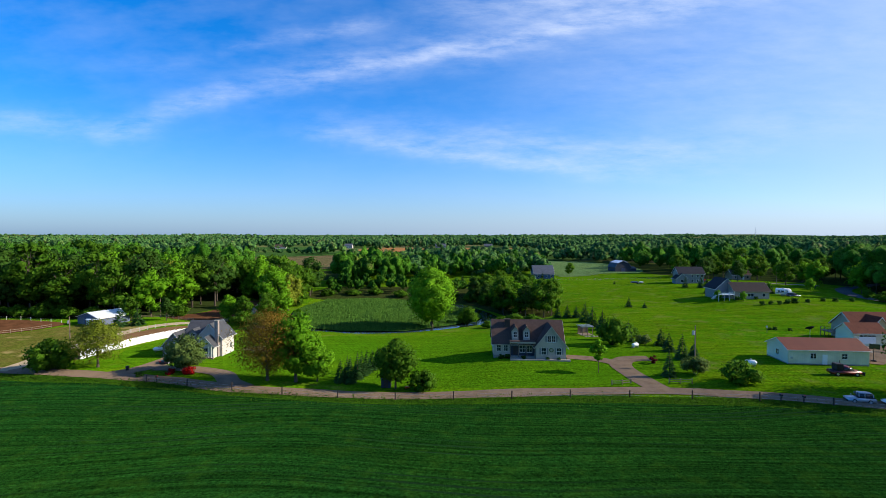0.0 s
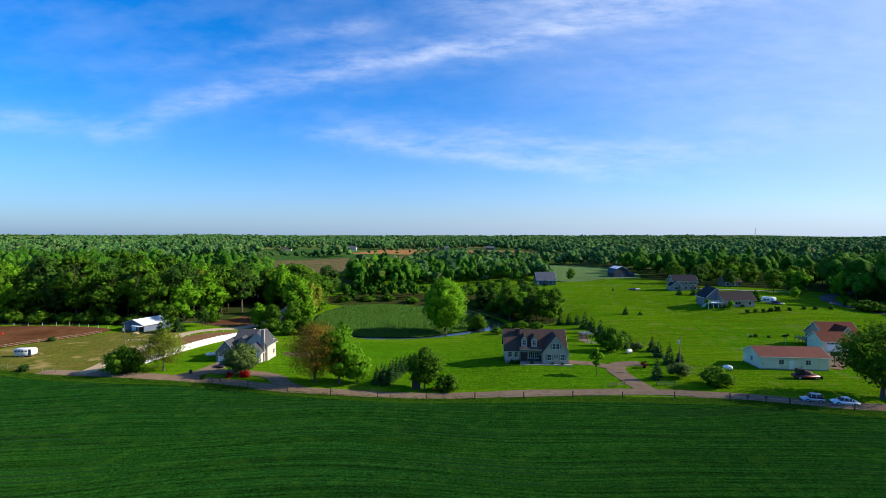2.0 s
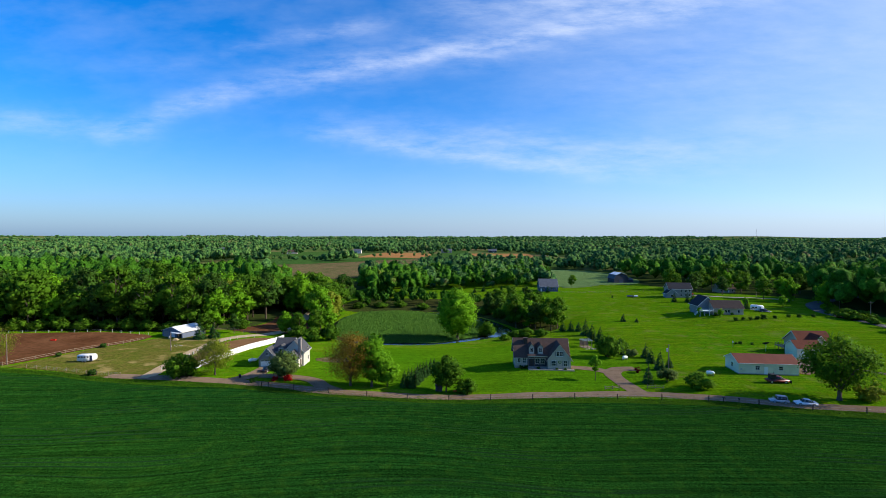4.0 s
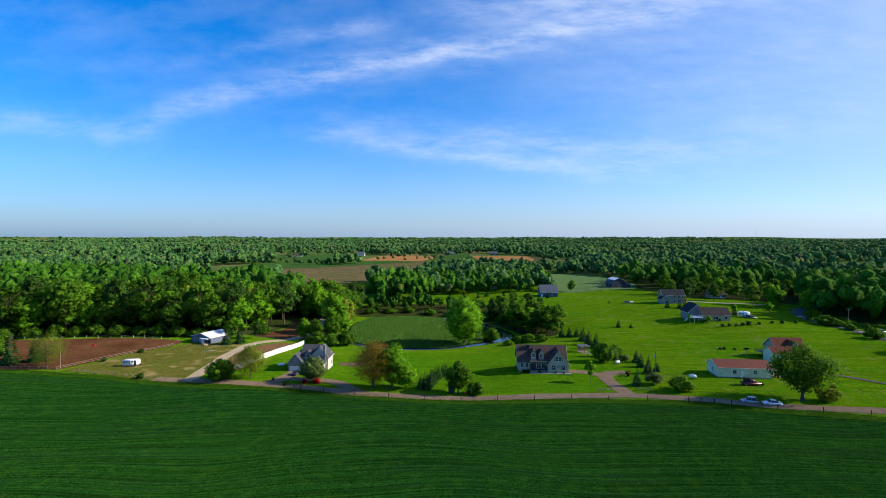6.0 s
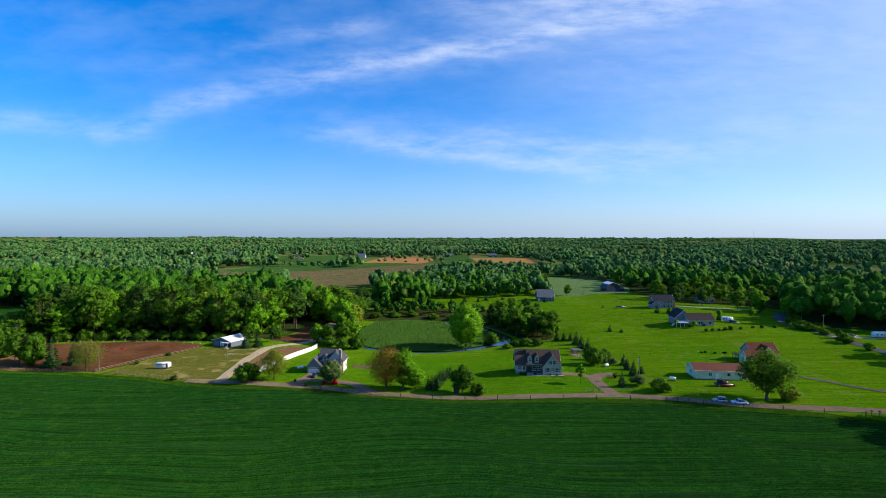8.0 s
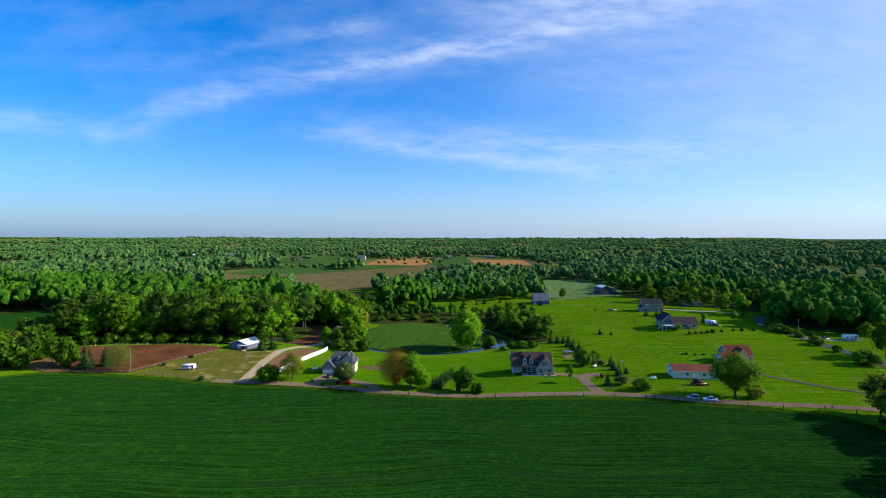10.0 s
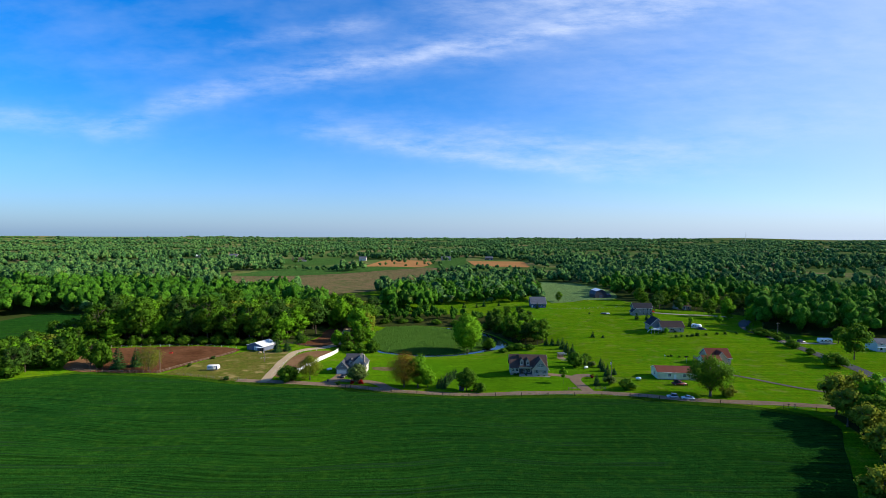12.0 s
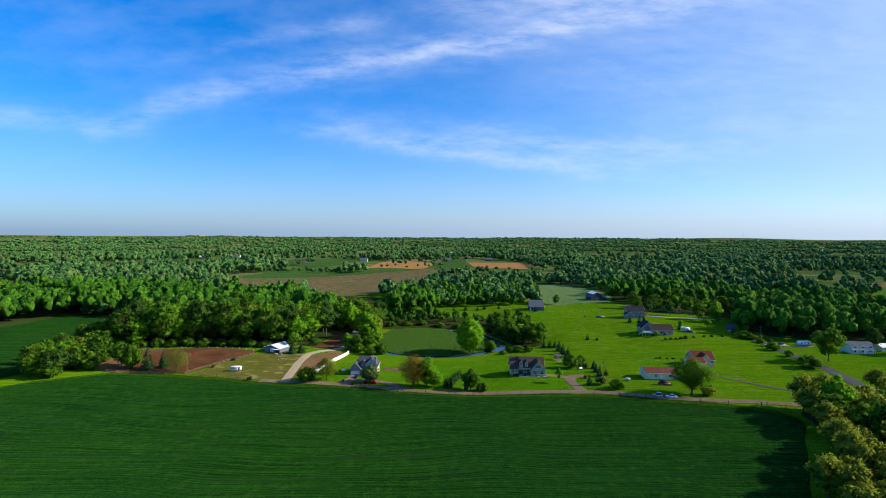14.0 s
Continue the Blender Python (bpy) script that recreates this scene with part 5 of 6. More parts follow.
def cape_house():
    h = building("cape_house", 20.0, 114.0, -3.7, "tan cape-style house with brown shingle roof and two dormers", z=0.0)
    block(h, -8.2, 7.6, -1.2, 6.8, 3.2, 7.7, "x", M["tan_siding"], M["brown_roof"], 0.5, trim=M["tan_siding"])
    block(h, 1.3, 7.95, -3.3, 2.2, 3.0, 7.25, "y", M["tan_siding"], M["brown_roof"], 0.5, trim=M["tan_siding"], name="front_wing")
    part("porch_roof", prism([(-4.6, 3.75), (1.2, 3.75), (1.2, 3.6), (-4.6, 3.6)], -2.9, -0.9), M["brown_roof"], h)
    part("porch_floor", box(-4.5, 1.2, -2.9, -1.22, -0.8, 0.15), M["concrete"], h)
    part("porch_beam", box(-4.6, 1.2, -2.88, -2.7, 3.3, 3.58), M["tan_siding"], h)
    for x in (-4.4, -2.6, -0.7, 1.05):
        part("porch_post", box(x - 0.06, x + 0.06, -2.84, -2.72, 0.15, 3.3, 0.02), M["wood"], h)
    # dark sheet over the tan wall: the shade under the porch, put in as colour
    part("porch_wall", box(-4.5, 1.25, -1.26, -1.21, 0.1, 3.3), M["dark_siding"], h, "dark sheet that stands for the porch's shade")
    door(h, -3.2, 0.2, 1.0, 2.1, -1.27, "dark_wood")
    for x in (-1.6, 0.0):
        window(h, x, 1.75, 1.1, 1.5, "-y", -1.27)
    for x in (-3.25, -0.65):
        dormer(h, x, -1.1, 3.0, 3.6, 5.9, 6.9, M["tan_siding"], M["brown_roof"])
    for x in (-7.0, -5.4):
        window(h, x, 1.9, 0.85, 1.4, "-y", -1.2)
    for x in (3.0, 6.4):
        window(h, x, 1.7, 1.0, 1.45, "-y", -3.3, "grey_siding")
    for x in (4.2, 5.15):
        window(h, x, 4.5, 0.75, 1.35, "-y", -3.3)
    for x in (3.5, 5.85):
        part("shutter", box(x - 0.18, x + 0.18, -3.35, -3.304, 3.85, 5.15), M["grey_siding"], h)
    ring = bmesh.new()
    bmesh.ops.create_circle(ring, segments=20, radius=0.42)
    tv, tf = [], []
    tube(tv, tf, [(4.7 + 0.4 * math.cos(a * math.pi / 8), -3.36, 2.0 + 0.4 * math.sin(a * math.pi / 8)) for a in range(17)], [0.09] * 17, 6)
    ring.free()
    w = new("wreath", mesh_of("wreath", tv, tf, M["dark"]))
    w.parent = h
    w["label"] = "round dark green wreath"
    for z, y in ((1.8, 0.6), (1.8, 4.5), (4.8, 2.8)):
        window(h, y, z, 0.9, 1.3, "+x", 7.6)
        window(h, y, z, 0.9, 1.3, "-x", -8.2)
    part("chimney", box(-5.5, -4.3, 1.3, 2.3, 5.0, 8.0, 0.04), M["chimney_brown"], h, "dark brown boxed chimney")
    part("chimney_cap", box(-5.58, -4.22, 1.22, 2.38, 8.0, 8.1), M["dark_wood"], h)
    part("walk", box(-4.6, 8.8, -4.6, -3.5, -0.9, 0.04), M["concrete"], h, "pale concrete front walk")
    part("foundation", box(-8.23, 7.63, -1.23, 6.83, -1.3, 0.25), M["concrete"], h)


def white_house():
    h = building("white_house", -60.0, 118.0, -2.0, "white and grey gabled house with grey shingle roof", z=-0.8)
    block(h, -2.6, 3.4, 0.2, 7.6, 4.6, 8.2, "x", M["grey_siding"], M["grey_roof"], 0.4, trim=M["trim"])
    block(h, -6.8, -0.9, -3.0, 6.0, 2.9, 6.1, "y", M["grey_siding"], M["grey_roof"], 0.4, trim=M["trim"], name="garage_wall")
    block(h, 1.2, 7.8, -0.4, 6.4, 4.6, 8.0, "y", M["white_siding"], M["grey_roof"], 0.5, trim=M["trim"], name="east_wing")
    block(h, 2.6, 6.8, -3.2, 1.0, 2.9, 5.2, "y", M["white_siding"], M["grey_roof"], 0.4, trim=M["trim"], name="porch_gable")
    dormer(h, 0.2, -1.0, 3.0, 3.8, 5.8, 6.8, M["grey_siding"], M["grey_roof"], 2.2)
    door(h, -3.85, 0.0, 4.6, 2.2, -3.0, "white", panels=4)
    window(h, -3.85, 4.2, 0.7, 0.9, "-y", -3.0)
    window(h, 4.7, 1.6, 1.6, 1.5, "-y", -3.2)
    for x in (2.9, 3.7, 5.7, 6.5):
        part("porch_post", box(x - 0.09, x + 0.09, -3.8, -3.62, -0.3, 2.8), M["trim"], h)
    part("porch_deck", box(2.4, 7.0, -4.0, -3.21, -0.6, 0.05), M["wood"], h)
    for z in (1.6, 4.6):
        window(h, 4.6, z, 1.0, 1.3, "+x", 7.8)
    part("chimney", box(6.2, 7.1, -1.3, -0.405, -1, 9.0, 0.04), M["chimney_siding"], h, "tall pinkish-grey boxed chimney")
    part("chimney_cap", box(6.1, 7.2, -1.4, -0.3, 9.0, 9.15), M["concrete"], h)
    h.scale = (0.9, 0.9, 0.92)


def long_shed():
    h = building("long_outbuilding", 72.4, 102.5, -5.5, "long cream sheet-metal outbuilding with red-brown roof", "outbuilding", z=1.0)
    block(h, 0, 15.8, 0, 8.0, 3.0, 4.7, "x", M["cream_sheet"], M["red_metal"], 0.3, 0.12, trim=M["trim"])
    for x in (4.9, 11.0):
        window(h, x, 1.75, 1.0, 1.0, "-y", 0)
    door(h, 7.2, 0.0, 0.95, 2.05, 0, "vinyl", panels=2)
    window(h, 3.8, 1.7, 0.9, 1.1, "-x", 0)
    part("meter_box", box(0.45, 0.85, -0.15, -0.003, 1.1, 1.55), M["grey_metal"], h)
    part("base_course", box(-0.02, 15.82, -0.02, 8.02, -1.2, 0.12), M["concrete"], h)


def red_roof_house():
    h = building("red_roof_house", 114.0, 131.0, -3.0, "cream house with red-brown hipped roof and double garage", z=0.6)
    block(h, -6.5, 6.3, -2.5, 6.5, 3.0, 6.4, "x", M["beige_siding"], M["red_roof"], 0.5, trim=M["trim"])
    block(h, -3.0, 3.0, -3.8, 2.0, 3.0, 5.9, "y", M["beige_siding"], M["red_roof"], 0.5, trim=M["trim"], name="cross_wing")
    block(h, -12.3, -2.6, -8.6, -2.2, 2.7, 4.7, "x", M["cream_sheet"], M["red_roof"], 0.4, trim=M["trim"], name="garage_wall")
    door(h, -8.2, 0.0, 4.9, 2.2, -8.6, "vinyl", panels=4)
    window(h, 0.0, 1.7, 1.4, 1.2, "-y", -3.8)
    window(h, 4.8, 1.7, 1.2, 1.2, "-y", -2.5)
    window(h, 1.5, 1.8, 1.2, 1.2, "+x", 6.3)
    deck = part("deck", box(-11.0, -6.52, 0.0, 5.5, 0.9, 1.08), M["wood"], h, "raised reddish timber deck")
    for x in (-10.9, -9.5, -8.1, -6.8):
        part("deck_post", box(x - 0.07, x + 0.07, 0.0, 0.14, -0.8, 2.0), M["wood"], deck)
        part("deck_post", box(x - 0.07, x + 0.07, 5.36, 5.5, -0.8, 2.0), M["wood"], deck)
    for z in (1.5, 1.95):
        part("deck_rail", box(-11.0, -6.6, 0.03, 0.11, z, z + 0.07), M["wood"], deck)
        part("deck_rail", box(-11.0, -10.92, 0.14, 5.36, z, z + 0.07), M["wood"], deck)
    h.scale = (0.82, 0.95, 1.0)


def brown_house():
    h = building("beige_ranch_house", 122.8, 196.0, -3.0, "beige ranch house with dark brown roof", z=2.3)
    block(h, -6.6, 6.8, -1.0, 7.5, 3.4, 6.3, "x", M["beige_siding"], M["umber_roof"], 0.5, trim=M["beige_siding"])
    block(h, -11.5, -3.0, 4.0, 13.0, 3.8, 7.8, "y", M["grey_siding"], M["dark_roof"], 0.5, trim=M["trim"], name="west_wing")
    for x in (-4.2, -1.0, 0.2, 4.6):
        window(h, x, 1.8, 1.0, 1.2, "-y", -1.0, bars=False)
    for y in (0.6, 3.0, 5.4):
        window(h, y, 1.8, 0.9, 1.3, "-x", -6.6)
    deck = part("deck", box(-13.5, -7.2, -2.4, 1.9, 1.9, 2.1), M["white"], h, "white railed raised deck")
    for x in (-13.4, -11.3, -9.2, -7.3):
        part("deck_post", box(x - 0.07, x + 0.07, -2.4, -2.26, -1.2, 3.0), M["white"], deck)
    for z in (2.5, 2.95):
        part("deck_rail", box(-13.5, -7.2, -2.36, -2.28, z, z + 0.08), M["white"], deck)
    for i in range(7):
        part("step", box(-15.2 + i * 0.25, -14.9 + i * 0.25, -1.5, 0.0, 0.1 + i * 0.27, 0.2 + i * 0.27), M["white"], deck)


def grey_house():
    h = building("grey_two_storey_house", 131.5, 263.0, -4.0, "grey two-storey house with dark roof", z=2.2)
    block(h, -6.5, 6.6, -3.5, 4.5, 5.4, 8.6, "x", M["grey_siding"], M["dark_roof"], 0.5, trim=M["trim"])
    block(h, -8.5, -2.5, -5.5, 0.0, 2.8, 5.4, "y", M["grey_siding"], M["dark_roof"], 0.4, trim=M["trim"], name="front_wing")
    for x in (0.5, 3.2, 5.4):
        for z in (1.6, 4.2):
            window(h, x, z, 0.9, 1.2, "-y", -3.5, bars=False)
    window(h, -5.5, 1.5, 1.4, 1.3, "-y", -5.5, bars=False)


def blue_barn():
    h = building("blue_barn", 64.3, 318.0, -3.0, "blue barn with broad slate-grey roof", "barn", z=0.0)
    block(h, -6.2, 6.2, -7, 7, 3.4, 8.2, "x", M["blue_siding"], M["blue_roof"], 0.5, trim=M["trim"])
    for x in (-3.6, -1, 1.8, 4.5):
        window(h, x, 1.8, 0.9, 1.0, "-y", -7, bars=False)
    door(h, -5.4, 0.0, 1.0, 2.1, -7, "white")


def dark_barn():
    h = building("dark_gambrel_barn", 138.5, 386.0, 8.0, "dark blue gambrel barn with pale roof", "barn", z=-0.5)
    prof = [(-6.3, -1), (6.3, -1), (6.3, 3.6), (4.4, 6.6), (0, 8.4), (-4.4, 6.6), (-6.3, 3.6)]
    part("wall", prism(prof, -6, 6), M["dark_siding"], h)
    for sg in (-1, 1):
        part("roof", prism([(sg * 6.6, 3.2), (sg * 4.45, 6.65), (sg * 4.55, 6.8), (sg * 6.75, 3.3)], -6.5, 6.5), M["blue_roof"], h)
        part("roof", prism([(0, 8.42), (sg * 4.45, 6.65), (sg * 4.55, 6.8), (0, 8.6)], -6.5, 6.5), M["white_metal"], h)
    door(h, 0, -0.2, 3.2, 3.0, -6, "navy", panels=2)
    block(h, 6.31, 12.0, -4.0, 4.0, 2.2, 3.4, "x", M["dark_siding"], M["blue_roof"], 0.2, name="lean_to")


def stable():
    h = building("stable", -122.0, 168.5, -24.0, "low stable with blue-grey front and white metal roof", "stable", z=-3.0)
    block(h, -6.0, 6.0, 0, 10.5, 2.6, 4.3, "y", M["stable_siding"], M["white_metal"], 0.4, 0.1, trim=M["trim"])
    door(h, -3.6, 0, 2.6, 2.3, 0, "grey_siding", panels=2)
    door(h, 0.2, 0, 2.4, 2.3, 0, "white", panels=2)
    # no opening in the wall: a black panel paints the unlit stall inside
    part("doorway", box(3.0, 5.4, -0.03, -0.004, 0, 2.3), M["black"], h, "black panel that stands for the dark inside an open stall")
    part("porch_shade", box(1.8, 6.3, -2.2, -0.45, 2.3, 2.42), M["white_metal"], h)
    for x in (2.0, 6.1):
        part("post", box(x - 0.07, x + 0.07, -2.1, -1.96, -0.5, 2.3), M["wood"], h)


def far_house(x, y, yaw, w, d, eave, ridge, wall, roof, label, name="farmhouse", along="x"):
    h = building(name, x, y, yaw, label)
    block(h, -w / 2, w / 2, -d / 2, d / 2, eave, ridge, along, M[wall], M[roof], 0.4, trim=M["trim"])
    n = max(2, int(w / 3.5))
    for i in range(n):
        for z in ((1.6, 4.2) if eave > 4 else (1.6,)):
            window(h, -w / 2 + w * (i + 0.5) / n, z, 1.1, 1.2, "-y", -d / 2, bars=False)
    door(h, w * 0.1, 0, 1.0, 2.1, -d / 2, "white")
    return h


cape_house()
white_house()
long_shed()
red_roof_house()
brown_house()
grey_house()
blue_barn()
dark_barn()
stable()
e = far_house(217, 156, -4, 12.4, 8, 4.4, 6.2, "white_siding", "blue_roof", "white two-storey house with grey-blue roof by the paved road", "roadside_house")
part("balcony", box(-6.2, 6.2, -5.1, -4.02, 2.3, 2.48), M["white"], e)
for q in range(6):
    part("balcony_post", box(-6.1 + q * 2.4, -5.98 + q * 2.4, -5.1, -4.98, -0.5, 3.3), M["white"], e)
far_house(238, 162, 5, 10, 7, 2.6, 4.0, "white_siding", "white_metal", "low white outbuilding by the roadside house", "garage")
a = building("a_frame_cabin", -124, 300, 20, "brown A-frame cabin among the trees", "cabin")
part("wall", prism([(-4, -1), (4, -1), (0, 8.3)], -5, 5), M["wood"], a)
for sg in (-1, 1):
    part("roof", prism([(0, 8.6), (sg * 4.6, -0.8), (sg * 4.8, -0.7), (0, 9.0)], -5.6, 5.6), M["red_roof"], a)
window(a, 0, 3.0, 2.2, 3.0, "-y", -5)
far_house(-112, 268, 0, 7, 5, 2.6, 4.2, "dark_siding", "grey_roof", "small dark shed in the wood", "garden_shed")
far_house(-332, 992, 10, 30, 12, 4.0, 8.5, "white_siding", "brown_roof", "large brown-roofed white farmhouse across the fields")
far_house(-197, 1030, 0, 16, 10, 6.0, 9.5, "white_siding", "blue_roof", "white two-storey farmhouse across the fields")
far_house(-5, 1060, 5, 22, 12, 5.0, 9.0, "grey_siding", "blue_roof", "blue-grey farmhouse beyond the woods")
far_house(100, 1090, 0, 18, 10, 4.0, 8.0, "dark_siding", "blue_roof", "dark farm building by a ploughed field", "farm_building")
far_house(190, 920, -5, 16, 9, 4.5, 8.0, "white_siding", "grey_roof", "pale farmhouse among far trees")
far_house(-560, 1190, 0, 22, 12, 4.0, 8.0, "white_siding", "blue_roof", "white farmhouse at a far pasture")
far_house(-640, 1170, 0, 26, 10, 3.5, 7.0, "white_siding", "white_metal", "long white barn at a far pasture", "barn")
far_house(30, 1420, 0, 26, 12, 5.0, 9.0, "white_siding", "white_metal", "white barn on the far plain", "barn")
far_house(180, 300, 0, 11, 8, 3.0, 6.0, "beige_siding", "brown_roof", "brown house under trees", "cottage")
far_house(212, 402, 0, 12, 8, 4.5, 7.5, "beige_siding", "grey_roof", "tan house under trees", "cottage")
far_house(470, 720, -8, 20, 10, 3.5, 7.0, "beige_siding", "brown_roof", "brown-roofed house among far woods", "cottage")
far_house(560, 1130, 0, 20, 10, 4.0, 7.5, "white_siding", "grey_roof", "white house on the far plain")
far_house(300, 1180, 0, 18, 9, 4.0, 8.0, "white_siding", "red_roof", "white house on the far plain")

# ---- fences, poles, vehicles and small things ----


def thing(name, x, y, yaw, label, category, group="", z=None):
    root = tagged(new(name), label, category, group)
    root.matrix_basis = pose(x, y, ground_at(x, y) if z is None else z, 0, 0, yaw)
    return root


def sub(name, me, parent, m=None, label=""):
    ob = new(name, me)
    ob.parent = parent
    if m is not None:
        ob.matrix_basis = m
    if label:
        ob["label"] = label
    return ob


def data(name, bm, mat):
    me = bpy.data.meshes.new(name)
    bm.to_mesh(me)
    bm.free()
    me.materials.append(mat)
    return me


def along(line, gap):
    """Places every gap metres along a line, with headings."""
    out, left = [], 0.0
    for (x0, y0), (x1, y1) in zip(line, line[1:]):
        L = math.hypot(x1 - x0, y1 - y0)
        d = left
        while d < L:
            out.append((x0 + (x1 - x0) * d / L, y0 + (y1 - y0) * d / L))
            d += gap
        left = d - L
    return out


POST = data("post", box(-0.07, 0.07, -0.07, 0.07, -0.3, 1.3, 0.015), M["wood"])
RAIL = data("rail", box(0, 1, -0.025, 0.025, -0.06, 0.06), M["wood"])
PALE_POST = data("post", box(-0.06, 0.06, -0.06, 0.06, -0.3, 1.25, 0.015), M["trim"])
PALE_RAIL = data("rail", box(0, 1, -0.02, 0.02, -0.05, 0.05), M["trim"])
DARK_POST = data("post", box(-0.09, 0.09, -0.09, 0.09, -0.3, 1.35, 0.02), M["dark_wood"])
WIRE = data("wire", box(0, 1, -0.008, 0.008, -0.008, 0.008), M["grey_metal"])


def fence(name, line, gap, label, post, rail, levels, scale=1.0):
    pts = along(line, gap)
    x0, y0 = pts[0]
    root = tagged(new(name), label, "fence")
    root.matrix_basis = pose(x0, y0, ground_at(x0, y0))
    z0 = ground_at(x0, y0)
    for i, (x, y) in enumerate(pts):
        z = ground_at(x, y)
        sub("post", post, root, pose(x - x0, y - y0, z - z0, random.uniform(-2, 2), random.uniform(-2, 2), random.uniform(0, 20)) @ Matrix.Diagonal((1, 1, scale * random.uniform(0.94, 1.05), 1)))
        if i + 1 < len(pts) and rail:
            bx, by = pts[i + 1]
            bz = ground_at(bx, by)
            L = math.hypot(bx - x, by - y)
            for h in levels:
                sub("rail" if rail != WIRE else "wire", rail, root, Matrix.Translation((x - x0, y - y0, z - z0 + h)) @ Matrix.Rotation(math.atan2(by - y, bx - x), 4, "Z") @ Matrix.Rotation(-math.atan2(bz - z, L), 4, "Y") @ Matrix.Diagonal((L, 1, 1, 1)))
    return root


fence("paddock_fence", [(-147.5, 118.5), (-141, 134), (-135, 150), (-130.5, 164)], 3.0, "weathered timber rail fence round the horse paddock", POST, RAIL, (0.5, 1.05))
fence("paddock_fence", [(-147.5, 118.5), (-160, 118.8), (-172, 119.4), (-190, 123)], 3.2, "weathered timber rail fence round the horse paddock", POST, RAIL, (0.5, 1.05))
fence("back_fence", [(-134, 172), (-154, 178), (-185, 173), (-212, 168)], 5.0, "thin pale post fence before the wood", PALE_POST, WIRE, (0.6, 1.1))
fence("ring_fence", [(-94, 112), (-95, 130), (-97, 148), (-95, 164), (-87, 172)], 3.6, "pale post and wire fence along the drive", PALE_POST, WIRE, (0.55, 1.1))
fence("yard_fence", [(-112, 182), (-104, 184), (-97, 180), (-88, 178)], 3.2, "timber rail fence by the wood", POST, RAIL, (0.5, 1.0))
fence("gate_fence", [(-103, 107), (-110, 108.2), (-118, 110.6), (-128, 113.5), (-140, 116.5)], 4.0, "wire fence on timber posts by the road", POST, WIRE, (0.4, 0.75, 1.1))
fence("field_fence", [(-58, 95.6), (-42, 90.0), (-26, 86.3), (-8, 85.6), (12, 85.2), (31, 84.8), (45, 82.6), (58, 78.8), (72, 73.8), (92, 69.3), (112, 65.5)], 10.2, "dark field fence posts with wire beside the road", DARK_POST, WIRE, (0.5, 1.0), 1.1)
fence("meadow_fence", [(70, 303), (86, 302), (104, 306), (122, 309), (140, 309)], 4.0, "wire fence across the meadow", POST, WIRE, (0.5, 1.0))
fence("lawn_corner_fence", [(32.0, 92.4), (34.6, 92.6), (36.4, 93.4)], 2.0, "short split-rail corner fence at the drive", POST, RAIL, (0.35, 0.75), 0.8)
fence("lawn_corner_fence", [(43.0, 92.8), (45.6, 92.2), (48, 91.4)], 2.0, "short split-rail corner fence at the drive", POST, RAIL, (0.35, 0.75), 0.8)


def white_fence():
    line = [(-84.6, 114), (-82.6, 124), (-80.4, 136), (-78.6, 150), (-77.0, 166), (-76.6, 172)]
    pts = along(line, 2.4)
    x0, y0 = pts[0]
    z0 = ground_at(x0, y0)
    root = tagged(new("privacy_fence"), "tall solid white vinyl privacy fence beside the lawn", "fence")
    root.matrix_basis = pose(x0, y0, z0)
    p = data("post", box(-0.07, 0.07, -0.07, 0.07, -0.4, 2.0, 0.015), M["vinyl"])
    c = data("post_cap", box(-0.09, 0.09, -0.09, 0.09, 2.0, 2.07, 0.02), M["vinyl"])
    pan = data("panel", box(0.07, 2.33, -0.02, 0.02, -0.35, 1.8), M["vinyl"])
    cap = data("rail", box(0.07, 2.33, -0.04, 0.04, 1.8, 1.9), M["vinyl"])
    for i, (x, y) in enumerate(pts):
        z = ground_at(x, y)
        post = sub("post", p, root, pose(x - x0, y - y0, z - z0))
        sub("post_cap", c, post)
        if i + 1 < len(pts):
            bx, by = pts[i + 1]
            m = Matrix.Translation((x - x0, y - y0, (z + ground_at(bx, by)) / 2 - z0)) @ Matrix.Rotation(math.atan2(by - y, bx - x), 4, "Z")
            k = sub("panel", pan, root, m)
            sub("rail", cap, k)


white_fence()


def cylinder(r, h, seg=14, r2=None):
    bm = bmesh.new()
    bmesh.ops.create_cone(bm, cap_ends=True, segments=seg, radius1=r, radius2=r if r2 is None else r2, depth=h)
    bmesh.ops.translate(bm, verts=bm.verts[:], vec=(0, 0, h / 2))
    return bm


def utility_pole(x, y, h, arm, label, drum=True):
    p = thing("utility_pole", x, y, 0, label, "utility pole")
    part("shaft", cylinder(0.16, h + 0.5, 12, 0.10), M["pole"], p).matrix_basis = pose(0, 0, -0.5)
    if arm:
        part("crossarm", box(-1.0, 1.0, -0.06, 0.06, h - 0.7, h - 0.55), M["pole"], p)
        for q in (-0.9, -0.3, 0.9):
            part("insulator", cylinder(0.05, 0.16, 8), M["grey_metal"], p).matrix_basis = pose(q, 0, h - 0.55)
    if drum:
        part("transformer", cylinder(0.26, 0.85), M["grey_metal"], p, "grey transformer drum").matrix_basis = pose(-0.42, 0, h - 2.0)
        part("bracket", box(-0.3, 0, -0.04, 0.04, h - 1.7, h - 1.6), M["grey_metal"], p)


utility_pole(53.2, 103.2, 8.8, False, "wooden utility pole with grey transformer")
utility_pole(-106.8, 140, 6.6, False, "short wooden pole with a meter box", True)
utility_pole(-147, 119.6, 9.8, False, "plain pale wooden pole at the paddock", False)
utility_pole(178, 262, 10, True, "wooden utility pole at the wood's edge", False)
utility_pole(196, 222, 10, True, "wooden utility pole at the wood's edge", False)
utility_pole(181, 186, 9, True, "wooden utility pole by the paved road", False)
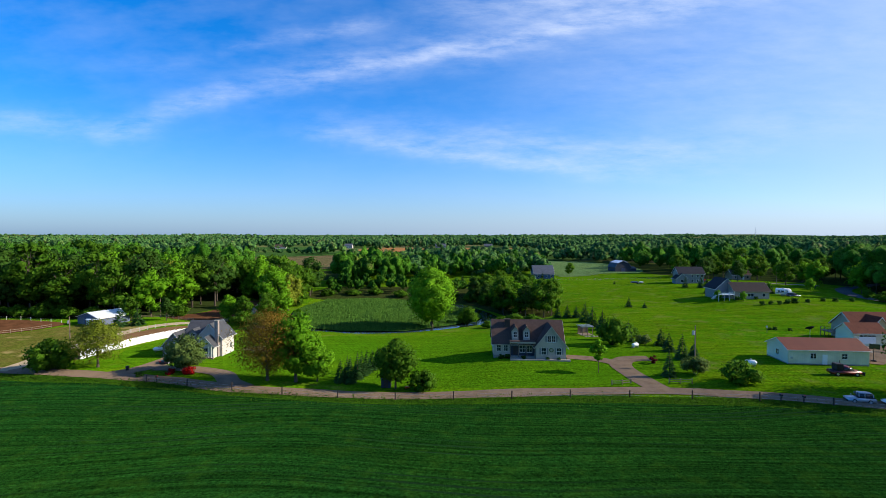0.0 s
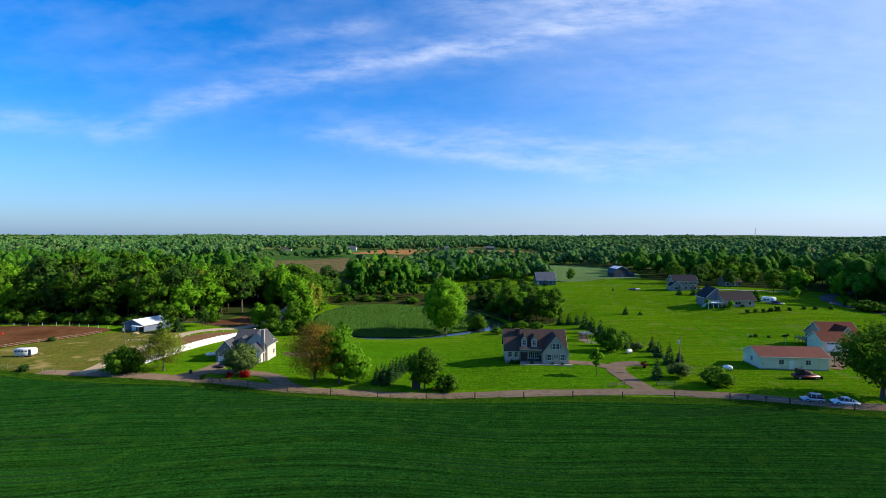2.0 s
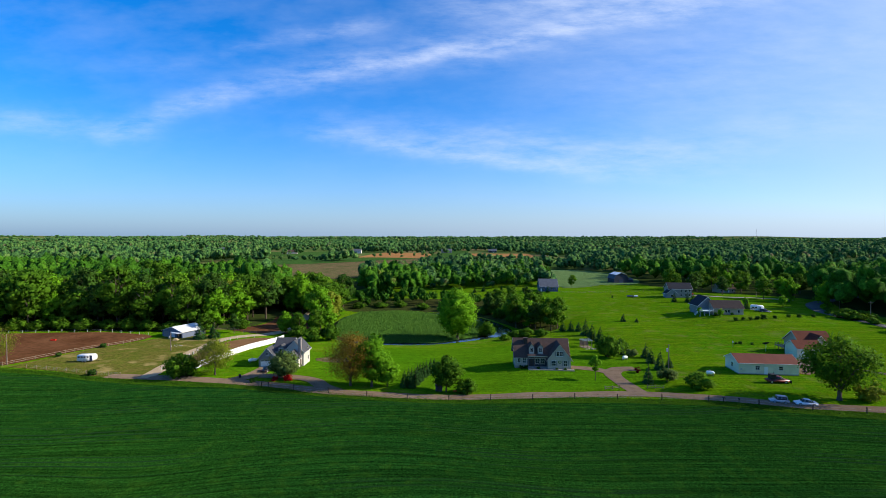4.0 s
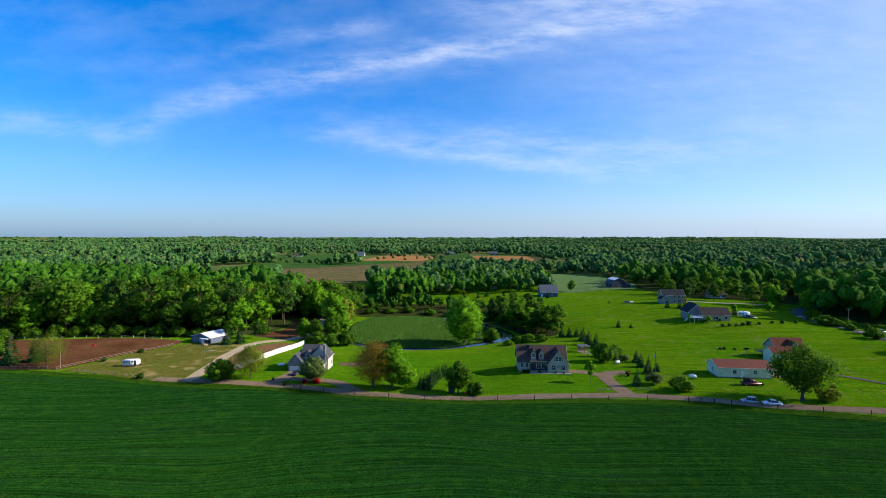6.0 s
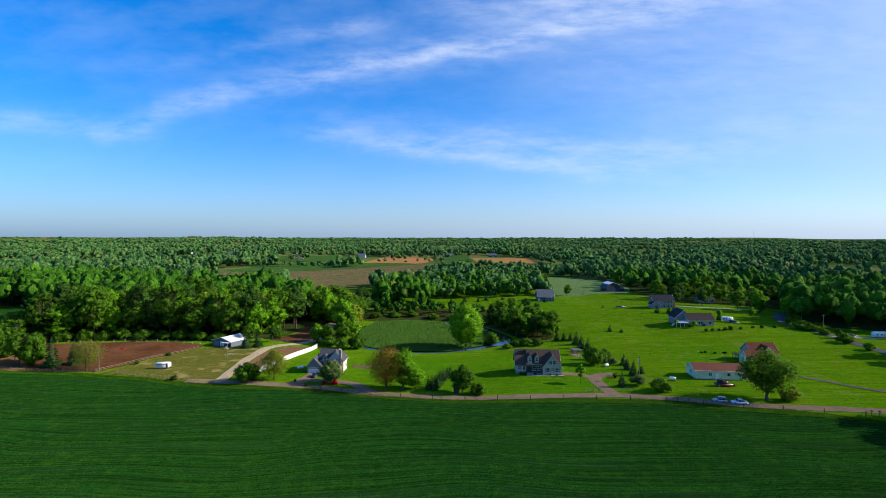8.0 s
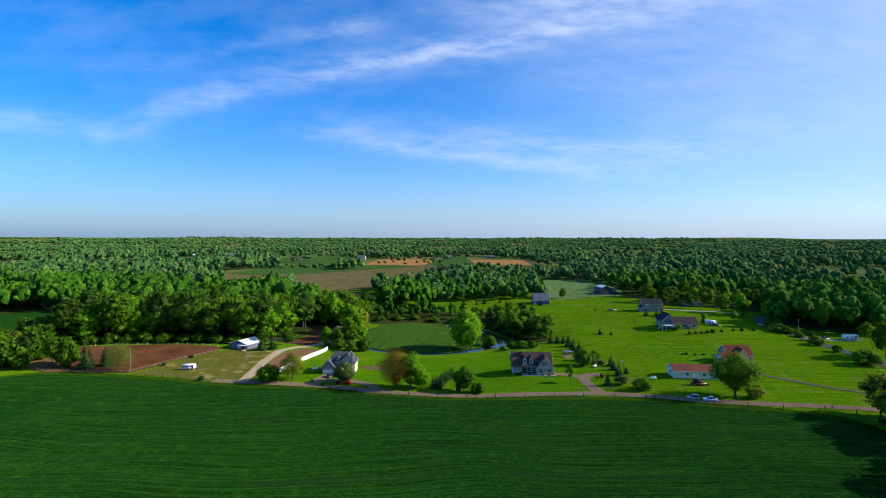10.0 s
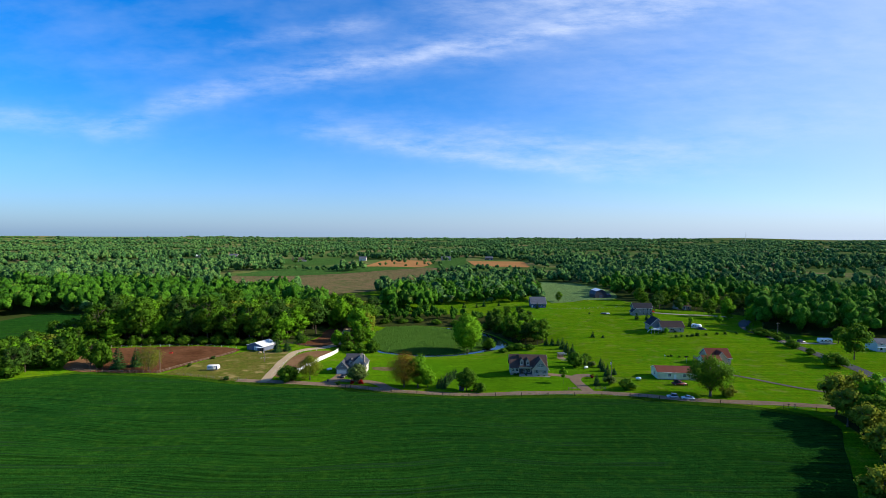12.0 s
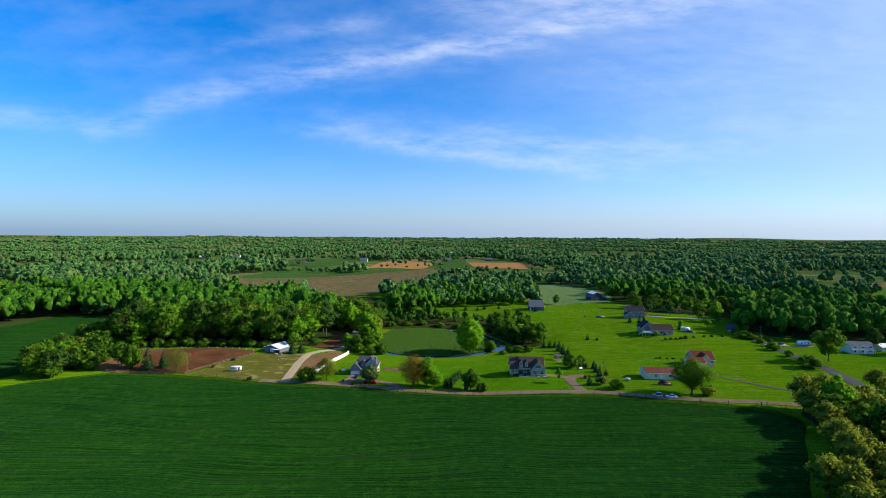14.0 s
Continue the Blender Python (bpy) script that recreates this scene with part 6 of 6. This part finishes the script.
utility_pole(-113, 196, 9, False, "wooden pole among trees", False)


def wheel(parent, x, y, r=0.33, w=0.22):
    t = part("wheel", cylinder(r, w, 18), M["rubber"], parent, "black tyre")
    t.matrix_basis = pose(x, y + w / 2, r, 90)
    part("rim", cylinder(r * 0.62, w + 0.03, 14), M["grey_metal"], t).matrix_basis = pose(0, 0, -0.015)


def body_from(profile, width, taper, mat, name, parent, label=""):
    """A car body: a side outline, narrowed towards the top."""
    zs = [z for _, z in profile]
    lo, hi = min(zs), max(zs)
    bm = prism(profile, -width / 2, width / 2)
    for v in bm.verts:
        v.co.y *= 1 - taper * max(0, (v.co.z - lo) / (hi - lo))
    bmesh.ops.bevel(bm, geom=bm.edges[:], offset=0.05, segments=2, affect="EDGES")
    ob = part(name, bm, mat, parent, label)
    ob.data.polygons.foreach_set("use_smooth", [True] * len(ob.data.polygons))
    return ob


def car(name, x, y, yaw, mat, label, length=4.7, wagon=False, z=None):
    c = thing(name, x, y, yaw, label, "car", z=z)
    h = length / 2
    body_from([(-h, 0.3), (-h, 0.78), (-h + 0.25, 0.9), (h - 1.2, 0.86), (h - 0.15, 0.68), (h, 0.5), (h, 0.28)], 1.78, 0.06, mat, "body", c)
    rear = -h + (0.15 if wagon else 0.75)
    top = 1.62 if wagon else 1.42
    body_from([(rear, 0.84), (rear + (0.25 if wagon else 0.6), top - 0.04), (0.35, top), (h - 1.25, 0.84)], 1.62, 0.2, M["glass"], "cabin_glass", c, "dark glazed cabin")
    body_from([(rear + (0.3 if wagon else 0.66), top - 0.06), (rear + (0.32 if wagon else 0.72), top + 0.03), (0.2, top + 0.05), (0.42, top - 0.04)], 1.34, 0.04, mat, "roof_panel", c)
    for q in (-1, 1):
        for a in (rear + (0.3 if wagon else 0.62), -0.35, 0.45):
            part("pillar", box(a - 0.05, a + 0.05, q * 0.74 - 0.03, q * 0.74 + 0.03, 0.84, top - 0.06), mat, c)
        part("headlight", box(h - 0.2, h - 0.02, q * 0.62 - 0.18, q * 0.62 + 0.18, 0.56, 0.68, 0.02), M["trim"], c)
        part("taillight", box(-h - 0.01, -h + 0.05, q * 0.66 - 0.14, q * 0.66 + 0.14, 0.62, 0.8), M["red"], c)
        part("mirror", box(0.75, 0.9, q * 0.98 - 0.1, q * 0.98 + 0.1, 0.88, 1.0, 0.02), mat, c)
        for a in (-h + 0.85, h - 0.9):
            wheel(c, a, q * 0.78)
    part("bumper", box(h - 0.08, h + 0.04, -0.8, 0.8, 0.3, 0.46, 0.03), M["black"], c)
    return c


car("estate_car", 67.8, 79.3, 164, M["silver"], "silver hatchback parked on the verge beside the road", 3.9, True)
car("sedan", 72.6, 77.4, 166, M["white_car"], "white sedan parked on the verge beside the road", 4.5)
car("sedan", -61.9, 110.9, 78, M["black_car"], "black sedan parked before a garage", 4.6)
car("suv", 186, 173.5, 10, M["navy"], "dark blue car parked at the roadside", 4.7, True)
car("suv", 145.2, 203.2, -10, M["navy"], "dark blue car beside the travel trailer", 4.8, True)


def pickup(x, y, yaw, label):
    c = thing("pickup_truck", x, y, yaw, label, "pickup")
    body_from([(-2.7, 0.45), (-2.7, 1.02), (0.6, 1.05), (1.4, 1.02), (2.55, 0.92), (2.7, 0.7), (2.7, 0.42)], 1.9, 0.04, M["red_car"], "body", c)
    body_from([(-0.55, 1.0), (-0.42, 1.68), (0.75, 1.7), (1.45, 1.0)], 1.66, 0.18, M["glass"], "cabin_glass", c)
    body_from([(-0.45, 1.62), (-0.44, 1.74), (0.72, 1.76), (0.85, 1.64)], 1.42, 0.05, M["red_car"], "roof_panel", c)
    part("bed_floor", box(-2.62, -0.62, -0.8, 0.8, 1.03, 1.07), M["black"], c)
    cap = part("load_box", box(-1.9, -0.65, -0.75, 0.75, 1.08, 2.3, 0.06), M["black"], c, "dark box in the truck bed")
    part("stack_pipe", cylinder(0.08, 1.2, 10), M["wood"], cap).matrix_basis = pose(-0.7, 0.3, 1.6)
    plow = part("plough_blade", box(2.9, 3.05, -1.1, 1.1, 0.15, 0.85, 0.03), M["black"], c, "snow plough blade")
    part("plough_arm", box(2.7, 2.9, -0.3, 0.3, 0.35, 0.5), M["black"], plow)
    for q in (-1, 1):
        for a in (-1.8, 1.75):
            wheel(c, a, q * 0.82, 0.4, 0.26)
        part("headlight", box(2.6, 2.72, q * 0.7 - 0.15, q * 0.7 + 0.15, 0.7, 0.84), M["trim"], c)


pickup(77.6, 94.4, -4, "dark red pickup truck with a plough parked on grass")


def camper(name, x, y, yaw, length, label):
    c = thing(name, x, y, yaw, label, "camper")
    h = length / 2
    body_from([(-h, 0.55), (-h, 2.7), (-h + 0.3, 2.95), (h - 0.5, 2.95), (h, 2.4), (h, 0.9), (h - 0.3, 0.55)], 2.4, 0.05, M["vinyl"], "body", c)
    part("stripe", box(-h + 0.1, h - 0.15, -1.225, -1.2, 1.1, 1.35), M["navy"], c, "dark stripe")
    for a in (-h + 1.3, -0.3, h - 1.6):
        part("window", box(a - 0.45, a + 0.45, -1.21, -1.17, 1.6, 2.2), M["glass"], c)
    part("door", box(0.7, 1.4, -1.22, -1.18, 0.65, 2.5), M["trim"], c)
    part("roof_vent", box(-0.6, 0.2, -0.35, 0.35, 2.95, 3.2, 0.05), M["grey_metal"], c)
    part("hitch", box(h - 0.1, h + 1.2, -0.06, 0.06, 0.45, 0.6), M["black"], c)
    for q in (-1, 1):
        for a in (-0.45, 0.35):
            wheel(c, a, q * 1.05)


camper("travel_trailer", 143.5, 206.8, -35, 5.6, "white travel trailer parked on the lawn")
camper("travel_trailer", 198.5, 172.5, 4, 7.5, "long white travel trailer beside the paved road")


def horse_trailer():
    c = thing("horse_trailer", -124.6, 123.6, 4, "white and dark blue horse trailer on the pasture", "trailer")
    body_from([(-2.6, 0.5), (-2.6, 2.3), (-2.3, 2.5), (2.2, 2.5), (2.6, 2.1), (2.6, 0.9), (2.2, 0.5)], 2.0, 0.04, M["white"], "body", c)
    for a in (-2.0, -1.1, -0.2, 0.7):
        part("window", box(a - 0.28, a + 0.28, -1.02, -0.97, 1.55, 2.05), M["glass"], c)
    part("door", box(1.3, 2.1, -1.025, -0.98, 0.6, 2.3), M["navy"], c)
    part("hitch", box(2.5, 3.8, -0.07, 0.07, 0.45, 0.6), M["black"], c)
    for q in (-1, 1):
        for a in (-0.9, 0.0):
            wheel(c, a, q * 0.92)


horse_trailer()


def tank(x, y, yaw, label, L=2.6, r=0.5):
    c = thing("propane_tank", x, y, yaw, label, "gas tank")
    bm = bmesh.new()
    bmesh.ops.create_uvsphere(bm, u_segments=16, v_segments=12, radius=r)
    for v in bm.verts:
        v.co = Vector((v.co.z + math.copysign(L / 2 - r, v.co.z), v.co.y, v.co.x + r + 0.25))
    t = part("vessel", bm, M["vinyl"], c)
    t.data.polygons.foreach_set("use_smooth", [True] * len(t.data.polygons))
    part("valve_dome", cylinder(0.18, 0.25), M["grey_metal"], c).matrix_basis = pose(0, 0, 2 * r + 0.2)
    for q in (-0.7, 0.7):
        part("foot", box(q - 0.1, q + 0.1, -0.35, 0.35, -0.05, 0.4), M["concrete"], c)


tank(-70.3, 121, 30, "white propane tank on the lawn")
tank(48.3, 123, 25, "white propane tank beside the spruces", 2.0)
tank(64.0, 101.6, -20, "white propane tank near the outbuilding", 2.2)


def mailbox(x, y, mat, label):
    c = thing("mailbox", x, y, 0, label, "mailbox")
    part("post", box(-0.06, 0.06, -0.06, 0.06, -0.3, 1.05), M["dark_wood"], c)
    bm = prism([(-0.13, 1.06), (0.13, 1.06), (0.13, 1.22), (0.08, 1.32), (-0.08, 1.32), (-0.13, 1.22)], -0.28, 0.28)
    part("box", bm, M[mat], c)
    part("flag", box(0.132, 0.15, -0.1, 0.1, 1.2, 1.4), M["red"], c)


mailbox(55.2, 79.6, "black", "black mailbox on a post by the road")
mailbox(58.2, 78.6, "black", "black mailbox on a post by the road")
mailbox(-56, 95.4, "black", "black mailbox on a post by the drive")
mailbox(104, 68.5, "black", "black mailbox on a post by the road")
mailbox(106, 68.2, "black", "black mailbox on a post by the road")


def bin_(x, y):
    c = thing("wheeled_bin", x, y, 20, "black wheeled rubbish bin by the drive", "bin")
    bm = box(-0.3, 0.3, -0.35, 0.35, 0.05, 1.0, 0.04)
    for v in bm.verts:
        k = 0.8 + 0.2 * v.co.z
        v.co.x, v.co.y = v.co.x * k, v.co.y * k
    part("body", bm, M["black"], c)
    part("lid", box(-0.33, 0.33, -0.38, 0.38, 1.0, 1.08, 0.03), M["black"], c)


bin_(-67.2, 104)


def gazebo():
    c = thing("gazebo", 44.0, 151.5, 10, "small weathered timber pergola shelter", "pergola")
    for a in (-1.6, 0, 1.6):
        for b in (-1.6, 1.6):
            part("post", box(a - 0.08, a + 0.08, b - 0.08, b + 0.08, -0.3, 2.5), M["wood"], c)
    for b in (-1.6, 1.6):
        part("beam", box(-2.0, 2.0, b - 0.06, b + 0.06, 2.5, 2.68), M["grey_metal"], c)
    for i in range(9):
        part("rafter", box(-1.9 + i * 0.47, -1.82 + i * 0.47, -2.0, 2.0, 2.68, 2.8), M["grey_metal"], c)
    part("floor", box(-1.9, 1.9, -1.9, 1.9, -0.2, 0.1), M["wood"], c)
    part("lattice", box(-1.6, 1.6, 1.66, 1.70, 0.2, 2.2), M["wood"], c)


gazebo()
for i, (x, y, r) in enumerate(((44, 147.5, 0.5), (45.2, 147, 0.6), (46.4, 147.4, 0.45), (47.4, 146.6, 0.5), (43, 147.2, 0.4), (48.4, 147.3, 0.45))):
    bm = bmesh.new()
    bmesh.ops.create_icosphere(bm, subdivisions=2, radius=r)
    for v in bm.verts:
        v.co *= 1 + 0.35 * noise.noise(v.co * 2 + Vector((i * 7, 0, 0)))
        v.co.z *= 0.6
    b = new("boulder", data("boulder", bm, M["concrete"]))
    b.matrix_basis = pose(x, y, ground_at(x, y) + r * 0.15)
    tagged(b, "grey garden boulder in a rockery bed", "rock", "rockery stones")


def hoop():
    c = thing("basketball_hoop", 92.5, 105, -30, "portable basketball hoop on the concrete apron", "basketball hoop")
    part("base", box(-0.5, 0.5, -0.4, 0.4, 0.15, 0.45, 0.08), M["black"], c)
    part("pole", cylinder(0.06, 3.4, 10), M["black"], c).matrix_basis = pose(0, 0, 0.3)
    part("backboard", box(-0.9, 0.9, -0.72, -0.66, 2.9, 4.0), M["glass"], c)
    tv, tf = [], []
    tube(tv, tf, [(0.23 * math.cos(k * math.pi / 6), -0.98 + 0.23 * math.sin(k * math.pi / 6), 3.05) for k in range(13)], [0.015] * 13, 5)
    sub("rim", mesh_of("rim", tv, tf, M["orange_pl"]), c)
    part("arm", box(-0.05, 0.05, -0.66, 0.06, 3.3, 3.4), M["black"], c)


hoop()


def dish(x, y):
    c = thing("satellite_dish", x, y, 0, "dark satellite dish on a pole", "satellite dish")
    part("pole", cylinder(0.06, 2.4, 10), M["grey_metal"], c)
    bm = bmesh.new()
    bmesh.ops.create_cone(bm, cap_ends=False, segments=20, radius1=1.1, radius2=0.25, depth=0.45)
    bmesh.ops.solidify(bm, geom=bm.faces[:], thickness=0.03)
    part("reflector", bm, M["black"], c).matrix_basis = pose(0, 0, 2.6, 150, 0, 0)


dish(100.5, 134)


def swing(x, y):
    c = thing("bird_house_post", x, y, 0, "white nest box on a slim post in the meadow", "nest box")
    part("post", box(-0.05, 0.05, -0.05, 0.05, -0.2, 1.6), M["wood"], c)
    part("box", prism([(-0.2, 1.6), (0.2, 1.6), (0.2, 1.95), (0, 2.15), (-0.2, 1.95)], -0.18, 0.18), M["trim"], c)


swing(93, 140.5)


def shelter():
    c = thing("utility_cabinet", -10.9, 93.6, 0, "dark green utility cabinet under a tree", "cabinet")
    part("body", box(-0.9, 0.9, -0.6, 0.6, -0.1, 1.7, 0.05), M["dark_siding"], c)
    part("roof", prism([(-1.05, 1.7), (1.05, 1.7), (0, 2.1)], -0.75, 0.75), M["grey_roof"], c)
    part("door", box(-0.4, 0.4, -0.64, -0.6, 0.1, 1.5), M["dark_wood"], c)


shelter()
o = thing("toy_car", -6.8, 92.6, 30, "small orange ride-on toy on the grass", "toy")
part("body", box(-0.5, 0.5, -0.25, 0.25, 0.15, 0.5, 0.08), M["orange_pl"], o)
for q in (-0.3, 0.3):
    wheel(o, q, 0.2, 0.15, 0.1)
o = thing("feed_trough", -163, 158, 10, "red plastic feed trough on the paddock soil", "trough")
part("tub", box(-0.9, 0.9, -0.4, 0.4, 0.1, 0.6, 0.08), M["red"], o)
part("water", box(-0.75, 0.75, -0.28, 0.28, 0.605, 0.62), M["water"], o)
o = thing("tractor_loader", 143, 270, 0, "red garden tractor parked by the drive", "tractor")
part("body", box(-1.4, 1.4, -0.6, 0.6, 0.5, 1.3, 0.1), M["red"], o)
part("cab", box(-1.0, 0.0, -0.55, 0.55, 1.3, 2.2, 0.08), M["red"], o)
for q in (-1, 1):
    wheel(o, -0.9, q * 0.7, 0.6, 0.3)
    wheel(o, 0.95, q * 0.65, 0.4, 0.25)
o = thing("flatbed_trailer", 106, 268, -5, "flat trailer with covered boats in the meadow", "trailer")
part("bed", box(-3.5, 3.5, -1.0, 1.0, 0.5, 0.62), M["wood"], o)
part("cover", box(-3.2, 0.4, -0.9, 0.9, 0.63, 1.3, 0.25), M["navy"], o, "blue tarpaulin cover")
part("hull", box(0.8, 3.4, -0.8, 0.8, 0.63, 1.2, 0.25), M["vinyl"], o)
for q in (-1, 1):
    wheel(o, 0.3, q * 1.05)
o = thing("log_pile", -117, 163, 8, "pile of pale cut logs on the pasture", "logs")
for i in range(7):
    part("log", cylinder(0.2, 2.2, 9), M["drive"], o).matrix_basis = pose(-0.8 + (i % 4) * 0.45, 0, 0.2 + 0.36 * (i // 4), 90, 0, 6 * (i % 3))
o = thing("jump_pole", -112, 150, 25, "pale horse-jump poles lying on the pasture", "jump")
for i in range(3):
    part("bar", cylinder(0.08, 3.2, 8), M["trim"], o).matrix_basis = pose(i * 0.8, i * 0.5, 0.1, 90, 0, 20 * i)
o = thing("radio_mast", 2560, 4030, 0, "slender radio mast on the skyline", "mast", z=14)
part("lattice", cylinder(1.6, 78, 6, 0.7), M["grey_metal"], o)
for i in range(3):
    part("guy_wire", cylinder(0.2, 60, 5), M["grey_metal"], o).matrix_basis = pose(18 * math.cos(i * 2.1), 18 * math.sin(i * 2.1), 0, 16 * math.sin(i * 2.1), -16 * math.cos(i * 2.1), 0)
patch("far_lake", [(1470, 1800), (1620, 1760), (1700, 2060), (1580, 2120)], 40, 0.6, M["water"], "distant lake shining among woods", category="lake")
patch("far_lake", [(1150, 1560), (1240, 1540), (1300, 1600), (1200, 1640)], 30, 2.0, M["water"], "small distant pond among woods", category="lake")

def upward(g, n):
    """Normals of standing blades that catch light from above."""
    u = g.normal(size=(n, 3)) * 0.25 + np.array((0.1, -0.25, 1.0))
    return np.repeat(u / np.linalg.norm(u, axis=1)[:, None], 4, 0)


# rough grass clumps along the verge and the field's rim
def verge_tufts():
    g = np.random.default_rng(3)
    line = np.array(along(EDGE[4:], 0.06))
    n = len(line)
    off = g.normal(0.4, 1.3, n)
    x, y = line[:, 0] + g.normal(0, 0.3, n), line[:, 1] + off
    z = heights(x, y) + 0.1
    k = 3
    x, y, z = np.repeat(x, k), np.repeat(y, k), np.repeat(z, k)
    n = len(x)
    a = g.uniform(-1.4, 1.4, n)
    w, h = g.uniform(0.03, 0.08, n), g.uniform(0.08, 0.30, n)
    lx, ly = g.normal(0, 0.18, n), g.normal(0, 0.18, n)
    c, s = np.cos(a) * w, np.sin(a) * w
    V = np.stack([np.stack([x - c, y - s, z - 0.1], 1), np.stack([x + c, y + s, z - 0.1], 1), np.stack([x + c * 0.5 + lx, y + s * 0.5 + ly, z + h], 1), np.stack([x - c * 0.5 + lx, y - s * 0.5 + ly, z + h], 1)], 1).reshape(-1, 3)
    tagged(new("verge_grass", quads_mesh("verge_grass", V, upward(g, n), M["tuft"])), "tall rough grass along the field edge", "grass", kind="stuff")


verge_tufts()


def reed_tufts():
    g = np.random.default_rng(4)
    n = 26000
    x, y = g.uniform(-64, 18, n), g.uniform(160, 252, n)
    ok = inside(x, y, smooth_line(REEDS + [REEDS[0]], 5)[:-1])
    x, y = x[ok], y[ok]
    n = len(x)
    a, w, h = g.uniform(-1.4, 1.4, n), g.uniform(0.12, 0.3, n), g.uniform(0.3, 0.9, n)
    c, s = np.cos(a) * w, np.sin(a) * w
    z = np.full(n, -4.72)
    V = np.stack([np.stack([x - c, y - s, z], 1), np.stack([x + c, y + s, z], 1), np.stack([x + c * 0.6, y + s * 0.6, z + h], 1), np.stack([x - c * 0.6, y - s * 0.6, z + h], 1)], 1).reshape(-1, 3)
    tagged(new("reeds", quads_mesh("reeds", V, upward(g, n), M["reed"])), "upright green reeds in the pond", "reeds", kind="stuff")


reed_tufts()
